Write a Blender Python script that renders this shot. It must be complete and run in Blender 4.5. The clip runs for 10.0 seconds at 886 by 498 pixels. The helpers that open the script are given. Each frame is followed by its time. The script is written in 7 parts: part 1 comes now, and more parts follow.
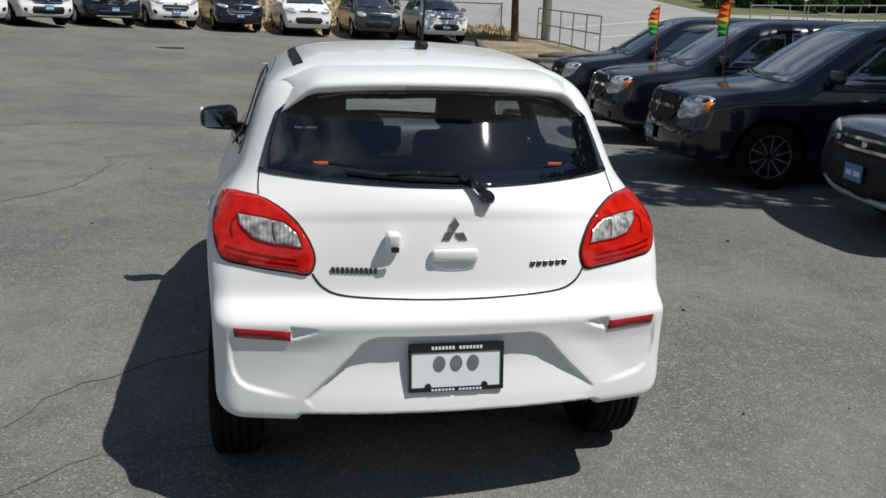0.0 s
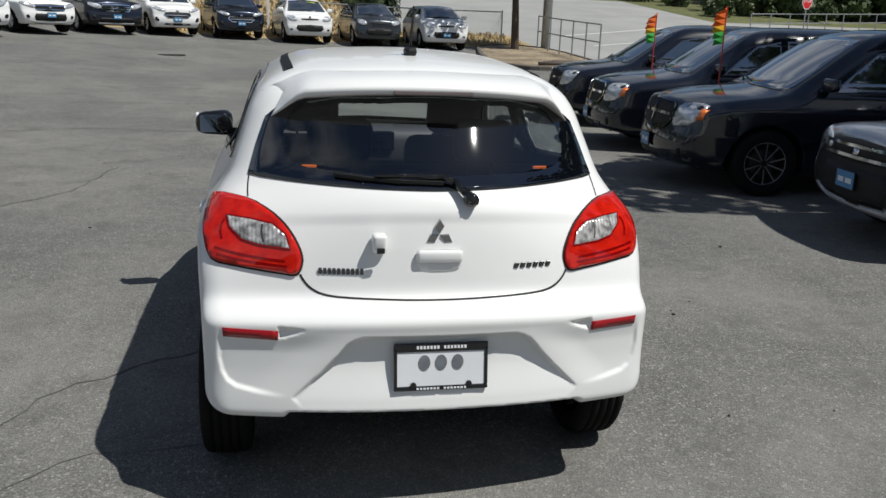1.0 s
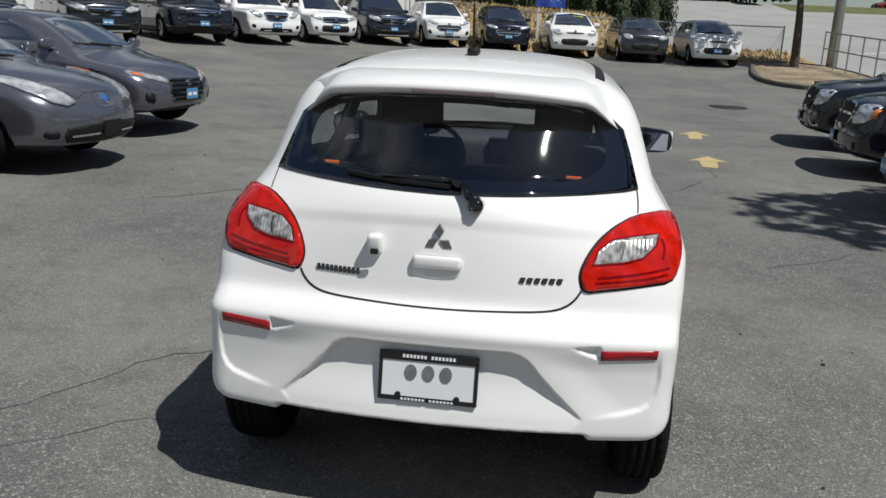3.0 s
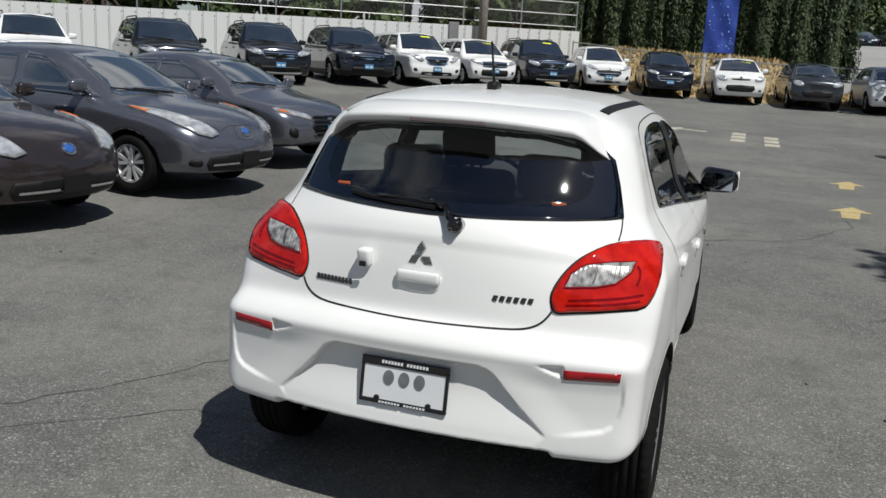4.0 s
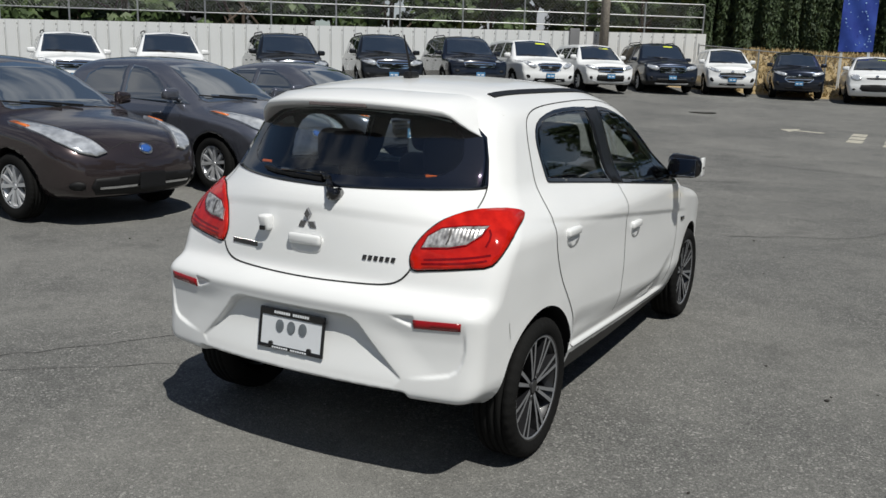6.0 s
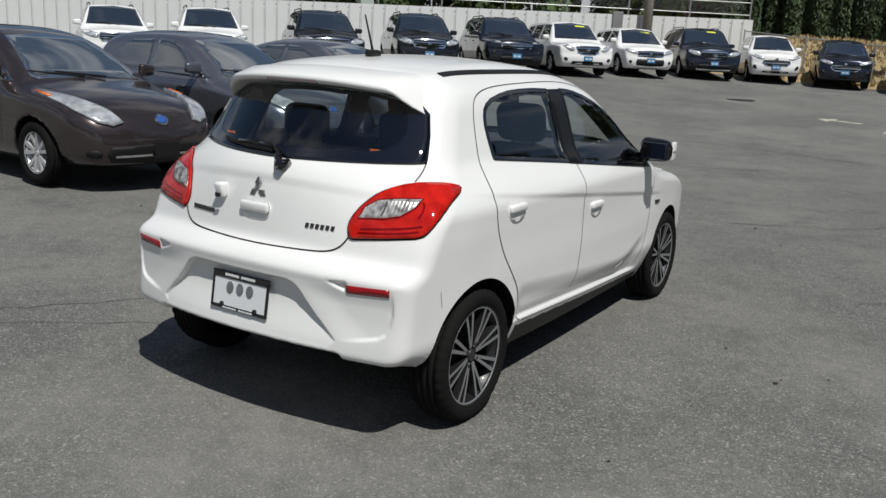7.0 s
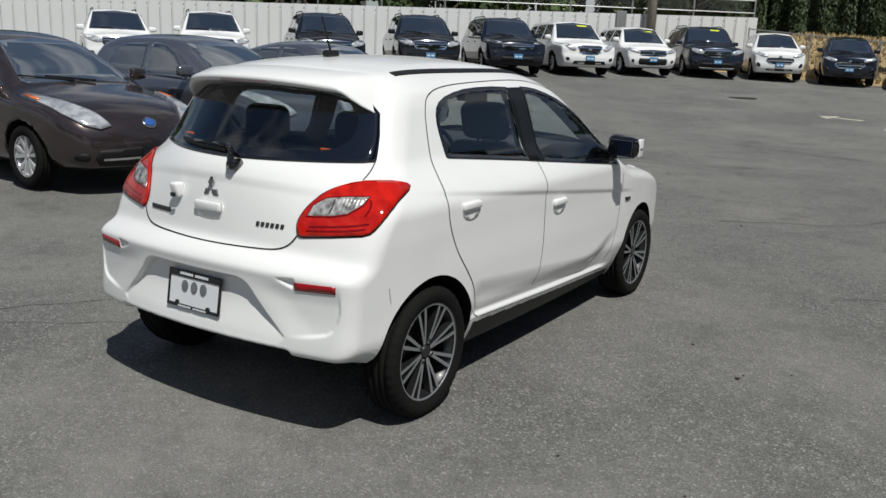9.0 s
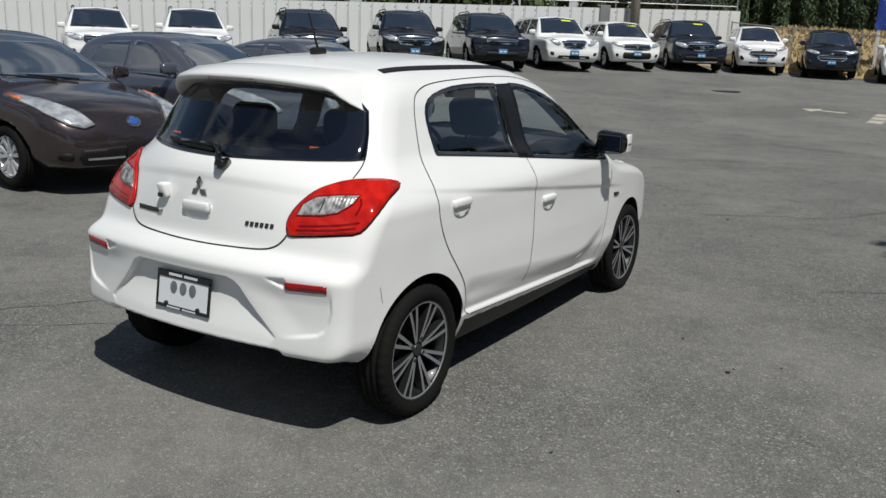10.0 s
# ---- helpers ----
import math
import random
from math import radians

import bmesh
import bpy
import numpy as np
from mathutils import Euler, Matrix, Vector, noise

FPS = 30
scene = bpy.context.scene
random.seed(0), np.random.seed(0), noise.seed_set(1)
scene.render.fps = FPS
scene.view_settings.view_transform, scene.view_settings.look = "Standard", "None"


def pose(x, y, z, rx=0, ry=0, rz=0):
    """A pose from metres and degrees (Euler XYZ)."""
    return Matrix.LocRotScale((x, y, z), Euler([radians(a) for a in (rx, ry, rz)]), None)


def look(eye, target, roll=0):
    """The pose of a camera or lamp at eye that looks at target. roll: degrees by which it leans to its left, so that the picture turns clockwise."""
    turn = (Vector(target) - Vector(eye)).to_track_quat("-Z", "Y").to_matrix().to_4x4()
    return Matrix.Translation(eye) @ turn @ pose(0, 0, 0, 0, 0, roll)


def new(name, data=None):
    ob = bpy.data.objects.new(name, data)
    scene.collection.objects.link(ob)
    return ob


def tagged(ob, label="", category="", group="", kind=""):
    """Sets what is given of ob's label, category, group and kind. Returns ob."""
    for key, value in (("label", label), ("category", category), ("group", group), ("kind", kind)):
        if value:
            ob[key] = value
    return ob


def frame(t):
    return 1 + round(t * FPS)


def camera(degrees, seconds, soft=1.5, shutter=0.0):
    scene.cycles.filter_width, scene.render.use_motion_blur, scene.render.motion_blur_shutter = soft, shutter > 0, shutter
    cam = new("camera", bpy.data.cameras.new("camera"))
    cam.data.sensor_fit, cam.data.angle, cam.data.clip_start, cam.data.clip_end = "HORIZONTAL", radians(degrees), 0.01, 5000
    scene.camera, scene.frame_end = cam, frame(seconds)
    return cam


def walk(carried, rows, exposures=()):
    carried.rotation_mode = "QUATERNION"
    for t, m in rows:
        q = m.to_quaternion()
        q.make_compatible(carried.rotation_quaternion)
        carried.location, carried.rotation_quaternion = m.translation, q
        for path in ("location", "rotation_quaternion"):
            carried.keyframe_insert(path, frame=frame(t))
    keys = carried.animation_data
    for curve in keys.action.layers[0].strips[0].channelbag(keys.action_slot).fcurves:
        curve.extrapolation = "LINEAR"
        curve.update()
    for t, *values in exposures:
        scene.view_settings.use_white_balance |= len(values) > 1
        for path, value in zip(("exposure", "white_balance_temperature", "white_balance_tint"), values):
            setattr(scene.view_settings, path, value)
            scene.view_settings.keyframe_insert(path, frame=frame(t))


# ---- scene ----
cam = camera(55.2, 10.0)
PATH = [
    (0, (-0.549, -3.043, 1.632), (-0.17, -1.152, 1.105), 2.0),
    (0.5, (-0.542, -3.057, 1.634), (-0.145, -1.168, 1.113), 1.9),
    (1, (-0.508, -3.109, 1.629), (-0.132, -1.213, 1.119), 2.1),
    (1.5, (-0.424, -3.073, 1.626), (-0.105, -1.167, 1.111), 2.3),
    (2, (-0.264, -2.984, 1.616), (-0.048, -1.067, 1.089), 2.4),
    (2.5, (0.038, -2.965, 1.611), (0.026, -1.036, 1.084), 3.4),
    (3.8, (0.829, -3.072, 1.591), (0.26, -1.203, 1.16), 2.2),
    (4, (0.962, -3.058, 1.592), (0.326, -1.209, 1.17), 3.0),
    (4.5, (1.218, -3.063, 1.588), (0.464, -1.254, 1.192), 2.6),
    (5, (1.453, -3.101, 1.585), (0.649, -1.315, 1.177), 2.5),
    (6.3, (2.15, -3.01, 1.545), (1.177, -1.315, 1.116), 1.9),
    (6.5, (2.245, -3.0, 1.556), (1.259, -1.319, 1.107), 2.3),
    (7, (2.431, -2.967, 1.563), (1.407, -1.311, 1.103), 2.9),
    (7.5, (2.582, -2.878, 1.558), (1.513, -1.251, 1.098), 2.9),
    (8, (2.642, -2.85, 1.564), (1.57, -1.226, 1.103), 2.6),
    (8.5, (2.662, -2.854, 1.562), (1.605, -1.219, 1.103), 2.6),
    (9, (2.657, -2.865, 1.565), (1.611, -1.223, 1.107), 2.3),
    (9.5, (2.652, -2.866, 1.566), (1.613, -1.22, 1.106), 2.1),
    (10, (2.633, -2.863, 1.57), (1.616, -1.205, 1.103), 1.9),
]
walk(cam, [(t, look(eye, target, roll)) for t, eye, target, roll in PATH], [(0.0, 0.07), (2.5, 0.04), (5.5, -0.08), (10.0, -0.10)])

# ---- world and sun ----
SUN = Vector((0.42, -0.29, 0.86)).normalized()
world = bpy.data.worlds.new("world")
scene.world = world
world.use_nodes = True
wn, wl = world.node_tree.nodes, world.node_tree.links
wn.clear()
sky = wn.new("ShaderNodeTexSky")
sky.sky_type = "NISHITA"
sky.sun_disc = False
sky.sun_elevation = math.asin(SUN.z)
sky.sun_rotation = math.atan2(SUN.x, SUN.y)
sky.air_density, sky.dust_density, sky.ozone_density = 1.0, 0.25, 2.5
coord = wn.new("ShaderNodeTexCoord")
cloud_map = wn.new("ShaderNodeMapping")
cloud_map.inputs["Scale"].default_value = (1.0, 1.0, 2.6)
cloud = wn.new("ShaderNodeTexNoise")
cloud.inputs["Scale"].default_value, cloud.inputs["Detail"].default_value = 2.6, 7.0
cramp = wn.new("ShaderNodeValToRGB")
cramp.color_ramp.elements[0].position, cramp.color_ramp.elements[1].position = 0.47, 0.66
cmix = wn.new("ShaderNodeMixRGB")
cmix.inputs[2].default_value = (8.2, 8.5, 8.9, 1)
wbg = wn.new("ShaderNodeBackground")
wbg.inputs["Strength"].default_value = 0.055
wout = wn.new("ShaderNodeOutputWorld")
wl.new(coord.outputs["Generated"], cloud_map.inputs["Vector"])
wl.new(cloud_map.outputs["Vector"], cloud.inputs["Vector"])
wl.new(cloud.outputs["Fac"], cramp.inputs["Fac"])
split_dir, high, low_cloud = wn.new("ShaderNodeSeparateXYZ"), wn.new("ShaderNodeMapRange"), wn.new("ShaderNodeMath")
high.inputs["From Min"].default_value, high.inputs["From Max"].default_value = 0.58, 0.92
high.inputs["To Min"].default_value, high.inputs["To Max"].default_value = 1.0, 0.05
low_cloud.operation = "MULTIPLY"
wl.new(coord.outputs["Generated"], split_dir.inputs["Vector"])
lean = wn.new("ShaderNodeMath")
lean.operation = "MULTIPLY_ADD"
lean.inputs[1].default_value = 0.42
wl.new(split_dir.outputs["X"], lean.inputs[0])
wl.new(split_dir.outputs["Z"], lean.inputs[2])
wl.new(lean.outputs["Value"], high.inputs["Value"])
wl.new(cramp.outputs["Color"], low_cloud.inputs[0])
wl.new(high.outputs["Result"], low_cloud.inputs[1])
wl.new(low_cloud.outputs["Value"], cmix.inputs[0])
wl.new(sky.outputs["Color"], cmix.inputs[1])
wl.new(cmix.outputs["Color"], wbg.inputs["Color"])
wl.new(wbg.outputs["Background"], wout.inputs["Surface"])
sun_data = bpy.data.lights.new("sun", "SUN")
sun_data.energy, sun_data.angle, sun_data.color = 4.5, radians(0.53), (1.0, 0.982, 0.915)
sun = new("sun", sun_data)
sun.matrix_world = look(SUN * 60, (0, 0, 0))

# ---- materials ----
MATS = {}


def material(name, color, rough=0.5, metal=0.0, coat=0.0, grain=0.0, scale=40.0, bump=0.0, spec=0.5, big=0.0, bigscale=1.2, tint=None):
    """Principled surface: fine grain and broad stains mixed into the colour, grain as bump."""
    if name in MATS:
        return MATS[name]
    m = bpy.data.materials.new(name)
    m.use_nodes = True
    n, l = m.node_tree.nodes, m.node_tree.links
    b = n["Principled BSDF"]
    b.inputs["Base Color"].default_value = (*color, 1)
    b.inputs["Roughness"].default_value = rough
    b.inputs["Metallic"].default_value = metal
    b.inputs["Coat Weight"].default_value = coat
    b.inputs["Coat Roughness"].default_value = 0.03
    b.inputs["Specular IOR Level"].default_value = spec
    if grain or big or bump:
        tc = n.new("ShaderNodeTexCoord")
        fine = n.new("ShaderNodeTexNoise")
        fine.inputs["Scale"].default_value, fine.inputs["Detail"].default_value = scale, 6.0
        broad = n.new("ShaderNodeTexNoise")
        broad.inputs["Scale"].default_value, broad.inputs["Detail"].default_value = bigscale, 5.0
        l.new(tc.outputs["Object"], fine.inputs["Vector"])
        l.new(tc.outputs["Object"], broad.inputs["Vector"])
        lo = tuple(c * 0.45 for c in color) if tint is None else tint
        r1, r2 = n.new("ShaderNodeMapRange"), n.new("ShaderNodeMapRange")
        for r, amount in ((r1, grain), (r2, big)):
            r.inputs["From Min"].default_value, r.inputs["From Max"].default_value = 0.35, 0.65
            r.inputs["To Max"].default_value = amount
        l.new(fine.outputs["Fac"], r1.inputs["Value"])
        l.new(broad.outputs["Fac"], r2.inputs["Value"])
        m1, m2 = n.new("ShaderNodeMixRGB"), n.new("ShaderNodeMixRGB")
        m1.inputs[1].default_value = (*color, 1)
        m1.inputs[2].default_value = m2.inputs[2].default_value = (*lo, 1)
        l.new(r1.outputs["Result"], m1.inputs[0])
        l.new(r2.outputs["Result"], m2.inputs[0])
        l.new(m1.outputs["Color"], m2.inputs[1])
        l.new(m2.outputs["Color"], b.inputs["Base Color"])
        if bump:
            bp = n.new("ShaderNodeBump")
            bp.inputs["Strength"].default_value, bp.inputs["Distance"].default_value = bump, 0.01
            l.new(fine.outputs["Fac"], bp.inputs["Height"])
            l.new(bp.outputs["Normal"], b.inputs["Normal"])
    MATS[name] = m
    return m


def glass(name, tint, ior=1.5):
    """A thin tinted pane: light passes tinted, the gloss follows Fresnel."""
    m = bpy.data.materials.new(name)
    m.use_nodes = True
    n, l = m.node_tree.nodes, m.node_tree.links
    n.clear()
    tr, gl, fr, mx, out = (n.new("ShaderNode" + k) for k in ("BsdfTransparent", "BsdfGlossy", "LayerWeight", "MixShader", "OutputMaterial"))
    power, ramp_up = n.new("ShaderNodeMath"), n.new("ShaderNodeMapRange")
    tr.inputs["Color"].default_value = (*tint, 1)
    gl.inputs["Roughness"].default_value = 0.02
    fr.inputs["Blend"].default_value = 0.5
    power.operation = "POWER"
    power.inputs[1].default_value = 4.0
    ramp_up.inputs["To Min"].default_value = ((ior - 1) / (ior + 1)) ** 2
    l.new(fr.outputs["Facing"], power.inputs[0])
    l.new(power.outputs["Value"], ramp_up.inputs["Value"])
    l.new(ramp_up.outputs["Result"], mx.inputs[0])
    l.new(tr.outputs["BSDF"], mx.inputs[1])
    l.new(gl.outputs["BSDF"], mx.inputs[2])
    l.new(mx.outputs["Shader"], out.inputs["Surface"])
    return m


def paint(name, color, metallic=0.0, rough=0.35, flake=0.0, coat=1.0):
    return material("paint_" + name, color, rough=rough, metal=metallic, coat=coat, spec=0.25, grain=flake, scale=900, big=0.06, bigscale=2.0)


WHITE = paint("white", (0.77, 0.775, 0.775), coat=0.6)
BLACK_TRIM = material("black_trim", (0.010, 0.010, 0.011), 0.5, grain=0.3, scale=120, bump=0.05, spec=0.3)
BLACK_GLOSS = material("black_gloss", (0.006, 0.006, 0.007), 0.06, coat=0.6)
GAP = material("gap_shadow_rubber", (0.01, 0.01, 0.01), 0.8)
LINER = material("dark_cabin_lining", (0.016, 0.016, 0.018), 0.9, grain=0.4, scale=60)
CLOTH = material("dark_seat_cloth", (0.012, 0.012, 0.015), 0.95, grain=0.5, scale=150, bump=0.2)
DASH = material("grey_dash_plastic", (0.04, 0.04, 0.045), 0.6, grain=0.3, scale=200, bump=0.1)
RUBBER = material("tyre_rubber", (0.008, 0.008, 0.008), 0.85, grain=0.5, scale=90, bump=0.2, big=0.3, bigscale=6, tint=(0.011, 0.0108, 0.0105), spec=0.12)
CHROME = material("chrome", (0.75, 0.76, 0.78), 0.08, metal=1.0)
ALLOY = material("machined_alloy", (0.34, 0.35, 0.37), 0.32, metal=0.6, grain=0.2, scale=300)
ALLOY_DARK = material("dark_alloy_paint", (0.014, 0.014, 0.016), 0.4, metal=0.3, coat=0.5)
BRAKE = material("cast_iron_brake", (0.10, 0.095, 0.09), 0.5, metal=0.8, grain=0.5, scale=50)
RED_LENS = material("red_lamp_lens", (0.56, 0.014, 0.006), 0.035, grain=0.6, scale=22, tint=(0.27, 0.003, 0.002), spec=0.55)
RED_DEEP = material("deep_red_lens", (0.22, 0.002, 0.003), 0.05, grain=0.5, scale=60, tint=(0.10, 0.001, 0.002), spec=0.5)
BORDER = material("printed_black_glass_edge", (0.002, 0.0025, 0.005), 0.02, spec=0.5)
BORDER.node_tree.nodes["Principled BSDF"].inputs["IOR"].default_value = 2.05
PILLAR = material("black_door_pillar", (0.008, 0.008, 0.009), 0.35, spec=0.35)
RED_REFLECTOR = material("red_reflector", (0.30, 0.004, 0.008), 0.25, coat=0.2, grain=0.5, scale=300, tint=(0.16, 0.002, 0.004))


def ribbed_lens():
    """Silver reflector behind clear plastic, with fine upright ribs and dark hollows."""
    m = material("clear_lamp_lens", (0.60, 0.59, 0.58), 0.22, metal=0.35, coat=0.3, grain=0.85, scale=40, tint=(0.10, 0.09, 0.09))
    n, l = m.node_tree.nodes, m.node_tree.links
    tc, wave, bp = n.new("ShaderNodeTexCoord"), n.new("ShaderNodeTexWave"), n.new("ShaderNodeBump")
    wave.bands_direction = "X"
    wave.inputs["Scale"].default_value = 24.0
    bp.inputs["Strength"].default_value, bp.inputs["Distance"].default_value = 0.35, 0.003
    l.new(tc.outputs["Object"], wave.inputs["Vector"])
    l.new(wave.outputs["Fac"], bp.inputs["Height"])
    l.new(bp.outputs["Normal"], n["Principled BSDF"].inputs["Normal"])
    return m


CLEAR_LENS = ribbed_lens()
AMBER_LENS = material("amber_lamp_lens", (0.70, 0.16, 0.02), 0.15, coat=1.0)
HEAD_LENS = material("headlamp_lens", (0.84, 0.86, 0.88), 0.14, metal=0.55, coat=1.0, grain=0.6, scale=11, tint=(0.20, 0.21, 0.23))
GRILLE = material("grille_plastic", (0.010, 0.010, 0.011), 0.6, spec=0.3)
GLASS_HATCH = glass("tinted_hatch_glass", (0.86, 0.92, 0.92), 2.05)
GLASS_SIDE = glass("side_window_glass", (0.86, 0.91, 0.90), 1.95)
GLASS_FRONT = glass("windscreen_glass", (0.92, 0.965, 0.95), 1.45)
GLASS_DARK = glass("privacy_glass", (0.10, 0.11, 0.115))
MIRROR = material("mirror_glass", (0.30, 0.33, 0.38), 0.02, metal=1.0)
PLATE_WHITE = material("plate_card", (0.72, 0.74, 0.77), 0.4, big=0.1, bigscale=9)
PLATE_BLUE = material("dealer_plate_blue", (0.07, 0.24, 0.46), 0.4, big=0.2, bigscale=14)
YELLOW_CARD = material("yellow_card", (0.75, 0.80, 0.03), 0.6)
ORANGE_CARD = material("orange_plastic", (0.85, 0.16, 0.02), 0.5)

# ---- mesh helpers ----


def mesh_of(name, verts, faces, mat, smooth=True, normals=None):
    me = bpy.data.meshes.new(name)
    v, f = np.asarray(verts, np.float32), np.asarray(faces, np.int32)
    me.vertices.add(len(v))
    me.vertices.foreach_set("co", v.ravel())
    me.loops.add(f.size)
    me.loops.foreach_set("vertex_index", f.ravel())
    me.polygons.add(len(f))
    me.polygons.foreach_set("loop_start", np.arange(0, f.size, f.shape[1], dtype=np.int32))
    me.update(calc_edges=True)
    me.materials.append(mat)
    if smooth:
        me.polygons.foreach_set("use_smooth", [True] * len(me.polygons))
    if normals is not None:
        me.normals_split_custom_set_from_vertices([tuple(v) for v in normals])
    me.update()
    return me


def part(name, bm, mat, parent=None, label="", smooth=False, m=None):
    """Links a bmesh (or a mesh) as one object under a thing or under a part."""
    if isinstance(bm, bpy.types.Mesh):
        me = bm
    else:
        me = bpy.data.meshes.new(name)
        bm.to_mesh(me)
        bm.free()
        me.materials.append(mat)
        if smooth:
            me.polygons.foreach_set("use_smooth", [True] * len(me.polygons))
    ob = new(name, me)
    if parent is not None:
        ob.parent = parent
    if m is not None:
        ob.matrix_basis = m
    if label:
        tagged(ob, label)
    return ob


def thing(name, label, category, m=None, group="", kind=""):
    ob = new(name)
    ob.empty_display_size = 0.1
    if m is not None:
        ob.matrix_basis = m
    return tagged(ob, label, category, group, kind)


def add_box(bm, size, at=(0, 0, 0), bevel=0.0, m=None, seg=2):
    made = bmesh.ops.create_cube(bm, size=1.0)["verts"]
    bmesh.ops.scale(bm, vec=size, verts=made)
    if bevel:
        edges = list({e for v in made for e in v.link_edges})
        made = list({v for f in bmesh.ops.bevel(bm, geom=edges, offset=bevel, segments=seg, affect="EDGES", profile=0.5)["faces"] for v in f.verts} | {v for v in made if v.is_valid})
    t = Matrix.Translation(at)
    bmesh.ops.transform(bm, matrix=(m @ t) if m is not None else t, verts=[v for v in made if v.is_valid])
    return bm


def add_tube(bm, a, b, r, r2=None, seg=10, caps=True):
    a, b = Vector(a), Vector(b)
    q = (b - a).to_track_quat("Z", "Y").to_matrix().to_4x4()
    bmesh.ops.create_cone(bm, cap_ends=caps, segments=seg, radius1=r, radius2=r if r2 is None else r2, depth=(b - a).length, matrix=Matrix.Translation((a + b) / 2) @ q)
    return bm


def add_lathe(bm, profile, seg=40, axis="X", at=(0, 0, 0)):
    """A closed ring of revolution round an axis from (radius, along) pairs."""
    rings = []
    for r, s in profile:
        ring = []
        for k in range(seg):
            a = 2 * math.pi * k / seg
            c, d = r * math.cos(a), r * math.sin(a)
            p = (s, c, d) if axis == "X" else (c, d, s)
            ring.append(bm.verts.new(Vector(p) + Vector(at)))
        rings.append(ring)
    for r0, r1 in zip(rings, rings[1:]):
        for k in range(seg):
            bm.faces.new((r0[k], r0[(k + 1) % seg], r1[(k + 1) % seg], r1[k]))
    return bm


def sweep(bm, pts, r, seg=8):
    for a, b in zip(pts, pts[1:]):
        add_tube(bm, a, b, r, seg=seg)
    return bm


# ---- implicit car bodies ----


def chaikin(pts, rounds=2, closed=True):
    p = np.array(pts, float)
    for _ in range(rounds):
        q = np.roll(p, -1, 0) if closed else p[1:]
        a = p if closed else p[:-1]
        p = np.stack([a * 0.75 + q * 0.25, a * 0.25 + q * 0.75], 1).reshape(-1, 2)
    return p


def poly_sdf(poly, px, pz):
    """Signed distance to a closed polygon, negative inside."""
    a, b = poly, np.roll(poly, -1, 0)
    best = np.full(px.shape, 1e9)
    odd = np.zeros(px.shape, bool)
    for (ax, az), (bx, bz) in zip(a, b):
        ex, ez, wx, wz = bx - ax, bz - az, px - ax, pz - az
        t = np.clip((wx * ex + wz * ez) / (ex * ex + ez * ez + 1e-12), 0, 1)
        best = np.minimum(best, (wx - ex * t) ** 2 + (wz - ez * t) ** 2)
        cross = (az > pz) != (bz > pz)
        odd ^= cross & (px < ex * (pz - az) / (ez if abs(ez) > 1e-12 else 1e-12) + ax)
    return np.where(odd, -1, 1) * np.sqrt(best)


class Field2:
    """A polygon's distance on a fine raster, slightly blurred."""

    def __init__(self, poly, step=0.01, pad=0.35, blur=2):
        self.step, lo, hi = step, poly.min(0) - pad, poly.max(0) + pad
        self.lo = lo
        n = np.ceil((hi - lo) / step).astype(int) + 1
        gx, gz = np.meshgrid(lo[0] + step * np.arange(n[0]), lo[1] + step * np.arange(n[1]), indexing="ij")
        v = poly_sdf(poly, gx, gz)
        for _ in range(blur):
            w = np.pad(v, 1, mode="edge")
            v = (w[:-2, 1:-1] + 2 * w[1:-1, 1:-1] + w[2:, 1:-1]) / 4
            w = np.pad(v, 1, mode="edge")
            v = (w[1:-1, :-2] + 2 * w[1:-1, 1:-1] + w[1:-1, 2:]) / 4
        self.v = v

    def __call__(self, x, z):
        i = np.clip((x - self.lo[0]) / self.step, 0, self.v.shape[0] - 1.001)
        k = np.clip((z - self.lo[1]) / self.step, 0, self.v.shape[1] - 1.001)
        a, b = i.astype(int), k.astype(int)
        s, t = i - a, k - b
        v = self.v
        return (v[a, b] * (1 - s) + v[a + 1, b] * s) * (1 - t) + (v[a, b + 1] * (1 - s) + v[a + 1, b + 1] * s) * t


def soft_table(rows, step=0.005, blur=5):
    rows = np.array(rows, float)
    xs = np.arange(rows[0, 0] - 0.3, rows[-1, 0] + 0.3, step)
    v = np.interp(xs, rows[:, 0], rows[:, 1])
    k = np.ones(2 * blur + 1) / (2 * blur + 1)
    v = np.convolve(np.pad(v, blur, mode="edge"), k, "valid")
    return lambda q: np.interp(q, xs, v)


def smax(a, b, k):
    h = np.clip(1 - np.abs(a - b) / k, 0, None)
    return np.maximum(a, b) + h * h * k / 4


def ramp(v, a, b):
    t = np.clip((v - a) / (b - a), 0, 1)
    return t * t * (3 - 2 * t)


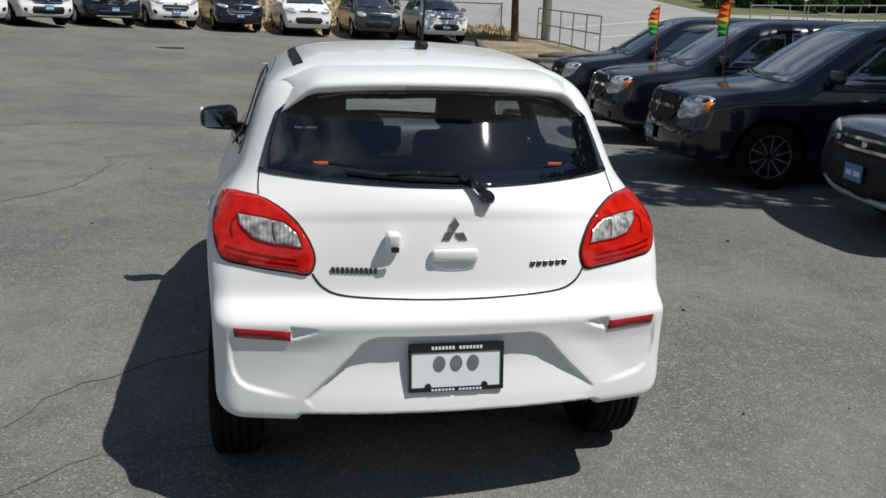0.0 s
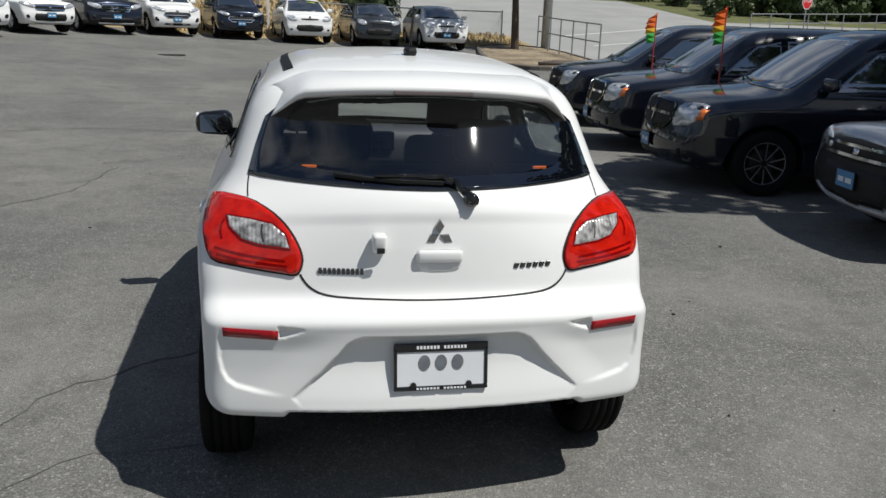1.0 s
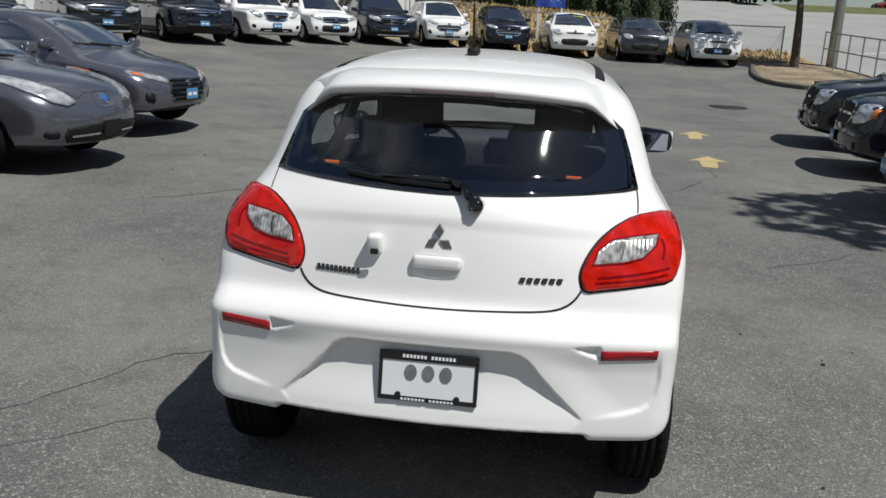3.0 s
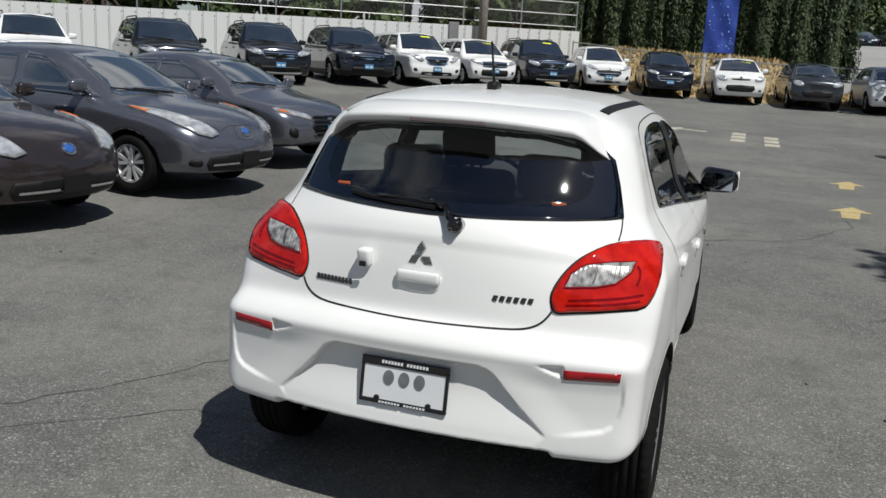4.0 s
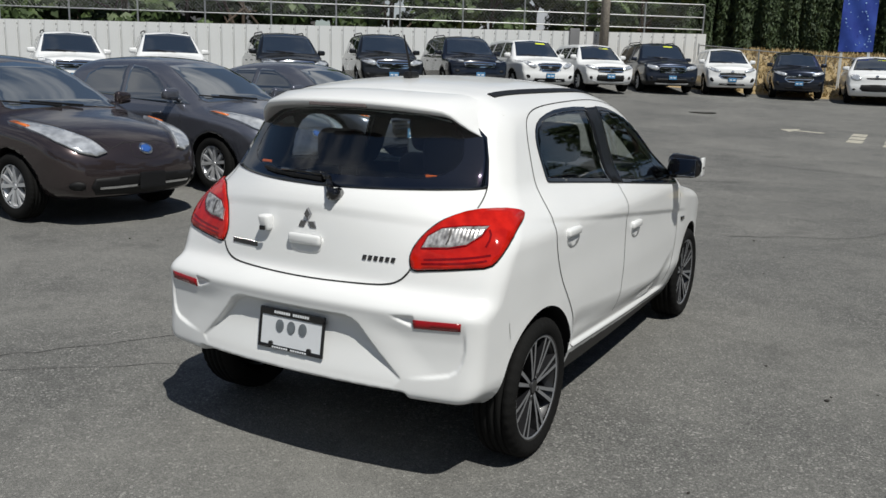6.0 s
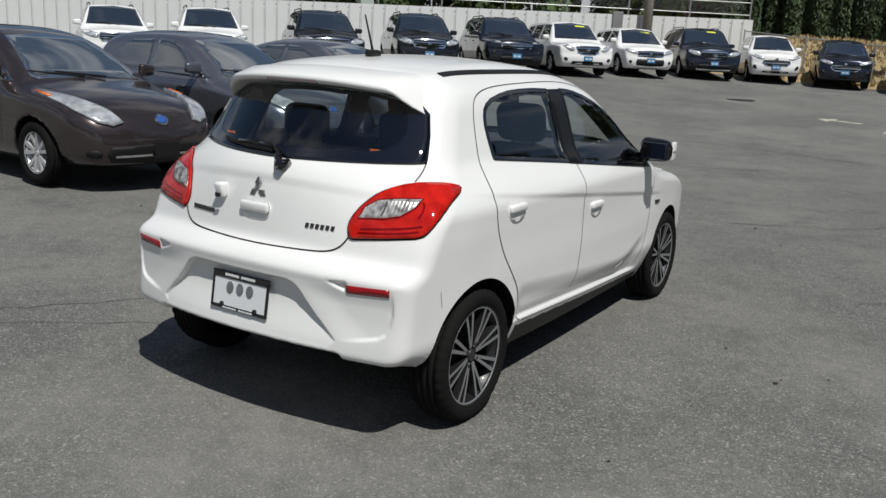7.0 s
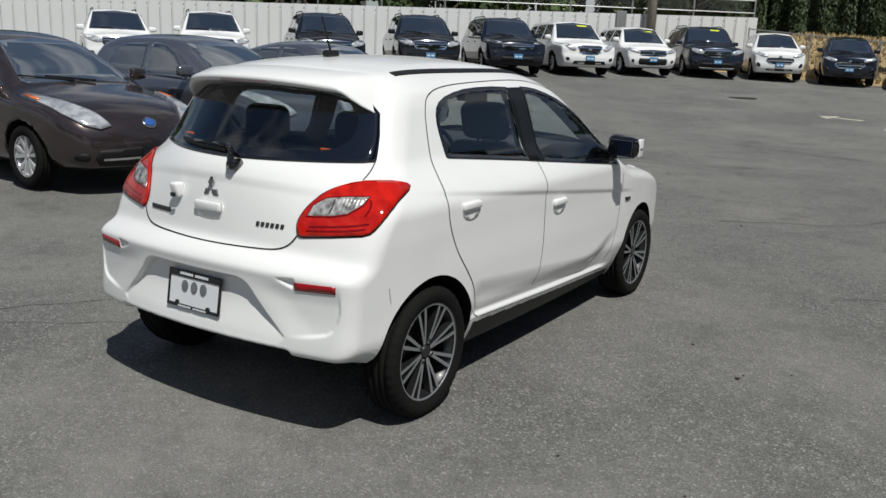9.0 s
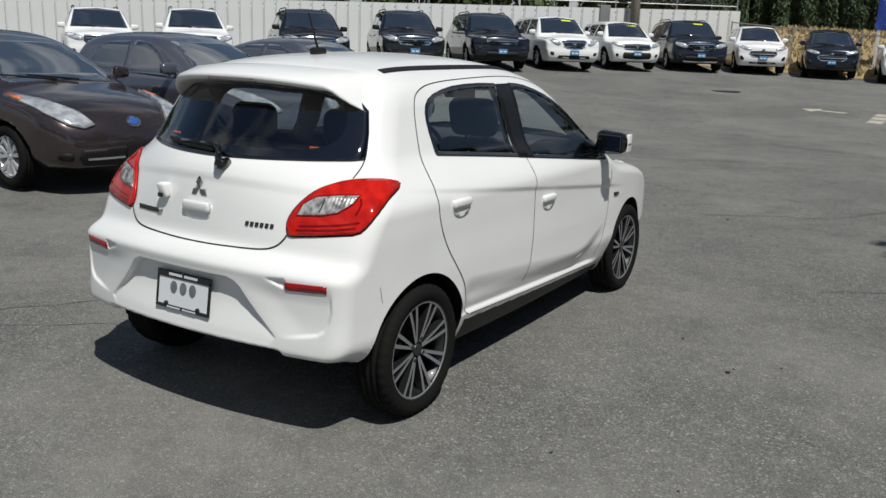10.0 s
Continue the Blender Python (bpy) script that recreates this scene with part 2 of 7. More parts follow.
class Body:
    """The shell of a car: a bowed side outline cut by a width that varies along and up the car, less the wheel arches."""

    def __init__(self, side, width, plan, wheels, bow_rear, bow_front, crown, edge=0.12, arch=0.34, wheel_z=0.30, floor=0.2, rounds=2, relief=None, flank=None, soft=0.008):
        self.flank, self.soft = flank, soft
        self.side = Field2(chaikin(side, rounds))
        self.width, self.plan = soft_table(width), soft_table(plan, blur=20)
        self.wheels, self.arch, self.wheel_z, self.floor, self.edge, self.crown = wheels, arch, wheel_z, floor, edge, crown
        self.bow_rear, self.bow_front, self.relief = soft_table(bow_rear, blur=12), soft_table(bow_front, blur=12), relief
        ys = [p[0] for p in side]
        self.y0, self.y1, self.ztop = min(ys), max(ys), max(p[1] for p in side)
        self.wmax = max(w for _, w in width)
        self.mid = (self.y0 + self.y1) / 2

    def skin(self, x, y, z):
        x = np.abs(x)
        half = (self.y1 - self.y0) / 2
        wr, wf = np.clip((self.mid - y) / half, 0, 1.2), np.clip((y - self.mid) / half, 0, 1.2)
        xx = x ** 2.2
        ye = y - self.bow_rear(z) * xx * wr + self.bow_front(z) * xx * wf
        ze = z + self.crown * x * x * ramp(z, 0.6, 1.0)
        d = self.side(ye, ze)
        if self.relief:
            d = d + self.relief(x, y, z)
        side = (x - self.width(z) * self.plan(y)) * 0.96
        if self.flank:
            side = side + self.flank(y, z)
        return smax(d, side, self.edge)

    def __call__(self, x, y, z):
        d = self.skin(x, y, z)
        ax = np.abs(x)
        for wy in self.wheels:
            c = np.hypot(y - wy, z - self.wheel_z) - self.arch
            d = np.maximum(d, np.minimum(-c, ax - (self.wmax - 0.33)) )
        return np.maximum(d, self.floor - z)

    def grad(self, p, e=0.006, fn=None):
        fn = fn or self
        g = np.stack([fn(*(p + d).T) - fn(*(p - d).T) for d in np.eye(3) * e], 1)
        return g / (np.linalg.norm(g, axis=1, keepdims=True) + 1e-12)

    def shell(self, h):
        """Half the surface on a raster of h metres, drawn onto the true surface, then mirrored."""
        xs = np.arange(-h / 2, self.wmax + 0.08, h)
        ys = np.arange(self.y0 - 0.06, self.y1 + 0.06, h)
        zs = np.arange(self.floor - 2.5 * h, self.ztop + 0.08, h)
        v = np.empty((len(xs), len(ys), len(zs)), np.float32)
        gy, gz = np.meshgrid(ys, zs, indexing="ij")
        for i, x in enumerate(xs):
            v[i] = self(np.full_like(gy, x), gy, gz)
        neg = v < 0
        n = [len(xs) - 1, len(ys) - 1, len(zs) - 1]
        cnt = np.zeros(n, np.int8)
        for a in (0, 1):
            for b in (0, 1):
                for c in (0, 1):
                    cnt += neg[a:a + n[0], b:b + n[1], c:c + n[2]]
        act = (cnt > 0) & (cnt < 8)
        ids = -np.ones(n, np.int64)
        cells = np.argwhere(act)
        ids[act] = np.arange(len(cells))
        acc, num = np.zeros((len(cells), 3)), np.zeros((len(cells), 1))
        corner = lambda o: v[cells[:, 0] + o[0], cells[:, 1] + o[1], cells[:, 2] + o[2]]
        for axis in range(3):
            others = [k for k in range(3) if k != axis]
            for a in (0, 1):
                for b in (0, 1):
                    o = [0, 0, 0]
                    o[others[0]], o[others[1]] = a, b
                    q = list(o)
                    q[axis] = 1
                    v0, v1 = corner(o), corner(q)
                    hit = (v0 < 0) != (v1 < 0)
                    t = np.where(hit, v0 / np.where(hit, v0 - v1, 1), 0)
                    pos = np.tile(np.array(o, float), (len(cells), 1))
                    pos[:, axis] = t
                    acc += pos * hit[:, None]
                    num += hit[:, None]
        pts = np.array([xs[0], ys[0], zs[0]]) + (cells + acc / num) * h
        quads = []
        for axis in range(3):
            u, w = [(1, 2), (2, 0), (0, 1)][axis]
            sl0, sl1 = [slice(None)] * 3, [slice(None)] * 3
            sl0[axis], sl1[axis] = slice(0, -1), slice(1, None)
            ch = neg[tuple(sl0)] != neg[tuple(sl1)]
            e = np.argwhere(ch)
            flip = neg[tuple(sl0)][ch]
            ok = (e[:, u] > 0) & (e[:, w] > 0) & (e[:, u] < n[u]) & (e[:, w] < n[w])
            e, flip = e[ok], flip[ok]
            du, dw = np.eye(3, dtype=int)[u], np.eye(3, dtype=int)[w]
            q = np.stack([ids[tuple((e - du - dw).T)], ids[tuple((e - dw).T)], ids[tuple(e.T)], ids[tuple((e - du).T)]], 1)
            q[~flip] = q[~flip][:, ::-1]
            quads.append(q[(q >= 0).all(1)])
        quads = np.concatenate(quads)
        for _ in range(4):
            d = self(*pts.T)
            e = 0.004
            g = np.stack([self(*(pts + k).T) - self(*(pts - k).T) for k in np.eye(3) * e], 1) / (2 * e)
            step = -d[:, None] * g / np.maximum((g * g).sum(1, keepdims=True), 0.2)
            pts = pts + np.clip(step, -h * 0.5, h * 0.5)
        for wy in self.wheels:
            r = np.hypot(pts[:, 1] - wy, pts[:, 2] - self.wheel_z)
            near = (np.abs(r - self.arch) < 0.7 * h) & (pts[:, 0] > self.wmax - 0.25) & (pts[:, 2] > self.floor + h)
            s = self.arch / r[near]
            pts[near, 1] = wy + (pts[near, 1] - wy) * s
            pts[near, 2] = self.wheel_z + (pts[near, 2] - self.wheel_z) * s
        first = cells[:, 0] == 0
        pts[first, 0] = 0
        nor = self.grad(pts, self.soft, self.skin)
        full = self.grad(pts, 0.004)
        away = (nor * full).sum(1) < 0.8
        nor[away] = full[away]
        nor[first, 0] = 0
        keep = ~first
        back = np.arange(len(pts))
        back[keep] = len(pts) + np.arange(keep.sum())
        flipv = np.array([-1, 1, 1])
        verts = np.concatenate([pts, pts[keep] * flipv])
        norms = np.concatenate([nor, nor[keep] * flipv])
        faces = np.concatenate([quads, back[quads][:, ::-1]])
        return verts, faces, norms

    def cast(self, uv, axis, side=1, fn=None):
        """Points on the outer skin: uv are (x, z) for axis 'y', (y, z) for 'x', (x, y) for 'z'; side is the way the skin faces."""
        fn = fn or self.skin
        k = "xyz".index(axis)
        lo, hi = ((-self.wmax - 0.2, self.wmax + 0.2), (self.y0 - 0.2, self.y1 + 0.2), (0.0, self.ztop + 0.3))[k]
        p = np.zeros((len(uv), 3))
        p[:, [j for j in range(3) if j != k]] = uv
        best = np.full(len(uv), np.nan)
        steps = np.linspace(hi, lo, 110) if side > 0 else np.linspace(lo, hi, 110)
        left = np.arange(len(uv))
        for s in steps:
            q = p[left]
            q[:, k] = s
            hit = fn(*q.T) < 0
            best[left[hit]] = s
            left = left[~hit]
            if not len(left):
                break
        miss = np.isnan(best)
        best = np.where(miss, (lo + hi) / 2, best)
        out_s = best - (steps[1] - steps[0])
        a, b = out_s.copy(), best.copy()
        for _ in range(18):
            p[:, k] = (a + b) / 2
            inside = fn(*p.T) < 0
            b = np.where(inside, p[:, k], b)
            a = np.where(inside, a, p[:, k])
        p[:, k] = b
        return p, miss


def resample(poly, step, closed=True):
    p = np.array(poly, float)
    q = np.concatenate([p, p[:1]]) if closed else p
    out = []
    for a, b in zip(q, q[1:]):
        n = max(1, int(np.ceil(np.linalg.norm(b - a) / step)))
        out += [a + (b - a) * k / n for k in range(n)]
    if not closed:
        out.append(q[-1])
    return np.array(out)


def inside(poly, pts):
    return poly_sdf(np.array(poly, float), pts[:, 0], pts[:, 1]) < 0


def patch(body, name, poly, axis, side, mat, parent, lift=0.003, step=0.03, depth=0.012, label="", rounds=0, skin=None):
    """A plate that follows the skin inside a polygon, a little proud of it, with an edge that goes in."""
    from mathutils.geometry import delaunay_2d_cdt

    poly = chaikin(poly, rounds) if rounds else np.array(poly, float)
    rim = resample(poly, step)
    lo, hi = poly.min(0), poly.max(0)
    gx, gz = np.meshgrid(np.arange(lo[0] + step / 2, hi[0], step), np.arange(lo[1] + step / 2, hi[1], step), indexing="ij")
    grid = np.stack([gx.ravel(), gz.ravel()], 1)
    if len(grid):
        grid = grid[poly_sdf(rim, grid[:, 0], grid[:, 1]) < -0.4 * step]
    pts = np.concatenate([rim, grid]) if len(grid) else rim
    edges = [(i, (i + 1) % len(rim)) for i in range(len(rim))]
    v, _, faces, ov, _, _ = delaunay_2d_cdt([Vector(p) for p in pts], edges, [], 1, 1e-5)
    uv = np.array([tuple(p) for p in v])
    p, bad = body.cast(uv, axis, side, skin)
    if bad.any():
        k = "xyz".index(axis)
        p[bad, k] = np.nanmedian(p[~bad, k]) if (~bad).any() else 0
    nor = body.grad(p, 0.01, skin or body.skin)
    top = p + nor * lift
    count = {}
    for f in faces:
        for a, b in zip(f, f[1:] + f[:1]):
            count[(min(a, b), max(a, b))] = count.get((min(a, b), max(a, b)), 0) + 1
    border = [e for e, c in count.items() if c == 1]
    bm = bmesh.new()
    vs = [bm.verts.new(q) for q in top]
    low = {i: bm.verts.new(p[i] - nor[i] * depth) for e in border for i in e}
    for f in faces:
        try:
            bm.faces.new([vs[i] for i in f]).smooth = True
        except ValueError:
            pass
    for a, b in border:
        try:
            bm.faces.new((vs[a], vs[b], low[b], low[a]))
        except ValueError:
            pass
    bmesh.ops.recalc_face_normals(bm, faces=bm.faces)
    return part(name, bm, mat, parent, label)


def strip(body, name, line, axis, side, mat, parent, width=0.005, lift=0.0015, step=0.02, rounds=0, closed=False, label=""):
    """A thin band along a line drawn onto the skin."""
    pl = chaikin(line, rounds, closed) if rounds else np.array(line, float)
    pl = resample(pl, step, closed)
    p, bad = body.cast(pl, axis, side)
    p = p[~bad]
    nor = body.grad(p, 0.012, body.skin)
    tan = np.gradient(p, axis=0)
    if closed:
        tan = np.roll(p, -1, 0) - np.roll(p, 1, 0)
    tan /= np.linalg.norm(tan, axis=1, keepdims=True) + 1e-9
    across = np.cross(tan, nor)
    bm = bmesh.new()
    l = [bm.verts.new(q) for q in p + nor * lift - across * width / 2]
    r = [bm.verts.new(q) for q in p + nor * lift + across * width / 2]
    n = len(p)
    for i in range(n if closed else n - 1):
        j = (i + 1) % n
        bm.faces.new((l[i], l[j], r[j], r[i]))
    bmesh.ops.recalc_face_normals(bm, faces=bm.faces)
    return part(name, bm, mat, parent, label)


def mirrored(poly):
    return [(-a, b) for a, b in reversed(poly)]

# ---- wheels ----


def tyre_mesh(r, w, rim):
    bm = bmesh.new()
    h = w / 2
    prof = [(rim - 0.012, -h * 0.72), (rim + 0.006, -h * 0.86), (rim + (r - rim) * 0.45, -h), (r - 0.018, -h * 0.93), (r - 0.004, -h * 0.78)]
    for g in (-0.5, -0.17, 0.17, 0.5):
        prof += [(r, h * (g - 0.05)), (r - 0.007, h * (g - 0.04)), (r - 0.007, h * (g + 0.04)), (r, h * (g + 0.05))]
    prof += [(r - 0.004, h * 0.78), (r - 0.018, h * 0.93), (rim + (r - rim) * 0.45, h), (rim + 0.006, h * 0.86), (rim - 0.012, h * 0.72)]
    seg = 120
    add_lathe(bm, prof, seg)
    bm.verts.ensure_lookup_table()
    for ring, deep in ((3, 0.004), (4, 0.007), (len(prof) - 5, 0.007), (len(prof) - 4, 0.004)):
        for k in range(seg):
            if k % 3 == 0:
                v = bm.verts[ring * seg + k]
                d = math.hypot(v.co.y, v.co.z)
                v.co.y *= 1 - deep / d
                v.co.z *= 1 - deep / d
    me = bpy.data.meshes.new("tyre")
    bmesh.ops.recalc_face_normals(bm, faces=bm.faces)
    bm.to_mesh(me)
    bm.free()
    me.materials.append(RUBBER)
    me.polygons.foreach_set("use_smooth", [True] * len(me.polygons))
    return me


def barrel_mesh(rim, w, mat):
    bm = bmesh.new()
    h = w / 2
    add_lathe(bm, [(rim - 0.004, h * 0.80), (rim + 0.004, h * 0.86), (rim - 0.012, h * 0.70), (rim - 0.03, h * 0.1), (rim - 0.035, -h * 0.75)], 48)
    add_lathe(bm, [(0.001, -h * 0.3), (rim - 0.04, -h * 0.3)], 32)
    me = bpy.data.meshes.new("barrel")
    bm.to_mesh(me)
    bm.free()
    me.materials.append(mat)
    me.polygons.foreach_set("use_smooth", [True] * len(me.polygons))
    return me


def spokes_mesh(rim, w, count, pair, width, mat, bright=None):
    """Spokes from a hub to the rim; pair: half the angle between the legs of a split spoke."""
    bm = bmesh.new()
    h = w / 2
    for k in range(count):
        for off in ((-pair, pair) if pair else (0,)):
            a = 2 * math.pi * k / count
            a0, a1 = a + off * (0.7 if bright else 0.35), a + off
            d0, d1 = Vector((0, math.sin(a0), math.cos(a0))), Vector((0, math.sin(a1), math.cos(a1)))
            p0, p1 = d0 * 0.035, d1 * (rim - 0.004)
            t = (p1 - p0).cross(Vector((1, 0, 0))).normalized()
            w0, w1 = width * 0.75, width
            ring = []
            for p, ww, front, back in ((p0, w0, h * 0.62, h * 0.2), (p0.lerp(p1, 0.55), (w0 + w1) / 2, h * 0.74, h * 0.35), (p1, w1, h * 0.80, h * 0.45)):
                ring.append([bm.verts.new(p + t * s * ww / 2 * q + Vector((x, 0, 0))) for s, x, q in ((-1, back, 1.25), (-1, front, 1), (1, front, 1), (1, back, 1.25))])
            for r0, r1 in zip(ring, ring[1:]):
                for i in range(3):
                    f = bm.faces.new((r0[i], r0[i + 1], r1[i + 1], r1[i]))
                    if i == 1 and bright:
                        f.material_index = 1
    if bright:
        ring = len(bm.faces)
        add_lathe(bm, [(rim - 0.009, h * 0.78), (rim - 0.006, h * 0.82), (rim - 0.001, h * 0.82), (rim + 0.001, h * 0.76)], 48)
        bm.faces.ensure_lookup_table()
        for f in bm.faces[ring:]:
            f.material_index = 1
    add_lathe(bm, [(0.001, h * 0.66), (0.026, h * 0.66), (0.03, h * 0.6), (0.03, h * 0.2)], 20)
    for k in range(4 if count < 10 else 5):
        a = 2 * math.pi * (k + 0.5) / (4 if count < 10 else 5)
        add_tube(bm, (h * 0.3, 0.05 * math.sin(a), 0.05 * math.cos(a)), (h * 0.66, 0.05 * math.sin(a), 0.05 * math.cos(a)), 0.009, seg=8)
    bmesh.ops.recalc_face_normals(bm, faces=bm.faces)
    me = bpy.data.meshes.new("rim")
    bm.to_mesh(me)
    bm.free()
    me.materials.append(mat)
    if bright:
        me.materials.append(bright)
    return me


def disc_mesh(rim):
    bm = bmesh.new()
    add_lathe(bm, [(0.001, 0.012), (rim * 0.62, 0.012), (rim * 0.62, -0.005)], 32)
    me = bpy.data.meshes.new("brake_disc")
    bm.to_mesh(me)
    bm.free()
    me.materials.append(BRAKE)
    return me


WHEELS = {}


def wheel_set(key, r, w, rim, count, pair, width, mat, bright=None, barrel=None):
    WHEELS[key] = (tyre_mesh(r, w, rim), spokes_mesh(rim, w, count, pair, width, mat, bright), barrel_mesh(rim, w, barrel or mat), disc_mesh(rim), r)


wheel_set("hero", 0.288, 0.180, 0.213, 8, 0.118, 0.0165, ALLOY_DARK, ALLOY, ALLOY_DARK)
wheel_set("ev", 0.316, 0.205, 0.203, 5, 0.26, 0.040, material("silver_wheel_paint", (0.58, 0.59, 0.61), 0.3, metal=0.4, coat=0.4), None)
wheel_set("black", 0.345, 0.225, 0.220, 5, 0.30, 0.015, ALLOY_DARK, ALLOY)
wheel_set("suv", 0.345, 0.225, 0.225, 5, 0.22, 0.034, MATS["silver_wheel_paint"], None, ALLOY_DARK)


def add_wheels(car, key, wb, track, z=None):
    tyre, rim, barrel, disc, r = WHEELS[key]
    for y in (0, wb):
        for s in (1, -1):
            m = Matrix.Translation((s * track / 2, y, r if z is None else z)) @ (Matrix.Identity(4) if s > 0 else Matrix.Rotation(math.pi, 4, "Z")) @ Matrix.Rotation(0.4 * y + 0.3 * s, 4, "X")
            w = part("wheel", tyre, None, car, m=m)
            part("rim", rim, None, w)
            part("rim_barrel", barrel, None, w)
            part("brake_disc", disc, None, w)


# ---- one builder for every car ----


def build_shell(car, body, h, paint_mat, holes=(), split=None, liner=False):
    """Body panels, arch liners and underside as parts; openings are cut out of the skin."""
    v, f, nor = body.shell(h)
    c = v[f].mean(1)
    fn = nor[f].mean(1)
    kind = np.zeros(len(f), int)
    for wy in body.wheels:
        r = np.hypot(c[:, 1] - wy, c[:, 2] - body.wheel_z)
        kind[(r < body.arch + 0.3 * h) & (np.abs(c[:, 0]) > body.wmax - 0.36) & (np.abs(body.skin(*c.T)) > 0.35 * h)] = 1
    kind[(c[:, 2] < body.floor + 0.6 * h) & (fn[:, 2] < -0.3)] = 2
    gone = np.zeros(len(f), bool)
    for poly, axis, side in holes:
        k = "xyz".index(axis)
        uv = c[:, [j for j in range(3) if j != k]]
        ok = inside(poly, uv) & (fn[:, k] * side > 0.12)
        if axis == "x":
            ok &= c[:, 0] * side > 0.3
        gone |= ok
    names = {0: ("body", paint_mat, ""), 1: ("arch_liner", BLACK_TRIM, ""), 2: ("underbody", BLACK_TRIM, "")}
    if split:
        extra = split(c, fn)
        for i, (name, mat, label, mask) in enumerate(extra):
            kind[mask & (kind == 0)] = 10 + i
            names[10 + i] = (name, mat, label)
    for k, (name, mat, label) in names.items():
        use = (kind == k) & ~gone
        if not use.any():
            continue
        cuts = [use]
        if k == 1:
            mid = sum(body.wheels) / 2
            cuts = [use & ((c[:, 0] > 0) == a) & ((c[:, 1] > mid) == b) for a in (True, False) for b in (True, False)]
        for cut in cuts:
            if not cut.any():
                continue
            idx, inv = np.unique(f[cut], return_inverse=True)
            me = mesh_of(name, v[idx], inv.reshape(-1, 4), mat, True, nor[idx])
            part(name, me, mat, car, label)
    if liner:
        use = ~gone & (kind != 1)
        idx, inv = np.unique(f[use], return_inverse=True)
        inner = v[idx] - nor[idx] * 0.03
        part("cabin_lining", mesh_of("cabin_lining", inner, inv.reshape(-1, 4), LINER), LINER, car)


def seat(name, car, x, y, z, wide=0.48, tall=0.62, headrest=True):
    bm = bmesh.new()
    add_box(bm, (wide, 0.50, 0.16), (x, y + 0.22, z), 0.05)
    s = part(name, bm, CLOTH, car, smooth=True)
    bm = bmesh.new()
    add_box(bm, (wide, 0.15, tall), (0, 0, tall / 2), 0.06, Matrix.Translation((x, y, z + 0.04)) @ Matrix.Rotation(radians(16), 4, "X"), 3)
    part("seat_back", bm, CLOTH, s, smooth=True)
    if headrest:
        bm = bmesh.new()
        add_box(bm, (0.28, 0.11, 0.21), (0, 0, tall + 0.13), 0.054, Matrix.Translation((x, y, z + 0.04)) @ Matrix.Rotation(radians(16), 4, "X"), 3)
        for dx in (-0.06, 0.06):
            add_tube(bm, Vector((x + dx, y - (tall - 0.02) * 0.27, z + tall)), Vector((x + dx, y - (tall + 0.08) * 0.27, z + tall + 0.10)), 0.007)
        part("headrest", bm, CLOTH, s, smooth=True)


def plate(car, y, z, front=True, mat=None, w=0.27, h=0.135):
    bm = bmesh.new()
    add_box(bm, (w + 0.02, 0.012, h + 0.02), (0, y, z), 0.004)
    p = part("plate_frame", bm, BLACK_TRIM, car)
    s = 1 if front else -1
    bm = bmesh.new()
    add_box(bm, (w, 0.008, h), (0, y + s * 0.004, z), 0.003)
    part("number_plate", bm, mat or PLATE_BLUE, p)
    for bx, bw in ((-0.06, 0.09), (0.06, 0.08)) if mat is None else ():
        bm = bmesh.new()
        add_box(bm, (bw, 0.003, h * 0.30), (bx, y + s * 0.009, z - 0.005))
        part("plate_bar", bm, PLATE_WHITE, p)


def mirror(car, x, y, z, s, mat, glass_mat=MIRROR, size=(0.21, 0.10, 0.15)):
    bm = bmesh.new()
    add_box(bm, size, (s * (x + size[0] / 2), y, z), 0.045, None, 3)
    for v in bm.verts:
        if (v.co.x - s * x) * s > size[0] * 0.6:
            v.co.y -= 0.02
            v.co.z = z + (v.co.z - z) * 0.86
    add_box(bm, (0.09, 0.05, 0.04), (s * (x - 0.02), y + 0.02, z - size[2] * 0.42), 0.012)
    h = part("mirror_housing", bm, mat, car, smooth=True)
    bm = bmesh.new()
    add_box(bm, (size[0] * 0.82, 0.006, size[2] * 0.76), (s * (x + size[0] * 0.52), y - size[1] / 2 - 0.001, z), 0.002)
    part("mirror_glass", bm, glass_mat, h)


def symmetric(body, name, poly, mat, parent, axis="y", side=1, **kw):
    a = patch(body, name, poly, axis, side, mat, parent, **kw)
    patch(body, name, mirrored(poly), axis, side, mat, parent, **kw)
    return a


SPECS = {}
SKY_SCREEN = material("reflective_windscreen", (0.050, 0.062, 0.070), 0.03, coat=1.0, spec=1.0)
SKY_SCREEN.node_tree.nodes["Principled BSDF"].inputs["IOR"].default_value = 2.9


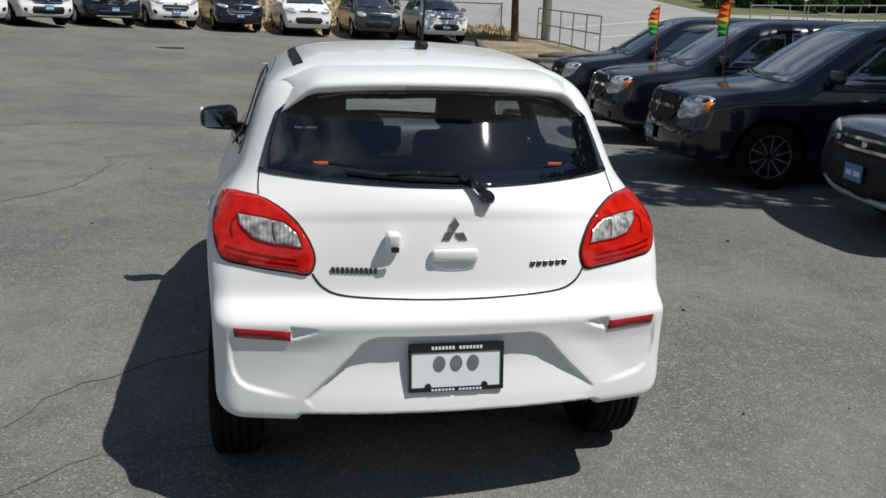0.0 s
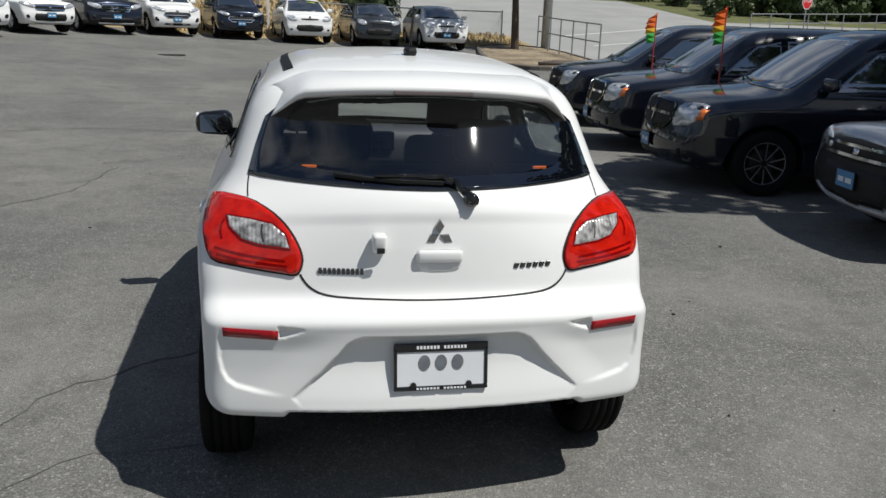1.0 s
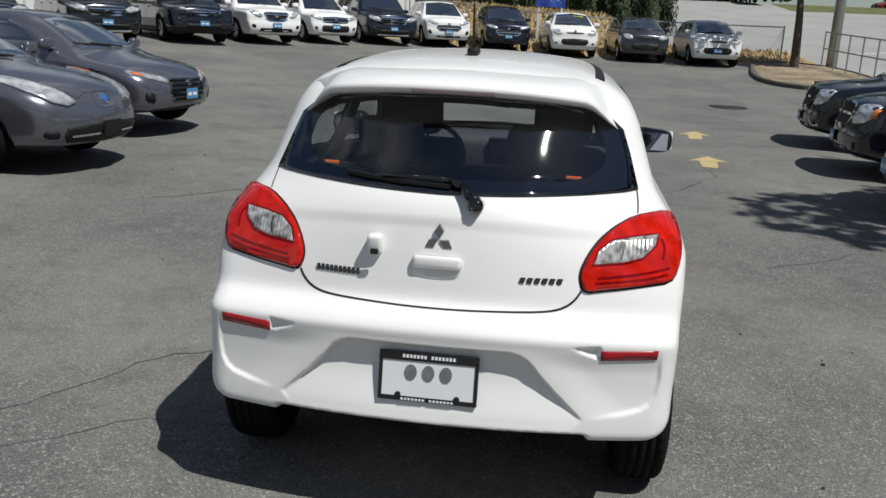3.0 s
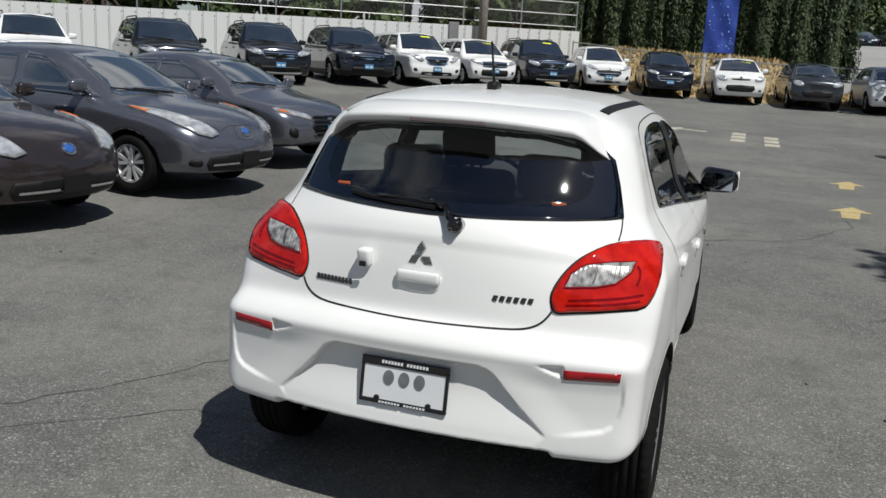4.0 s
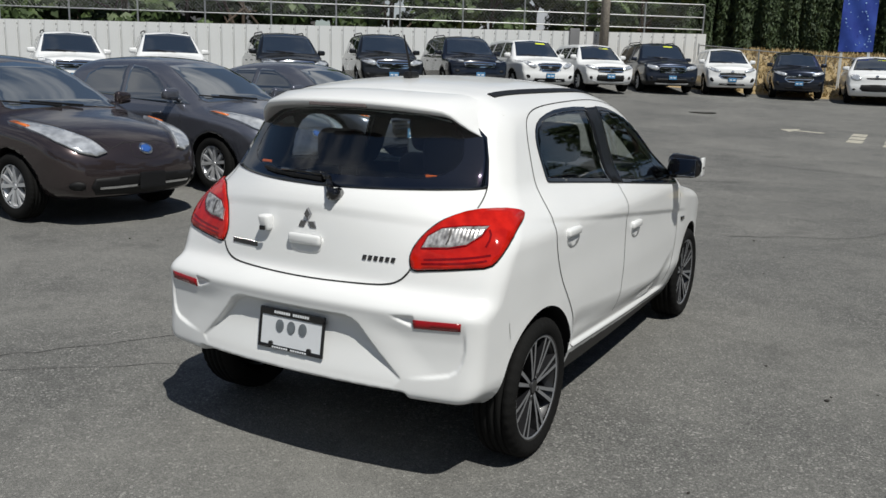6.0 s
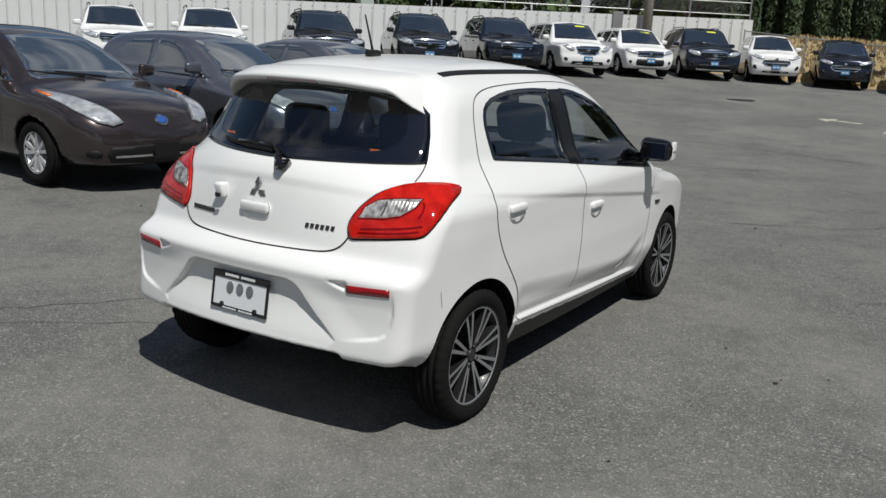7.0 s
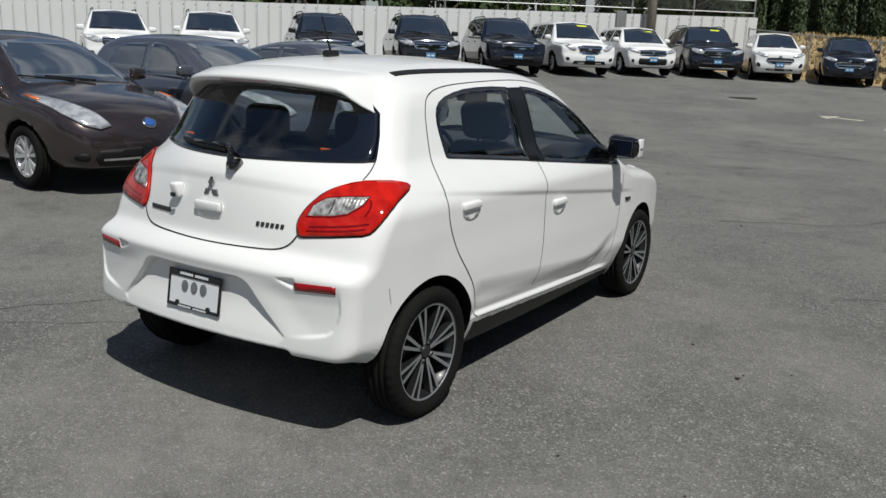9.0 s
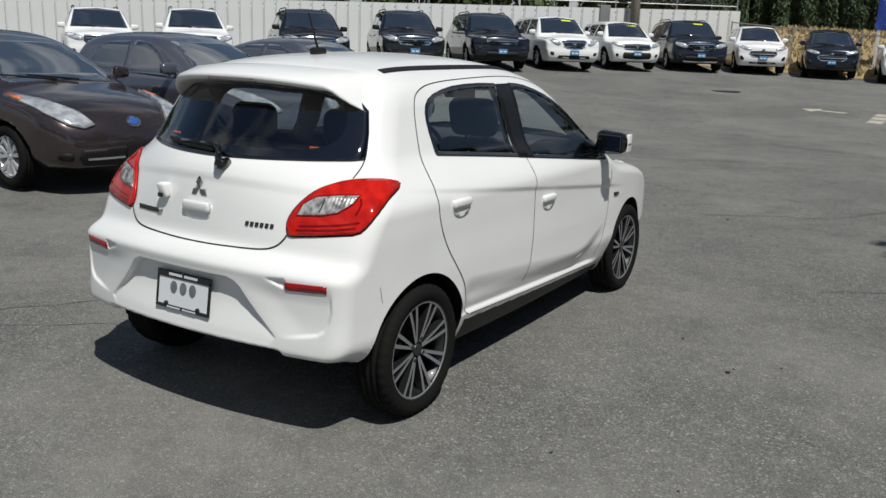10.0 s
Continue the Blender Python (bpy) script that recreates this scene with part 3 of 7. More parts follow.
def suv_spec(length=4.6, height=1.68, width=1.85, wb=2.70, hood=1.02, rear=0.85, screen=0.95, nose=0.92, upright=0.0, ground=0.22, roof_back=0.12, wheel="suv", belt=1.06):
    """Side outline and widths of a tall car from its main sizes; y = 0 is the rear axle."""
    y0, y1 = -rear, length - rear
    w = width / 2
    zt = height
    base = wb + 0.95 - screen
    side = [(y0 + 0.25, ground), (y0 + 0.03, ground + 0.12), (y0, 0.5), (y0 - 0.0, 0.75), (y0 + 0.06, belt), (y0 + 0.30 - upright, zt - roof_back), (y0 + 0.55, zt - 0.02), (y0 + 1.3, zt), (wb - 0.95 + upright, zt - 0.02), (wb - 0.70 + upright, zt - 0.10),
            (base, hood + 0.06), (base + 0.22, hood), (y1 - 0.50, hood - 0.025), (y1 - 0.22, nose + 0.025), (y1 - 0.10, nose - 0.02), (y1 - 0.045, nose - 0.12), (y1 - 0.03, 0.66), (y1, 0.56), (y1 - 0.005, 0.42), (y1 - 0.05, 0.32), (y1 - 0.20, ground)]
    wid = [(ground, w - 0.10), (0.42, w - 0.04), (0.62, w), (0.88, w - 0.005), (belt - 0.04, w - 0.04), (belt + 0.06, w - 0.10), (zt - 0.20, w - 0.25), (zt - 0.06, w - 0.32), (zt, w - 0.42)]
    plan = [(y0, 0.93), (y0 + 0.5, 0.985), (1.2, 1.0), (wb - 0.1, 1.0), (y1 - 0.3, 0.965), (y1, 0.90)]
    return dict(side=side, width=wid, plan=plan, wb=wb, length=length, height=zt, w=w, hood=hood, nose=nose, belt=belt, base=base, y0=y0, y1=y1, wheel=wheel, ground=ground)


def make_body(s, bow_r=0.12, bow_f=0.17, crown=0.11, edge=0.075):
    r = WHEELS[s["wheel"]][4]
    return Body(s["side"], s["width"], s["plan"], (0, s["wb"]), [(0.2, bow_r), (1.7, bow_r)], [(0.2, bow_f), (0.7, bow_f), (1.1, bow_f * 0.8), (1.7, bow_f)], crown, edge, r + 0.05, r, s["ground"])


def parked_car(name, label, category, m, s, paint_mat, h, face, group="", window=None, cladding=None, rails=False, body=None, mirror_mat=None, yellow=False, plate_z=None, handles=True, plate_mat=None):
    """A parked car with its panes, lamps, grille, mirrors and wheels. face(car, body, s) adds what sets its front apart."""
    car = thing(name, label, category, m, group)
    body = body or make_body(s)
    win = window or material("dark_window_glass", (0.016, 0.021, 0.026), 0.03, coat=1.0, spec=1.0)
    win.node_tree.nodes["Principled BSDF"].inputs["IOR"].default_value = 2.2
    split = None
    if cladding:
        def split(c, fn):
            low = c[:, 2] < 0.40
            return [("lower_cladding", cladding, "", low)]
    build_shell(car, body, h, paint_mat, split=split)
    zt, belt, wb = s["height"], s["belt"], s["wb"]
    w = s["w"]
    ws = s.get("screen") or [(0.0, s["hood"] + 0.07), (w - 0.20, s["hood"] + 0.06), (w - 0.34, zt - 0.13), (0.0, zt - 0.075)]
    patch(body, "windscreen", ws + mirrored(ws)[1:-1], "y", 1, s.get("screen_mat") or win, car, lift=0.008, step=0.06)
    bm = bmesh.new()
    for p in s.get("windows") or [[(0.30, belt + 0.05), (wb * 0.46, belt + 0.02), (wb * 0.46, zt - 0.14), (0.45, zt - 0.16)], [(wb * 0.50, belt + 0.02), (s["base"] - 0.28, belt), (wb - 0.75, zt - 0.16), (wb * 0.50, zt - 0.14)], [(-s["w"] * 0.62, belt + 0.09), (0.22, belt + 0.06), (0.32, zt - 0.17), (-0.25, zt - 0.2)]]:
        for sd in (1, -1):
            patch(body, "side_window", p, "x", sd, win, car, lift=0.006, step=0.03, depth=0.001)
    bm.free()
    rg = s.get("rear_glass") or [(0.0, belt + 0.08), (w - 0.24, belt + 0.09), (w - 0.36, zt - 0.20), (0.0, zt - 0.16)]
    patch(body, "rear_window", rg + mirrored(rg)[1:-1], "y", -1, win, car, lift=0.004, step=0.09)
    add_wheels(car, s["wheel"], wb, 2 * w - 0.26)
    for sd in (1, -1):
        mirror(car, w - 0.09, s["base"] - 0.36, belt + 0.10, sd, mirror_mat or paint_mat)
    for y in (0.62, wb * 0.5 + 0.42) if handles else ():
        for sd in (1, -1):
            p, _ = body.cast(np.array([[y, belt - 0.13]]), "x", sd)
            b2 = bmesh.new()
            add_box(b2, (0.035, 0.16, 0.03), tuple(p[0] + np.array([0.012 * sd, 0, 0])), 0.012)
            part("door_handle", b2, paint_mat, car, smooth=True)
    if rails:
        for sd in (1, -1):
            ys = np.linspace(0.0, wb - 1.15, 12)
            p, _ = body.cast(np.stack([np.full(12, sd * (w - 0.36)), ys], 1), "z", 1)
            lift = np.array([0.01] + [0.055] * 10 + [0.01])
            b2 = bmesh.new()
            sweep(b2, [Vector(q) + Vector((0, 0, l)) for q, l in zip(p, lift)], 0.016, 8)
            part("roof_rail", b2, BLACK_TRIM, car, smooth=True)
    pz = plate_z or 0.52
    if pz > 0:
        p, _ = body.cast(np.array([[0.0, pz]]), "y", 1)
        plate(car, p[0][1] + 0.02, pz, mat=plate_mat)
    if yellow:
        patch(body, "price_card", [(-0.42, zt - 0.20), (-0.08, zt - 0.19), (-0.08, zt - 0.15), (-0.42, zt - 0.16)], "y", 1, YELLOW_CARD, car, lift=0.008, step=0.08)
    for sd in (1, -1):
        b2 = bmesh.new()
        p, _ = body.cast(np.array([[sd * 0.12, s["hood"] + 0.06], [sd * 0.12 + 0.5, s["hood"] + 0.09]]), "y", 1)
        add_tube(b2, tuple(p[0] + [0, 0.01, 0.02]), tuple(p[1] + [0, 0.01, 0.03]), 0.009, seg=6)
        part("wiper", b2, BLACK_TRIM, car)
    face(car, body, s)
    return car


def face_generic(lamp, grille, lower, fog=None, bars=0, chrome=None, lamp_mat=HEAD_LENS, amber=None, badge=None, fascia=None, skid=None, grille_trim=None):
    def add(car, body, s):
        if fascia:
            patch(body, "bumper_panel", fascia + mirrored(fascia)[1:-1], "y", 1, BLACK_TRIM, car, lift=0.002, step=0.06)
        if lower:
            patch(body, "lower_intake", lower + mirrored(lower)[1:-1], "y", 1, GRILLE, car, lift=0.004, step=0.06)
        if grille:
            g = patch(body, "grille", grille + mirrored(grille)[1:-1], "y", 1, GRILLE, car, lift=0.006, step=0.05)
            if grille_trim:
                strip(body, "grille_trim", grille + mirrored(grille)[1:-1], "y", 1, grille_trim, g, width=0.03, lift=0.012, closed=True)
            z0, z1 = min(p[1] for p in grille), max(p[1] for p in grille)
            xm = max(p[0] for p in grille)
            for k in range(bars):
                z = z0 + (z1 - z0) * (k + 0.5) / bars
                strip(body, "grille_bar", [(-xm * 0.9, z), (xm * 0.9, z)], "y", 1, chrome or BLACK_GLOSS, g, width=0.026, lift=0.022)
        c = np.mean(lamp, 0)
        big = [tuple(c + (np.array(q) - c) * (1.18, 1.35)) for q in lamp]
        symmetric(body, "headlamp", big, lamp_mat, car, lift=0.008, step=0.05, rounds=1)
        if amber:
            symmetric(body, "turn_lamp", amber, AMBER_LENS, car, lift=0.012, step=0.05)
        if fog:
            symmetric(body, "fog_lamp", fog, GRILLE, car, lift=0.008, step=0.05, rounds=1)
        if skid:
            patch(body, "skid_plate", skid + mirrored(skid)[1:-1], "y", 1, MATS["silver_wheel_paint"], car, lift=0.012, step=0.06)
        if badge:
            x, z, r = badge
            patch(body, "badge", [(r * math.cos(a), z + r * 0.75 * math.sin(a)) for a in np.linspace(0, 2 * math.pi, 12, endpoint=False)], "y", 1, CHROME, car, lift=0.014, step=0.05)
    return add

# ---- the white hatchback ----


def hero_relief():
    scoop = Field2(np.array([(-0.235, 0.662), (0.235, 0.662), (0.275, 0.654), (0.305, 0.636), (0.335, 0.600), (0.385, 0.545), (0.43, 0.503), (0.482, 0.456), (0.45, 0.42), (-0.45, 0.42), (-0.482, 0.456), (-0.43, 0.503), (-0.385, 0.545), (-0.335, 0.600), (-0.305, 0.636), (-0.275, 0.654)]), 0.004, 0.3, 0)
    pocket = Field2(np.array([(0.30, 0.72), (0.709, 0.72), (0.709, 0.58), (0.700, 0.535), (0.684, 0.505), (0.655, 0.486), (0.59, 0.471), (0.53, 0.461), (0.455, 0.454), (0.30, 0.454)]), 0.004, 0.3, 0)
    notch = Field2(np.array([(0.405, 0.690), (0.520, 0.694), (0.520, 0.648)]), 0.004, 0.3, 0)


    def relief(x, y, z):
        rear = ramp(-y, 0.10, 0.30)
        deep = 0.032 * ramp(z, 0.40, 0.62) * ramp(-scoop(x, z), -0.003, 0.012)
        fade = ramp((x - 0.475 + 1.04 * (z - 0.465)) / 1.44, 0.0, 0.12) * (1 - ramp(z, 0.600, 0.690))
        side = 0.010 * fade * ramp(-pocket(x, z), -0.003, 0.012)
        lamp = 0.012 * ramp(x, 0.41, 0.50) * ramp(-notch(x, z), -0.002, 0.009)
        ledge = 0.004 * ramp(0.714 - z, 0.0, 0.040) * ramp(z, 0.44, 0.56)
        under = 0.050 * ramp(0.410 - z, 0.0, 0.013) * (1 - ramp(x, 0.450, 0.510))
        fold = 1.045 - 0.10 * x * x
        hatch = 0.007 * ramp(fold - z, 0.0, 0.045) * ramp(z, 0.80, 1.0) * (1 - ramp(x, 0.48, 0.60))
        return (deep + np.maximum(side, lamp) + ledge + under + hatch) * rear
    return relief


def hero_flank(y, z):
    """A crease that falls from the tail lamp to the front wing, and a hollow above the sill."""
    crease = 0.973 - 0.107 * (y - 0.285)
    upper = 0.008 * ramp(crease - z, 0.0, 0.030) * ramp(z, 0.60, 0.82) * ramp(y, -0.15, 0.25) * (1 - ramp(y, 1.95, 2.35))
    fold = 0.565 - 0.087 * (y - 0.30) + 0.18 * ramp(y, 1.55, 2.15)
    hollow = 0.020 * ramp(fold - z, 0.0, 0.11) * ramp(z - (0.362 - 0.044 * (y - 0.42)), 0.0, 0.030) * ramp(y, 0.28, 0.42) * (1 - ramp(y, 1.85, 2.05))
    return upper + hollow


HERO = Body(
    side=[(-0.20, 0.24), (-0.45, 0.350), (-0.574, 0.374), (-0.602, 0.390), (-0.606, 0.398), (-0.606, 0.406), (-0.604, 0.44), (-0.600, 0.50), (-0.599, 0.62), (-0.603, 0.690), (-0.604, 0.700), (-0.602, 0.710), (-0.575, 0.742), (-0.530, 0.764), (-0.508, 0.785), (-0.500, 0.86), (-0.488, 0.97), (-0.465, 1.05), (-0.430, 1.10),
          (-0.350, 1.165), (-0.170, 1.395), (-0.09, 1.455), (0.02, 1.492), (0.35, 1.521), (0.80, 1.530), (1.15, 1.508), (1.45, 1.44), (1.80, 1.245), (2.18, 1.005), (2.32, 0.955), (2.75, 0.885), (3.02, 0.79), (3.15, 0.66), (3.19, 0.50), (3.15, 0.30), (3.00, 0.20), (2.2, 0.18), (0.4, 0.18)],
    width=[(0.18, 0.70), (0.30, 0.765), (0.38, 0.795), (0.43, 0.812), (0.52, 0.812), (0.66, 0.815), (0.82, 0.820), (0.93, 0.818), (0.955, 0.808), (1.0, 0.780), (1.06, 0.735), (1.11, 0.700), (1.33, 0.625), (1.40, 0.588), (1.455, 0.520), (1.53, 0.40)],
    plan=[(-0.65, 0.912), (-0.40, 0.938), (-0.15, 0.968), (0.2, 0.985), (1.2, 1.0), (2.2, 0.995), (2.6, 0.965), (2.9, 0.91), (3.2, 0.80)],
    wheels=(0, 2.45), bow_rear=[(0.3, 0.19), (0.72, 0.20), (0.86, 0.28), (1.0, 0.46), (1.1, 0.66), (1.25, 0.68), (1.5, 0.55)], bow_front=[(0.2, 0.35), (1.5, 0.30)],
    crown=0.15, edge=0.070, arch=0.347, wheel_z=0.302, floor=0.2, relief=hero_relief(), flank=hero_flank, soft=0.005)

HATCH_GLASS = [(0.0, 1.102), (0.25, 1.105), (0.45, 1.108), (0.57, 1.112), (0.612, 1.117), (0.609, 1.130), (0.582, 1.22), (0.553, 1.300), (0.500, 1.345), (0.440, 1.375), (0.30, 1.400), (0.0, 1.410)]
HATCH_CLEAR = [(0.0, 1.142), (0.38, 1.146), (0.450, 1.158), (0.488, 1.185), (0.498, 1.222), (0.486, 1.275), (0.460, 1.322), (0.410, 1.356), (0.30, 1.376), (0.0, 1.384)]
HATCH_GLASS_ALL = HATCH_GLASS + mirrored(HATCH_GLASS)[1:-1]
REAR_WINDOW = [(0.218, 1.112), (0.232, 1.107), (0.920, 1.042), (0.900, 1.394), (0.76, 1.398), (0.62, 1.396), (0.50, 1.390), (0.40, 1.378), (0.32, 1.362), (0.265, 1.342), (0.232, 1.318), (0.215, 1.288), (0.207, 1.25), (0.208, 1.20)]
FRONT_WINDOW = [(1.038, 1.029), (1.93, 0.940), (1.875, 1.035), (1.80, 1.115), (1.72, 1.178), (1.62, 1.238), (1.51, 1.289), (1.40, 1.330), (1.30, 1.358), (1.20, 1.380), (1.12, 1.390), (1.045, 1.394)]
WINDSCREEN = [(0.0, 1.03), (0.40, 1.02), (0.62, 0.99), (0.60, 1.06), (0.51, 1.32), (0.46, 1.40), (0.0, 1.435)]
WINDSCREEN_ALL = WINDSCREEN + mirrored(WINDSCREEN)[1:-1]
TAIL_LAMP = [(0.452, 0.842), (0.441, 0.875), (0.444, 0.902), (0.457, 0.932), (0.474, 0.960), (0.502, 0.993), (0.540, 1.021), (0.605, 1.047), (0.685, 1.052), (0.722, 1.043), (0.739, 1.024), (0.750, 0.998), (0.758, 0.950), (0.743, 0.892), (0.722, 0.864), (0.65, 0.856), (0.58, 0.848), (0.50, 0.840), (0.47, 0.836)]
TAIL_CLEAR = [(0.474, 0.912), (0.488, 0.955), (0.530, 0.984), (0.60, 0.992), (0.678, 0.994), (0.668, 0.962), (0.628, 0.930), (0.57, 0.918)]
HATCH_LINE = [(0.452, 0.848), (0.440, 0.822), (0.415, 0.794), (0.375, 0.776), (0.30, 0.769), (0.0, 0.763)]


def shrink(poly, d):
    p = np.array(poly, float)
    c = p.mean(0)
    f = Field2(p, 0.01, 0.1, 0)
    q = p.copy()
    for _ in range(12):
        v = f(q[:, 0], q[:, 1])
        e = 0.01
        g = np.stack([f(q[:, 0] + e, q[:, 1]) - f(q[:, 0] - e, q[:, 1]), f(q[:, 0], q[:, 1] + e) - f(q[:, 0], q[:, 1] - e)], 1)
        g /= np.linalg.norm(g, axis=1, keepdims=True) + 1e-9
        q = q - g * np.clip(v + d, 0, 0.01)[:, None]
    return [tuple(r) for r in q]


def build_hero():
    car = thing("hatchback_car", "small white five-door hatchback parked on grey asphalt", "car")

    def split(c, fn):
        x, y, z = np.abs(c[:, 0]), c[:, 1], c[:, 2]
        hatch = (y < 0.05) & (x < 0.63) & (z > 0.764) & (fn[:, 1] < -0.25) & (z < 1.42) & (inside([(0.452, 0.85), (0.415, 0.794), (0.3, 0.768), (-0.3, 0.768), (-0.415, 0.794), (-0.452, 0.85), (-0.62, 1.06), (-0.62, 1.42), (0.62, 1.42), (0.62, 1.06)], np.stack([c[:, 0], z], 1)))
        bumper = (y < -0.05) & (z < 0.84) & ~hatch & ((y < -0.30) | (z < 0.66))
        door_r = [(0.10, 1.12), (0.095, 0.84), (0.22, 0.65), (0.31, 0.54), (0.375, 0.375), (0.94, 0.345), (0.98, 1.0), (0.97, 1.43), (0.30, 1.41), (0.14, 1.34)]
        door_f = [(0.94, 0.345), (1.92, 0.30), (2.02, 0.60), (2.05, 0.93), (1.6, 1.33), (1.2, 1.43), (0.97, 1.43), (0.98, 1.0)]
        yz = np.stack([y, z], 1)
        side = np.abs(fn[:, 0]) > 0.35
        valance = (y < -0.30) & (z < 0.400) & (x < 0.48)
        out = [("rear_valance", BLACK_TRIM, "black plastic edge under the bumper", valance), ("tailgate", WHITE, "", hatch), ("rear_bumper", WHITE, "", bumper)]
        for sgn in (1, -1):
            out.append(("rear_door", WHITE, "", inside(door_r, yz) & side & (c[:, 0] * sgn > 0)))
            out.append(("front_door", WHITE, "", inside(door_f, yz) & side & (c[:, 0] * sgn > 0)))
        for sgn in (1, -1):
            out.append(("side_skirt", BLACK_TRIM, "black plastic side skirt", (z < 0.338 - 0.044 * (y - 0.42)) & (y > 0.27) & (y < 2.15) & (c[:, 0] * sgn > 0.5)))
        out.append(("bonnet", WHITE, "", (y > 2.25) & (z > 0.8) & (fn[:, 2] > 0.5)))
        return out

    holes = [(shrink(HATCH_GLASS_ALL, 0.026), "y", -1), (shrink(WINDSCREEN_ALL, 0.03), "y", 1)]
    for sd in (1, -1):
        holes += [(shrink(REAR_WINDOW, 0.016), "x", sd), (shrink(FRONT_WINDOW, 0.016), "x", sd)]
    build_shell(car, HERO, 0.0068, WHITE, holes, split, True)
    # panes: clear glass with a black printed border
    ring_patch("hatch_glass", HATCH_GLASS_ALL, "y", -1, GLASS_HATCH, car, 0.034, HATCH_CLEAR + mirrored(HATCH_CLEAR)[1:-1])
    ring_patch("windscreen", WINDSCREEN_ALL, "y", 1, GLASS_FRONT, car, 0.05)
    for sd in (1, -1):
        ring_patch("rear_side_window", REAR_WINDOW, "x", sd, GLASS_SIDE, car, 0.017)
        ring_patch("front_side_window", FRONT_WINDOW, "x", sd, GLASS_SIDE, car, 0.017)
        patch(HERO, "door_pillar", [(0.908, 1.042), (1.050, 1.028), (1.056, 1.390), (0.888, 1.390)], "x", sd, PILLAR, car, lift=0.0062, step=0.03)
        # panel gaps on the flank
        strip(HERO, "door_gap", [(1.90, 1.115), (1.78, 1.205), (1.64, 1.285), (1.46, 1.360), (1.28, 1.408), (1.06, 1.430), (0.60, 1.420), (0.34, 1.406), (0.21, 1.380), (0.148, 1.33), (0.118, 1.21), (0.098, 1.07), (0.086, 0.96), (0.098, 0.85), (0.165, 0.725), (0.235, 0.640), (0.310, 0.550), (0.352, 0.46), (0.372, 0.372), (0.42, 0.364)], "x", sd, GAP, car, rounds=2)
        strip(HERO, "door_gap", [(0.972, 1.43), (0.974, 1.03), (0.985, 0.90), (0.987, 0.64), (0.970, 0.50), (0.945, 0.338)], "x", sd, GAP, car, rounds=2, width=0.004)
        strip(HERO, "door_gap", [(1.92, 0.30), (1.97, 0.42), (2.02, 0.62), (2.03, 0.80), (2.02, 0.925)], "x", sd, GAP, car, rounds=2, width=0.004)
        strip(HERO, "sill_gap", [(0.42, 0.362), (1.03, 0.333), (1.92, 0.298)], "x", sd, GAP, car, width=0.004)
        strip(HERO, "bumper_gap", [(-0.292, 0.665), (-0.285, 0.62), (-0.27, 0.56)], "x", sd, GAP, car, rounds=2, width=0.002)
        # handles with their hollow
        for y, z in ((0.270, 0.905), (1.148, 0.811)):
            p, _ = HERO.cast(np.array([[y, z]]), "x", sd)
            patch(HERO, "handle_hollow", [(y - 0.078, z + 0.012), (y + 0.078, z + 0.006), (y + 0.066, z - 0.045), (y + 0.03, z - 0.062), (y - 0.03, z - 0.062), (y - 0.07, z - 0.035)], "x", sd, WHITE, car, lift=0.002, step=0.02, rounds=1)
            bm = bmesh.new()
            add_box(bm, (0.030, 0.148, 0.036), tuple(p[0] + [0.002 * sd, 0, 0.004]), 0.012, None, 3)
            part("door_handle", bm, WHITE, car, smooth=True)
        # side repeater
        patch(HERO, "side_repeater", [(2.105, 0.722), (2.185, 0.718), (2.19, 0.696), (2.115, 0.698)], "x", sd, BLACK_GLOSS, car, lift=0.006, step=0.02)
        # mirrors
        bm = bmesh.new()
        add_box(bm, (0.20, 0.115, 0.150), (0, 0, 0), 0.048, None, 3)
        for v in bm.verts:
            t = (v.co.x * sd + 0.10) / 0.20
            v.co.z *= 1.0 - 0.22 * t
            v.co.y += 0.035 * (1 - t) - 0.015
            if v.co.y < -0.04:
                v.co.y = -0.045
        add_box(bm, (0.10, 0.06, 0.03), (-0.115 * sd, 0.02, -0.065), 0.012)
        bmesh.ops.transform(bm, matrix=pose(sd * 0.865, 1.86, 1.052), verts=bm.verts)
        h = part("mirror_housing", bm, BLACK_GLOSS, car, "gloss black mirror housing", smooth=True)
        bm = bmesh.new()
        add_box(bm, (0.150, 0.006, 0.096), (0, 0, 0), 0.002)
        part("mirror_glass", bm, MIRROR, h, m=Matrix.Translation((sd * 0.866, 1.815, 1.050)) @ Matrix.Rotation(radians(-9 * sd), 4, "Z"))
        bm = bmesh.new()
        add_box(bm, (0.016, 0.070, 0.105), (sd * 0.960, 1.880, 1.054), 0.007)
        part("mirror_cap", bm, WHITE, h, "white painted mirror cap", smooth=True)
        bm = bmesh.new()
        add_box(bm, (0.006, 0.05, 0.012), (sd * 0.968, 1.875, 1.05), 0.002)
        part("turn_lamp", bm, CLEAR_LENS, h)
        # tail lamps
        lamp = patch(HERO, "tail_lamp", TAIL_LAMP if sd > 0 else mirrored(TAIL_LAMP), "y", -1, RED_LENS, car, 0.010, 0.016, 0.02, "glossy red tail lamp", 1)
        patch(HERO, "reversing_lens", TAIL_CLEAR if sd > 0 else mirrored(TAIL_CLEAR), "y", -1, CLEAR_LENS, lamp, 0.0125, 0.012, 0.004, "ribbed clear lens")
        strip(HERO, "lamp_gap", TAIL_LAMP if sd > 0 else mirrored(TAIL_LAMP), "y", -1, GAP, lamp, width=0.013, lift=0.002, rounds=1, closed=True)
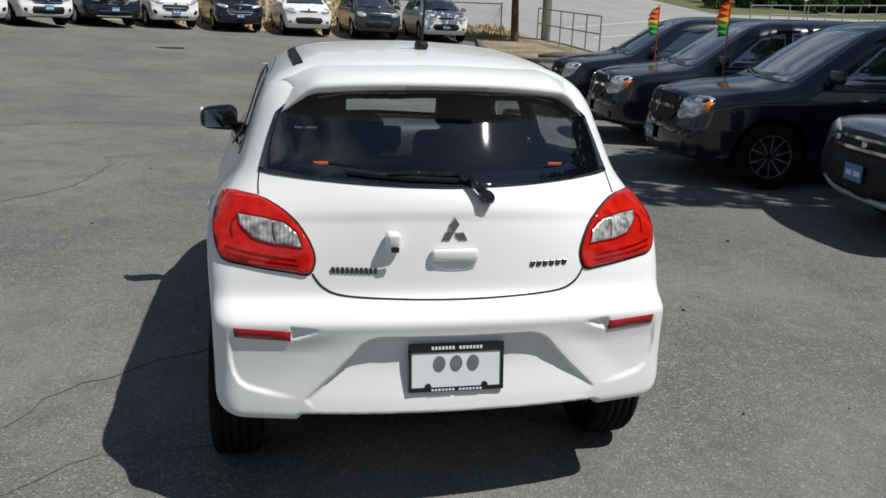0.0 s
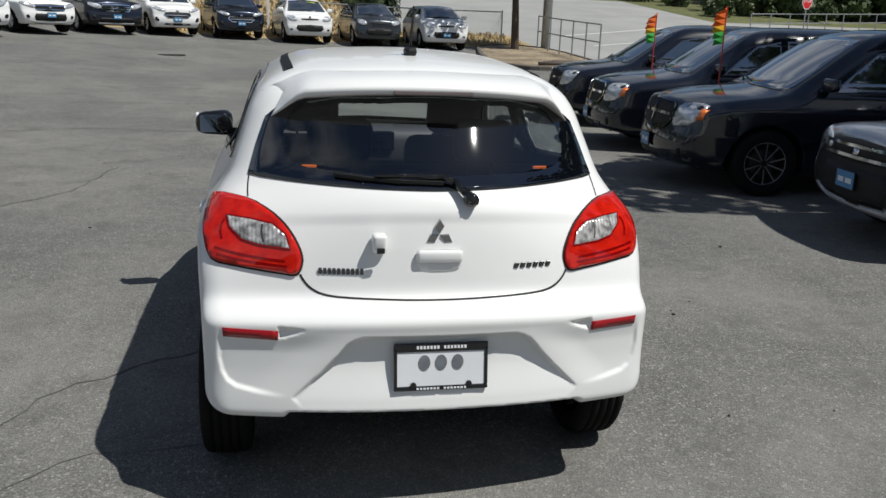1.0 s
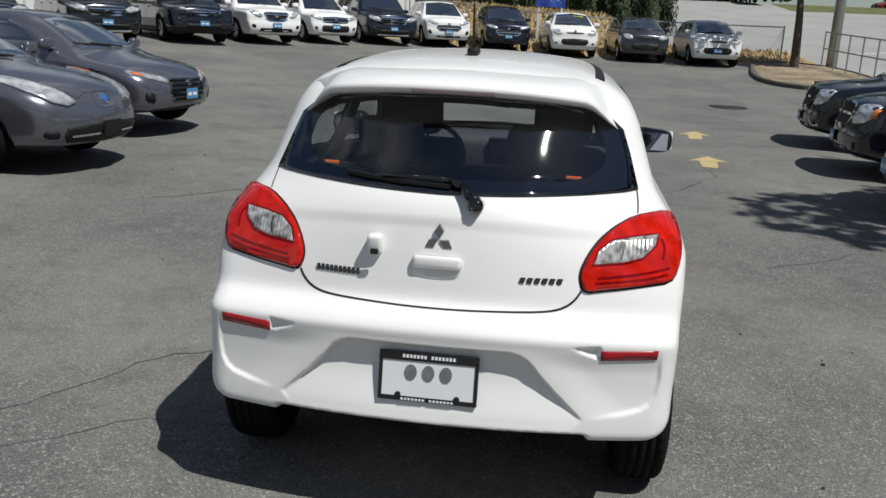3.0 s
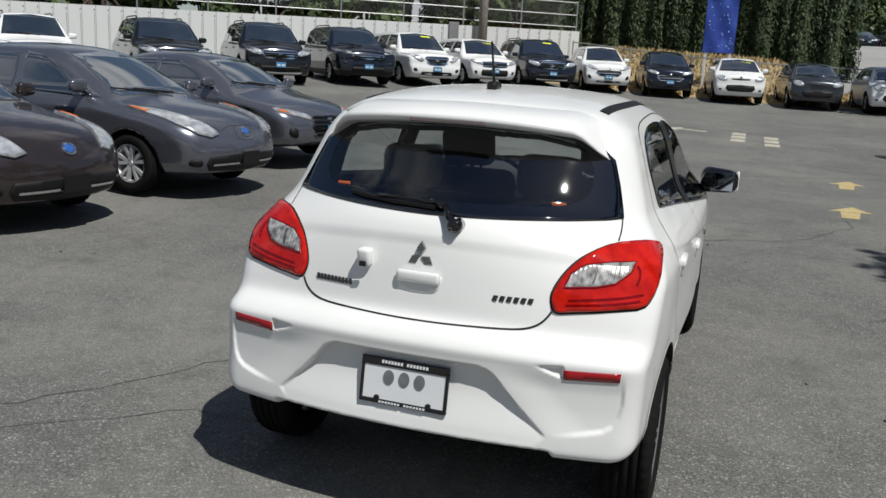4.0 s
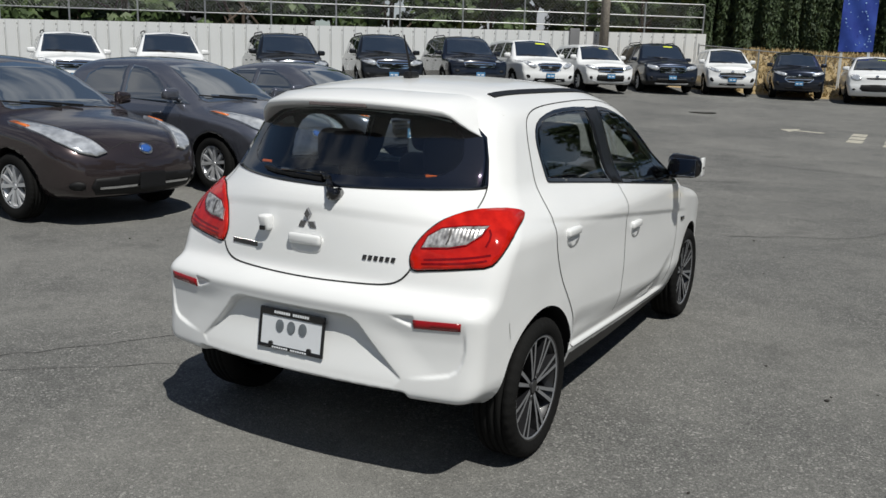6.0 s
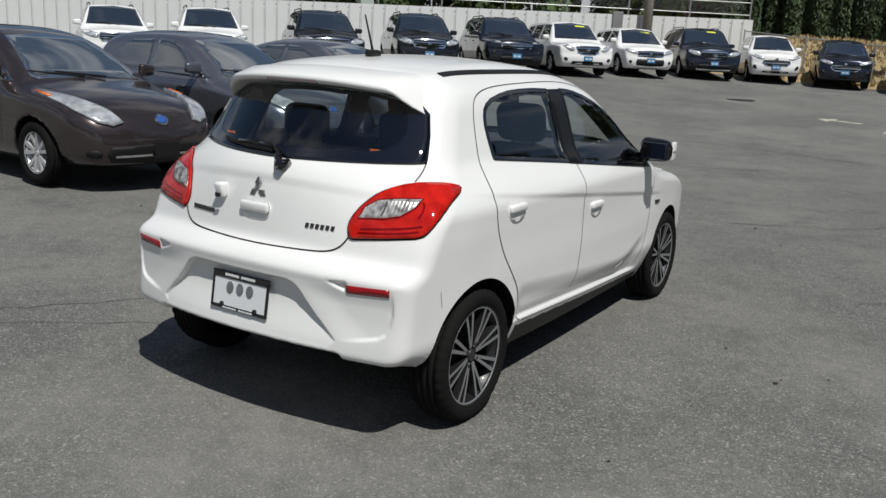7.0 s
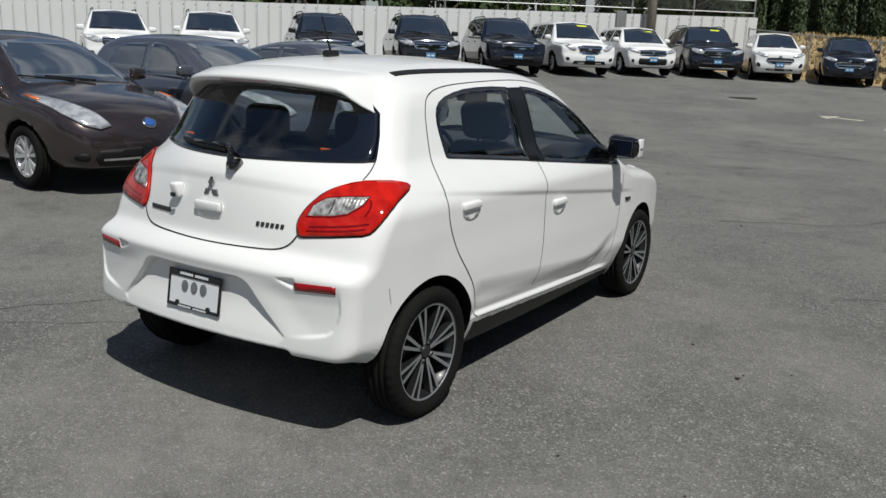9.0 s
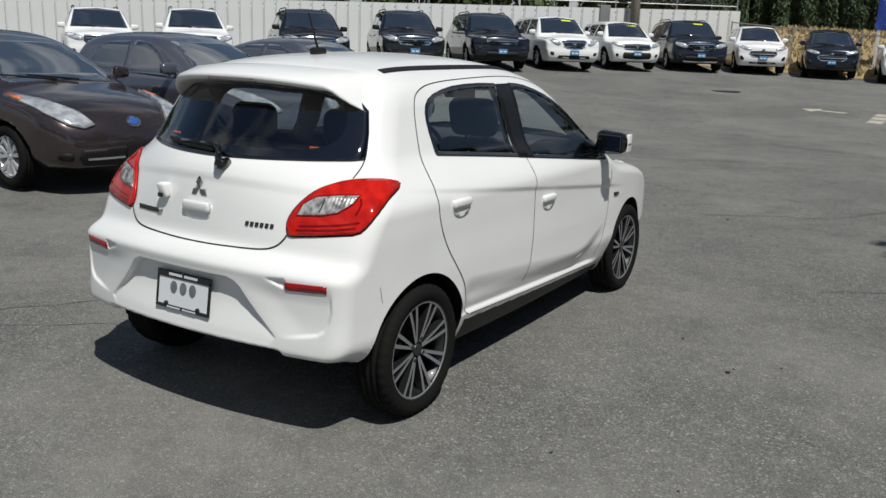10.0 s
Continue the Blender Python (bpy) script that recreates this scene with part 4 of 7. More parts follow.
        strip(HERO, "lens_rim", TAIL_CLEAR if sd > 0 else mirrored(TAIL_CLEAR), "y", -1, RED_DEEP, lamp, width=0.005, lift=0.0132, closed=True)
        for line in ([(0.470, 0.872), (0.56, 0.880), (0.66, 0.890), (0.735, 0.905)], [(0.462, 0.857), (0.56, 0.864), (0.66, 0.873), (0.726, 0.886)], [(0.678, 0.990), (0.700, 0.960), (0.690, 0.915)]):
            strip(HERO, "lens_line", line if sd > 0 else mirrored(line), "y", -1, RED_DEEP, lamp, width=0.008, lift=0.0112, rounds=1)
        div = [(0.560, 0.988), (0.566, 0.952), (0.556, 0.920)]
        strip(HERO, "lens_divider", div if sd > 0 else mirrored(div), "y", -1, BRAKE, lamp, width=0.006, lift=0.0134, rounds=1)
        # reflectors in the bumper
        refl = [(0.520, 0.682), (0.520, 0.650), (0.690, 0.656), (0.692, 0.686)]
        patch(HERO, "bumper_reflector", refl if sd > 0 else mirrored(refl), "y", -1, RED_REFLECTOR, car, 0.003, 0.02, 0.02, "dark red bumper reflector")
        # headlamps
        hl = [(0.42, 0.70), (0.46, 0.80), (0.60, 0.86), (0.70, 0.84), (0.70, 0.74), (0.60, 0.68)]
        patch(HERO, "headlamp", hl if sd > 0 else mirrored(hl), "y", 1, HEAD_LENS, car, 0.008, 0.04, 0.01, "", 1)
        # roof drip strip
        ys = np.linspace(0.11, 1.30, 26)
        xs = sd * (0.470 + 0.010 * np.sin((ys - 0.1) / 1.2 * math.pi))
        p, _ = HERO.cast(np.stack([xs, ys], 1), "z", 1)
        nor = HERO.grad(p, 0.02, HERO.skin)
        bm = bmesh.new()
        rows = []
        for q, n in zip(p, nor):
            q, n = Vector(q), Vector(n)
            t = n.cross(Vector((0, 1, 0))).normalized()
            rows.append([bm.verts.new(q + t * a + n * b) for a, b in ((-0.019, -0.004), (-0.017, 0.005), (0.017, 0.005), (0.019, -0.004))])
        for r0, r1 in zip(rows, rows[1:]):
            for i in range(3):
                bm.faces.new((r0[i], r0[i + 1], r1[i + 1], r1[i]))
        bm.faces.new(rows[0])
        bmesh.ops.recalc_face_normals(bm, faces=bm.faces)
        part("roof_strip", bm, BLACK_TRIM, car, "black roof trim strip")
    # gap round the tailgate
    strip(HERO, "tailgate_gap", HATCH_LINE + mirrored(HATCH_LINE)[1:], "y", -1, GAP, car, rounds=2, width=0.007)
    for sd in (1, -1):
        ln = [(0.608, 1.13), (0.615, 1.08), (0.612, 1.045)]
        strip(HERO, "tailgate_gap", ln if sd > 0 else mirrored(ln), "y", -1, GAP, car, width=0.005, rounds=1)
    grille = [(0.0, 0.36), (0.42, 0.36), (0.48, 0.50), (0.0, 0.52)]
    patch(HERO, "front_grille", grille + mirrored(grille)[1:-1], "y", 1, GRILLE, car, 0.004, 0.05)
    # spoiler over the rear pane
    n = 41
    bm = bmesh.new()
    rows = []
    for k in range(n):
        x = -0.562 + 1.124 * k / (n - 1)
        a = abs(x) / 0.562
        ey, ez = -0.300 + 0.195 * a ** 2.6, 1.428 - 0.050 * a ** 2.4 - 0.085 * float(ramp(a, 0.74, 1.0))
        th = 1 - 0.85 * float(ramp(a, 0.72, 1.0))
        if a > 0.86:
            ey += 0.05 * (a - 0.86) / 0.14
        turn = float(ramp(a, 0.68, 1.0))
        root = np.array([[x * (0.985 + 0.085 * turn), ey + 0.25 - 0.13 * turn]])
        (up,), _ = HERO.cast(root, "z", 1)
        rows.append([bm.verts.new(q) for q in ((up[0], up[1], up[2] + 0.0015), (x * 0.995, ey + 0.11, 0.55 * up[2] + 0.45 * ez + 0.012 * th), (x, ey + 0.012, ez + 0.006 * th), (x, ey, ez - 0.004 * th), (x, ey + 0.004, ez - 0.020 * th), (x, ey + 0.03, ez - 0.028 * th), (x * 0.98, ey + 0.19, ez - 0.045 * th))])
    for r0, r1 in zip(rows, rows[1:]):
        for i in range(6):
            bm.faces.new((r0[i], r1[i], r1[i + 1], r0[i + 1])).smooth = True
    for r in (rows[0], rows[-1]):
        bm.faces.new(r)
    bmesh.ops.recalc_face_normals(bm, faces=bm.faces)
    sp = part("roof_spoiler", bm, WHITE, car, "white roof spoiler over the rear window")
    bm = bmesh.new()
    add_box(bm, (0.27, 0.02, 0.016), (0, -0.288, 1.408), 0.004)
    part("high_brake_lamp", bm, material("smoked_brake_lens", (0.16, 0.13, 0.13), 0.15, coat=1.0), sp)
    # aerial
    bm = bmesh.new()
    add_box(bm, (0.045, 0.085, 0.035), (0, 0.262, 1.525), 0.014)
    add_tube(bm, (0, 0.26, 1.535), (0, 0.195, 1.695), 0.006, 0.0035)
    part("aerial", bm, BLACK_TRIM, car, smooth=False)
    # wiper
    y = lambda x, z: float(HERO.cast(np.array([[x, z]]), "y", -1)[0][0][1])
    bm = bmesh.new()
    add_tube(bm, (0.108, y(0.108, 1.078) + 0.01, 1.078), (0.106, y(0.106, 1.078) - 0.040, 1.083), 0.026, 0.022, 14)
    arm = [(0.108, 1.080), (0.085, 1.105), (0.055, 1.135), (0.02, 1.147), (-0.06, 1.150), (-0.20, 1.148)]
    pts = [Vector((a, y(a, b) - 0.038, b)) for a, b in arm]
    for k, (a, b) in enumerate(zip(pts, pts[1:])):
        add_tube(bm, a, b, 0.016 - 0.002 * k, 0.0145 - 0.002 * k, 8)
    w = part("rear_wiper", bm, BLACK_GLOSS, car, smooth=True)
    bm = bmesh.new()
    blade = [(0.02, 1.128), (-0.12, 1.131), (-0.24, 1.136), (-0.33, 1.142)]
    pts = [Vector((a, y(a, b) - 0.018, b)) for a, b in blade]
    for a, b in zip(pts, pts[1:]):
        add_tube(bm, a, b, 0.011, 0.009, 6)
    part("wiper_blade", bm, BLACK_TRIM, w)
    # badge of three lozenges
    bm = bmesh.new()
    cz = 0.972
    for ang in (0, 120, 240):
        a = radians(ang)
        d, t = Vector((math.sin(a), 0, math.cos(a))), Vector((math.cos(a), 0, -math.sin(a)))
        vs = [d * 0.001, d * 0.0265 + t * 0.0165, d * 0.052, d * 0.0265 - t * 0.0165]
        yy = y(0, cz)
        base = [bm.verts.new(Vector((0, yy + 0.002, cz)) + q) for q in vs]
        top = [bm.verts.new(Vector((0, yy - 0.008, cz)) + d * 0.0265 + (q - d * 0.0265) * 0.86) for q in vs]
        bm.faces.new(top)
        for i in range(4):
            bm.faces.new((base[i], base[(i + 1) % 4], top[(i + 1) % 4], top[i]))
    bmesh.ops.recalc_face_normals(bm, faces=bm.faces)
    part("badge", bm, material("smoked_chrome", (0.38, 0.38, 0.40), 0.12, metal=1.0), car, "chrome three-part badge")
    # name plates as plain bars
    for x0, x1, z, hh in ((-0.392, -0.245, 0.852, 0.026), (0.253, 0.390, 0.864, 0.024)):
        nb = 10 if x0 < 0 else 6
        step = (x1 - x0) / nb
        for k in range(nb):
            bm = bmesh.new()
            xa = x0 + step * (k + 0.5)
            at = (xa, y(xa, z) - 0.003, z)
            lean = Matrix.Translation(at) @ (Matrix.Shear("XY", 4, (0.30, 0.0)) if x0 > 0 else Matrix.Identity(4))
            add_box(bm, (step * 0.74, 0.006, hh * 0.80), (0, 0, 0), 0.0015, lean, 1)
            part("name_bar", bm, material("dark_chrome", (0.16, 0.16, 0.17), 0.2, metal=1.0), car)
    # tailgate handle and its hollow
    hol = [(-0.078, 0.915), (0.078, 0.915), (0.082, 0.895), (0.070, 0.862), (0.048, 0.850), (-0.048, 0.850), (-0.070, 0.862), (-0.082, 0.895)]
    patch(HERO, "handle_hollow", hol, "y", -1, WHITE, car, 0.0015, 0.015, 0.004, "", 1)
    bm = bmesh.new()
    add_box(bm, (0.156, 0.026, 0.044), (0, y(0, 0.902) - 0.009, 0.904), 0.014, None, 3)
    part("tailgate_handle", bm, WHITE, car, smooth=True)
    # rear camera pod
    bm = bmesh.new()
    py = y(-0.198, 0.947)
    add_box(bm, (0.046, 0.050, 0.064), (-0.198, py - 0.022, 0.947), 0.012, None, 3)
    for v in bm.verts:
        if v.co.z < 0.935 and v.co.y < py - 0.02:
            v.co.y += 0.012
    pod = part("camera_pod", bm, WHITE, car, "white add-on camera pod", smooth=True)
    bm = bmesh.new()
    add_box(bm, (0.026, 0.010, 0.018), (-0.195, py - 0.045, 0.928), 0.003)
    part("camera_lens", bm, BLACK_GLOSS, pod)
    # plate in its frame
    py = -0.587
    tilt = Matrix.Translation((0, py, 0.556)) @ Matrix.Rotation(radians(-8), 4, "X")
    bm = bmesh.new()
    for sx, sz, px, pz in ((0.312, 0.030, 0, 0.064), (0.312, 0.015, 0, -0.0715), (0.012, 0.13, -0.150, 0), (0.012, 0.13, 0.150, 0)):
        add_box(bm, (sx, 0.011, sz), (px, 0, pz), 0.004, tilt)
    for px in (-0.092, 0.092):
        add_tube(bm, tilt @ Vector((px, 0.006, -0.060)), tilt @ Vector((px, -0.008, -0.060)), 0.010, seg=12)
    fr = part("plate_frame", bm, BLACK_GLOSS, car, "black dealer plate frame")
    bm = bmesh.new()
    add_box(bm, (0.300, 0.006, 0.146), (0, 0.002, -0.003), 0.002, tilt)
    part("plate_card", bm, PLATE_WHITE, fr, "plain pale card")
    for px in (-0.055, 0.0, 0.055):
        bm = bmesh.new()
        bmesh.ops.create_cone(bm, cap_ends=True, segments=20, radius1=0.019, radius2=0.019, depth=0.004, matrix=tilt @ Matrix.Translation((px, -0.002, 0.014)) @ Matrix.Rotation(radians(90), 4, "X") @ Matrix.Diagonal((1, 1.3, 1, 1)))
        part("plate_spot", bm, material("plate_spot_grey", (0.16, 0.18, 0.20), 0.3, big=0.4, bigscale=30), fr, "dark grey oval")
    for k in range(15):
        if k == 7:
            continue
        for sz, pz in ((0.010, 0.065), (0.006, -0.0715)):
            bm = bmesh.new()
            add_box(bm, (0.0075, 0.002, sz), (-0.078 + k * 0.0112, -0.0075, pz), 0, tilt)
            part("frame_bar", bm, PLATE_WHITE, fr)
    # cabin
    for x in (-0.36, 0.36):
        seat("front_seat", car, x, 1.30, 0.50, 0.48, 0.56)
    seat("rear_seat", car, 0, 0.38, 0.50, 1.16, 0.56, False)
    for x in (-0.28, 0.28):
        bm = bmesh.new()
        add_box(bm, (0.25, 0.10, 0.17), (x, 0.130, 1.195), 0.049, None, 4)
        for dx in (-0.05, 0.05):
            add_tube(bm, (x + dx, 0.19, 1.04), (x + dx, 0.172, 1.13), 0.007)
        part("headrest", bm, CLOTH, car, smooth=True)
    bm = bmesh.new()
    add_box(bm, (1.30, 0.44, 0.24), (0, 2.02, 0.915), 0.07, None, 3)
    d = part("dashboard", bm, DASH, car, smooth=True)
    bm = bmesh.new()
    add_box(bm, (0.20, 0.03, 0.12), (0.05, 1.79, 0.965), 0.02)
    panel = part("radio_panel", bm, BLACK_GLOSS, d)
    bm = bmesh.new()
    for sx, sz, px, pz in ((0.19, 0.008, 0, 0.054), (0.008, 0.10, 0.094, 0), (0.05, 0.03, 0.02, 0.02)):
        add_box(bm, (sx, 0.006, sz), (0.05 + px, 1.772, 0.965 + pz), 0.002)
    part("chrome_edge", bm, CHROME, panel)
    bm = bmesh.new()
    r = 0.185
    pts = [Vector((-0.36 + r * math.cos(a), 1.68 - 0.30 * r * math.sin(a), 0.93 + 0.92 * r * math.sin(a))) for a in np.linspace(0, 2 * math.pi, 25)]
    sweep(bm, pts, 0.014)
    for a in (0, math.pi, -math.pi / 2):
        add_tube(bm, (-0.36, 1.70, 0.93), (-0.36 + r * math.cos(a), 1.68 - 0.3 * r * math.sin(a), 0.93 + 0.92 * r * math.sin(a)), 0.02, 0.012)
    part("steering_wheel", bm, BLACK_TRIM, car, smooth=True)
    bm = bmesh.new()
    add_box(bm, (0.21, 0.025, 0.065), (0, 1.56, 1.30), 0.012)
    part("cabin_mirror", bm, BLACK_TRIM, car)
    for x in (-0.41, 0.40):
        bm = bmesh.new()
        add_box(bm, (0.050, 0.004, 0.011), (x, y(x, 1.152) + 0.035, 1.152), 0.002)
        part("orange_tag", bm, ORANGE_CARD, car)
    add_wheels(car, "hero", 2.45, 1.42, 0.305)
    for sd in (1, -1):
        for wy in (0, 2.45):
            a = np.linspace(radians(-14), radians(194), 60)
            r = HERO.arch + 0.010
            strip(HERO, "arch_lip", np.stack([wy + r * np.cos(a), HERO.wheel_z + r * np.sin(a)], 1), "x", sd, WHITE, car, width=0.034, lift=0.002, step=0.03)
    return car


def ring_patch(name, poly, axis, side, mat, car, border, clear=None):
    """A pane that follows the skin, and the black border printed round its edge."""
    p = patch(HERO, name, shrink(poly, border * 0.5), axis, side, mat, car, lift=0.004, step=0.03, depth=0.002)
    p.visible_shadow = False
    outer, inner = resample(np.array(poly, float), 0.02), None
    f = Field2(np.array(poly, float), 0.008, 0.1, 0)
    q = outer.copy()
    if clear:
        hub, f = np.mean(np.array(clear), 0), Field2(np.array(clear, float), 0.005, 0.3, 0)
        near, far = np.zeros(len(outer)), np.ones(len(outer))
        for _ in range(20):
            t = (near + far) / 2
            q = hub + (outer - hub) * t[:, None]
            within = f(q[:, 0], q[:, 1]) < 0
            near, far = np.where(within, t, near), np.where(within, far, t)
    for _ in range(0 if clear else 14):
        v = f(q[:, 0], q[:, 1])
        e = 0.008
        g = np.stack([f(q[:, 0] + e, q[:, 1]) - f(q[:, 0] - e, q[:, 1]), f(q[:, 0], q[:, 1] + e) - f(q[:, 0], q[:, 1] - e)], 1)
        g /= np.linalg.norm(g, axis=1, keepdims=True) + 1e-9
        q = q - g * np.clip(v + border, 0, 0.008)[:, None]
    mid = (outer + q) / 2
    rings = []
    bm = bmesh.new()
    for uv, lift in ((outer, -0.006), (outer, 0.0052), ((outer * 3 + q) / 4, 0.0052), (mid, 0.0052), ((outer + q * 3) / 4, 0.0052), (q, 0.0050)):
        pp, bad = HERO.cast(uv, axis, side)
        nn = HERO.grad(pp, 0.012, HERO.skin)
        rings.append([bm.verts.new(a) for a in pp + nn * lift])
    for r0, r1 in zip(rings, rings[1:]):
        for i in range(len(outer)):
            j = (i + 1) % len(outer)
            bm.faces.new((r0[i], r0[j], r1[j], r1[i])).smooth = True
    bmesh.ops.recalc_face_normals(bm, faces=bm.faces)
    part("pane_border", bm, BORDER, p, "black printed pane border")
    return p


build_hero()

# ---- ground ----


def ground_z(x, y):
    """The lot is level round the cars, rises gently to the back row and more steeply past it; behind the row a dry bank climbs."""
    x, y = np.asarray(x, float), np.asarray(y, float)
    xc, yc = np.clip(x, -11, 8), np.minimum(y, 70)
    plane = 0.562 - 0.0251 * xc + 0.0416 * (yc - 25) + 0.0024 * xc * xc
    z = 0.017 + 0.09 * np.logaddexp(0, plane / 0.09) + 0.12 * np.logaddexp(0, (yc - 31.5) / 2)
    bank = 0.95 * ramp(y, 31.6, 38.4) * (1 - ramp(x, 1.5, 4.5)) * ramp(x, -9.0, -5.0)
    return z + bank


def on_ground(x, y, yaw=0.0, dz=0.0):
    return Matrix.Translation((x, y, float(ground_z(x, y)) + dz)) @ Matrix.Rotation(radians(yaw), 4, "Z")


def asphalt():
    m = bpy.data.materials.new("worn_asphalt")
    m.use_nodes = True
    n, l = m.node_tree.nodes, m.node_tree.links
    b = n["Principled BSDF"]
    b.inputs["Roughness"].default_value = 0.88
    b.inputs["Specular IOR Level"].default_value = 0.35
    tc = n.new("ShaderNodeTexCoord")

    def tex(kind, **kw):
        t = n.new(kind)
        for k, v in kw.items():
            t.inputs[k].default_value = v
        l.new(tc.outputs["Object"], t.inputs["Vector"])
        return t

    def mix(a, bcol, fac, mode="MIX"):
        x = n.new("ShaderNodeMixRGB")
        x.blend_type = mode
        for i, v in ((1, a), (2, bcol)):
            if isinstance(v, tuple):
                x.inputs[i].default_value = (*v, 1)
            else:
                l.new(v, x.inputs[i])
        if isinstance(fac, float):
            x.inputs[0].default_value = fac
        else:
            l.new(fac, x.inputs[0])
        return x.outputs["Color"]

    def span(v, a, c, lo=0.0, hi=1.0):
        r = n.new("ShaderNodeMapRange")
        for k, q in (("From Min", a), ("From Max", c), ("To Min", lo), ("To Max", hi)):
            r.inputs[k].default_value = q
        l.new(v, r.inputs["Value"])
        return r.outputs["Result"]

    stones = tex("ShaderNodeTexVoronoi", Scale=112.0)
    grit = tex("ShaderNodeTexNoise", Scale=240.0, Detail=3.0)
    stains = tex("ShaderNodeTexNoise", Scale=0.45, Detail=7.0, Roughness=0.62)
    blot = tex("ShaderNodeTexNoise", Scale=2.3, Detail=6.0, Roughness=0.6)
    col = mix((0.212, 0.210, 0.199), (0.084, 0.084, 0.081), span(stones.outputs["Distance"], 0.1, 0.75))
    col = mix(col, (0.50, 0.49, 0.46), span(stones.outputs["Color"], 0.70, 1.0, 0.0, 0.85))
    col = mix(col, (0.262, 0.257, 0.238), span(stains.outputs["Fac"], 0.40, 0.68, 0.0, 0.7))
    col = mix(col, (0.095, 0.093, 0.090), span(blot.outputs["Fac"], 0.52, 0.72, 0.0, 0.55))
    worn = tex("ShaderNodeTexNoise", Scale=11.0, Detail=6.0, Roughness=0.65)
    col = mix(col, (0.095, 0.094, 0.090), span(worn.outputs["Fac"], 0.50, 0.66, 0.0, 0.20))
    col = mix(col, (0.30, 0.295, 0.275), span(worn.outputs["Fac"], 0.48, 0.34, 0.0, 0.14))
    col = mix(col, (0.03, 0.03, 0.03), span(grit.outputs["Fac"], 0.50, 0.64, 0.0, 0.75))
    col = mix(col, (0.98, 0.98, 0.98), 1.0, "MULTIPLY")
    l.new(col, b.inputs["Base Color"])
    bp = n.new("ShaderNodeBump")
    bp.inputs["Strength"].default_value, bp.inputs["Distance"].default_value = 0.5, 0.006
    l.new(stones.outputs["Distance"], bp.inputs["Height"])
    l.new(bp.outputs["Normal"], b.inputs["Normal"])
    return m


ASPHALT = asphalt()
DRY_GRASS = material("dry_grass", (0.46, 0.34, 0.18), 0.95, grain=0.7, scale=30, big=0.6, bigscale=0.8, bump=0.6, tint=(0.20, 0.15, 0.075))
GREEN_GRASS = material("green_grass", (0.15, 0.16, 0.055), 0.95, grain=0.8, scale=3, big=0.7, bigscale=0.5, bump=0.5)
ROAD = material("street_asphalt", (0.35, 0.35, 0.34), 0.9, grain=0.4, scale=60, big=0.3, bigscale=0.4)
LINE_PAINT = material("worn_road_paint", (0.62, 0.58, 0.47), 0.8, grain=0.7, scale=26, big=0.4, bigscale=5, tint=(0.20, 0.19, 0.17))
WHITE_LINE = material("white_road_paint", (0.70, 0.70, 0.68), 0.8, grain=0.5, scale=26)
CONCRETE = material("old_concrete", (0.36, 0.35, 0.32), 0.9, grain=0.5, scale=40, big=0.4, bigscale=2, bump=0.2)
GALV = material("galvanised_steel", (0.42, 0.43, 0.43), 0.45, metal=0.7, grain=0.3, scale=30)
BARK = material("tree_bark", (0.10, 0.075, 0.055), 0.95, grain=0.8, scale=18, bump=0.8)


def ground_sheet():
    xs = np.unique(np.concatenate([np.linspace(-400, -40, 14), np.arange(-40, 40.1, 1.0), np.linspace(40, 400, 14)]))
    ys = np.unique(np.concatenate([np.linspace(-400, -12, 14), np.arange(-12, 75, 0.75), np.linspace(75, 900, 20)]))
    gx, gy = np.meshgrid(xs, ys, indexing="ij")
    gz = ground_z(gx, gy)
    v = np.stack([gx.ravel(), gy.ravel(), gz.ravel()], 1)
    nx, ny = gx.shape
    f, mats = [], []
    for i in range(nx - 1):
        for k in range(ny - 1):
            a = i * ny + k
            f.append((a, a + ny, a + ny + 1, a + 1))
            cx, cy = (xs[i] + xs[i + 1]) / 2, (ys[k] + ys[k + 1]) / 2
            if 30.9 < cy < 36 and cx < 9.8 or cy > 36 and cx < 2.6:
                mats.append(1)
            elif cx > 26 and cy > 47 or cy > 62 and cx > 16 or cy > 27 and cx > 44:
                mats.append(3)
            elif cy > 36 or cx > 10.4 and cy > 14:
                mats.append(2)
            else:
                mats.append(0)
    me = mesh_of("ground", v, f, ASPHALT)
    me.materials.append(DRY_GRASS)
    me.materials.append(ROAD)
    me.materials.append(GREEN_GRASS)
    me.polygons.foreach_set("material_index", mats)
    tagged(new("ground", me), "worn grey asphalt car lot with a dry grass bank", "ground", kind="structure")


ground_sheet()


def flat_mark(name, poly, mat, label, lift=0.004):
    bm = bmesh.new()
    p = resample(np.array(poly, float), 0.5)
    vs = [bm.verts.new((a, b, float(ground_z(a, b)) + lift)) for a, b in p]
    bm.faces.new(vs)
    bmesh.ops.recalc_face_normals(bm, faces=bm.faces)
    ob = part(name, bm, mat)
    return tagged(ob, label, "road marking", kind="structure")


def arrow(x, y, yaw, size=1.0):
    c, s = math.cos(radians(yaw)), math.sin(radians(yaw))
    shape = [(-0.9, -0.16), (0.25, -0.16), (0.25, -0.75), (0.9, 0.0), (0.25, 0.75), (0.25, 0.16), (-0.9, 0.16)]
    flat_mark("painted_arrow", [(x + size * (a * c - b * s), y + size * (a * s + b * c)) for a, b in shape], LINE_PAINT, "worn cream arrow painted on the asphalt")


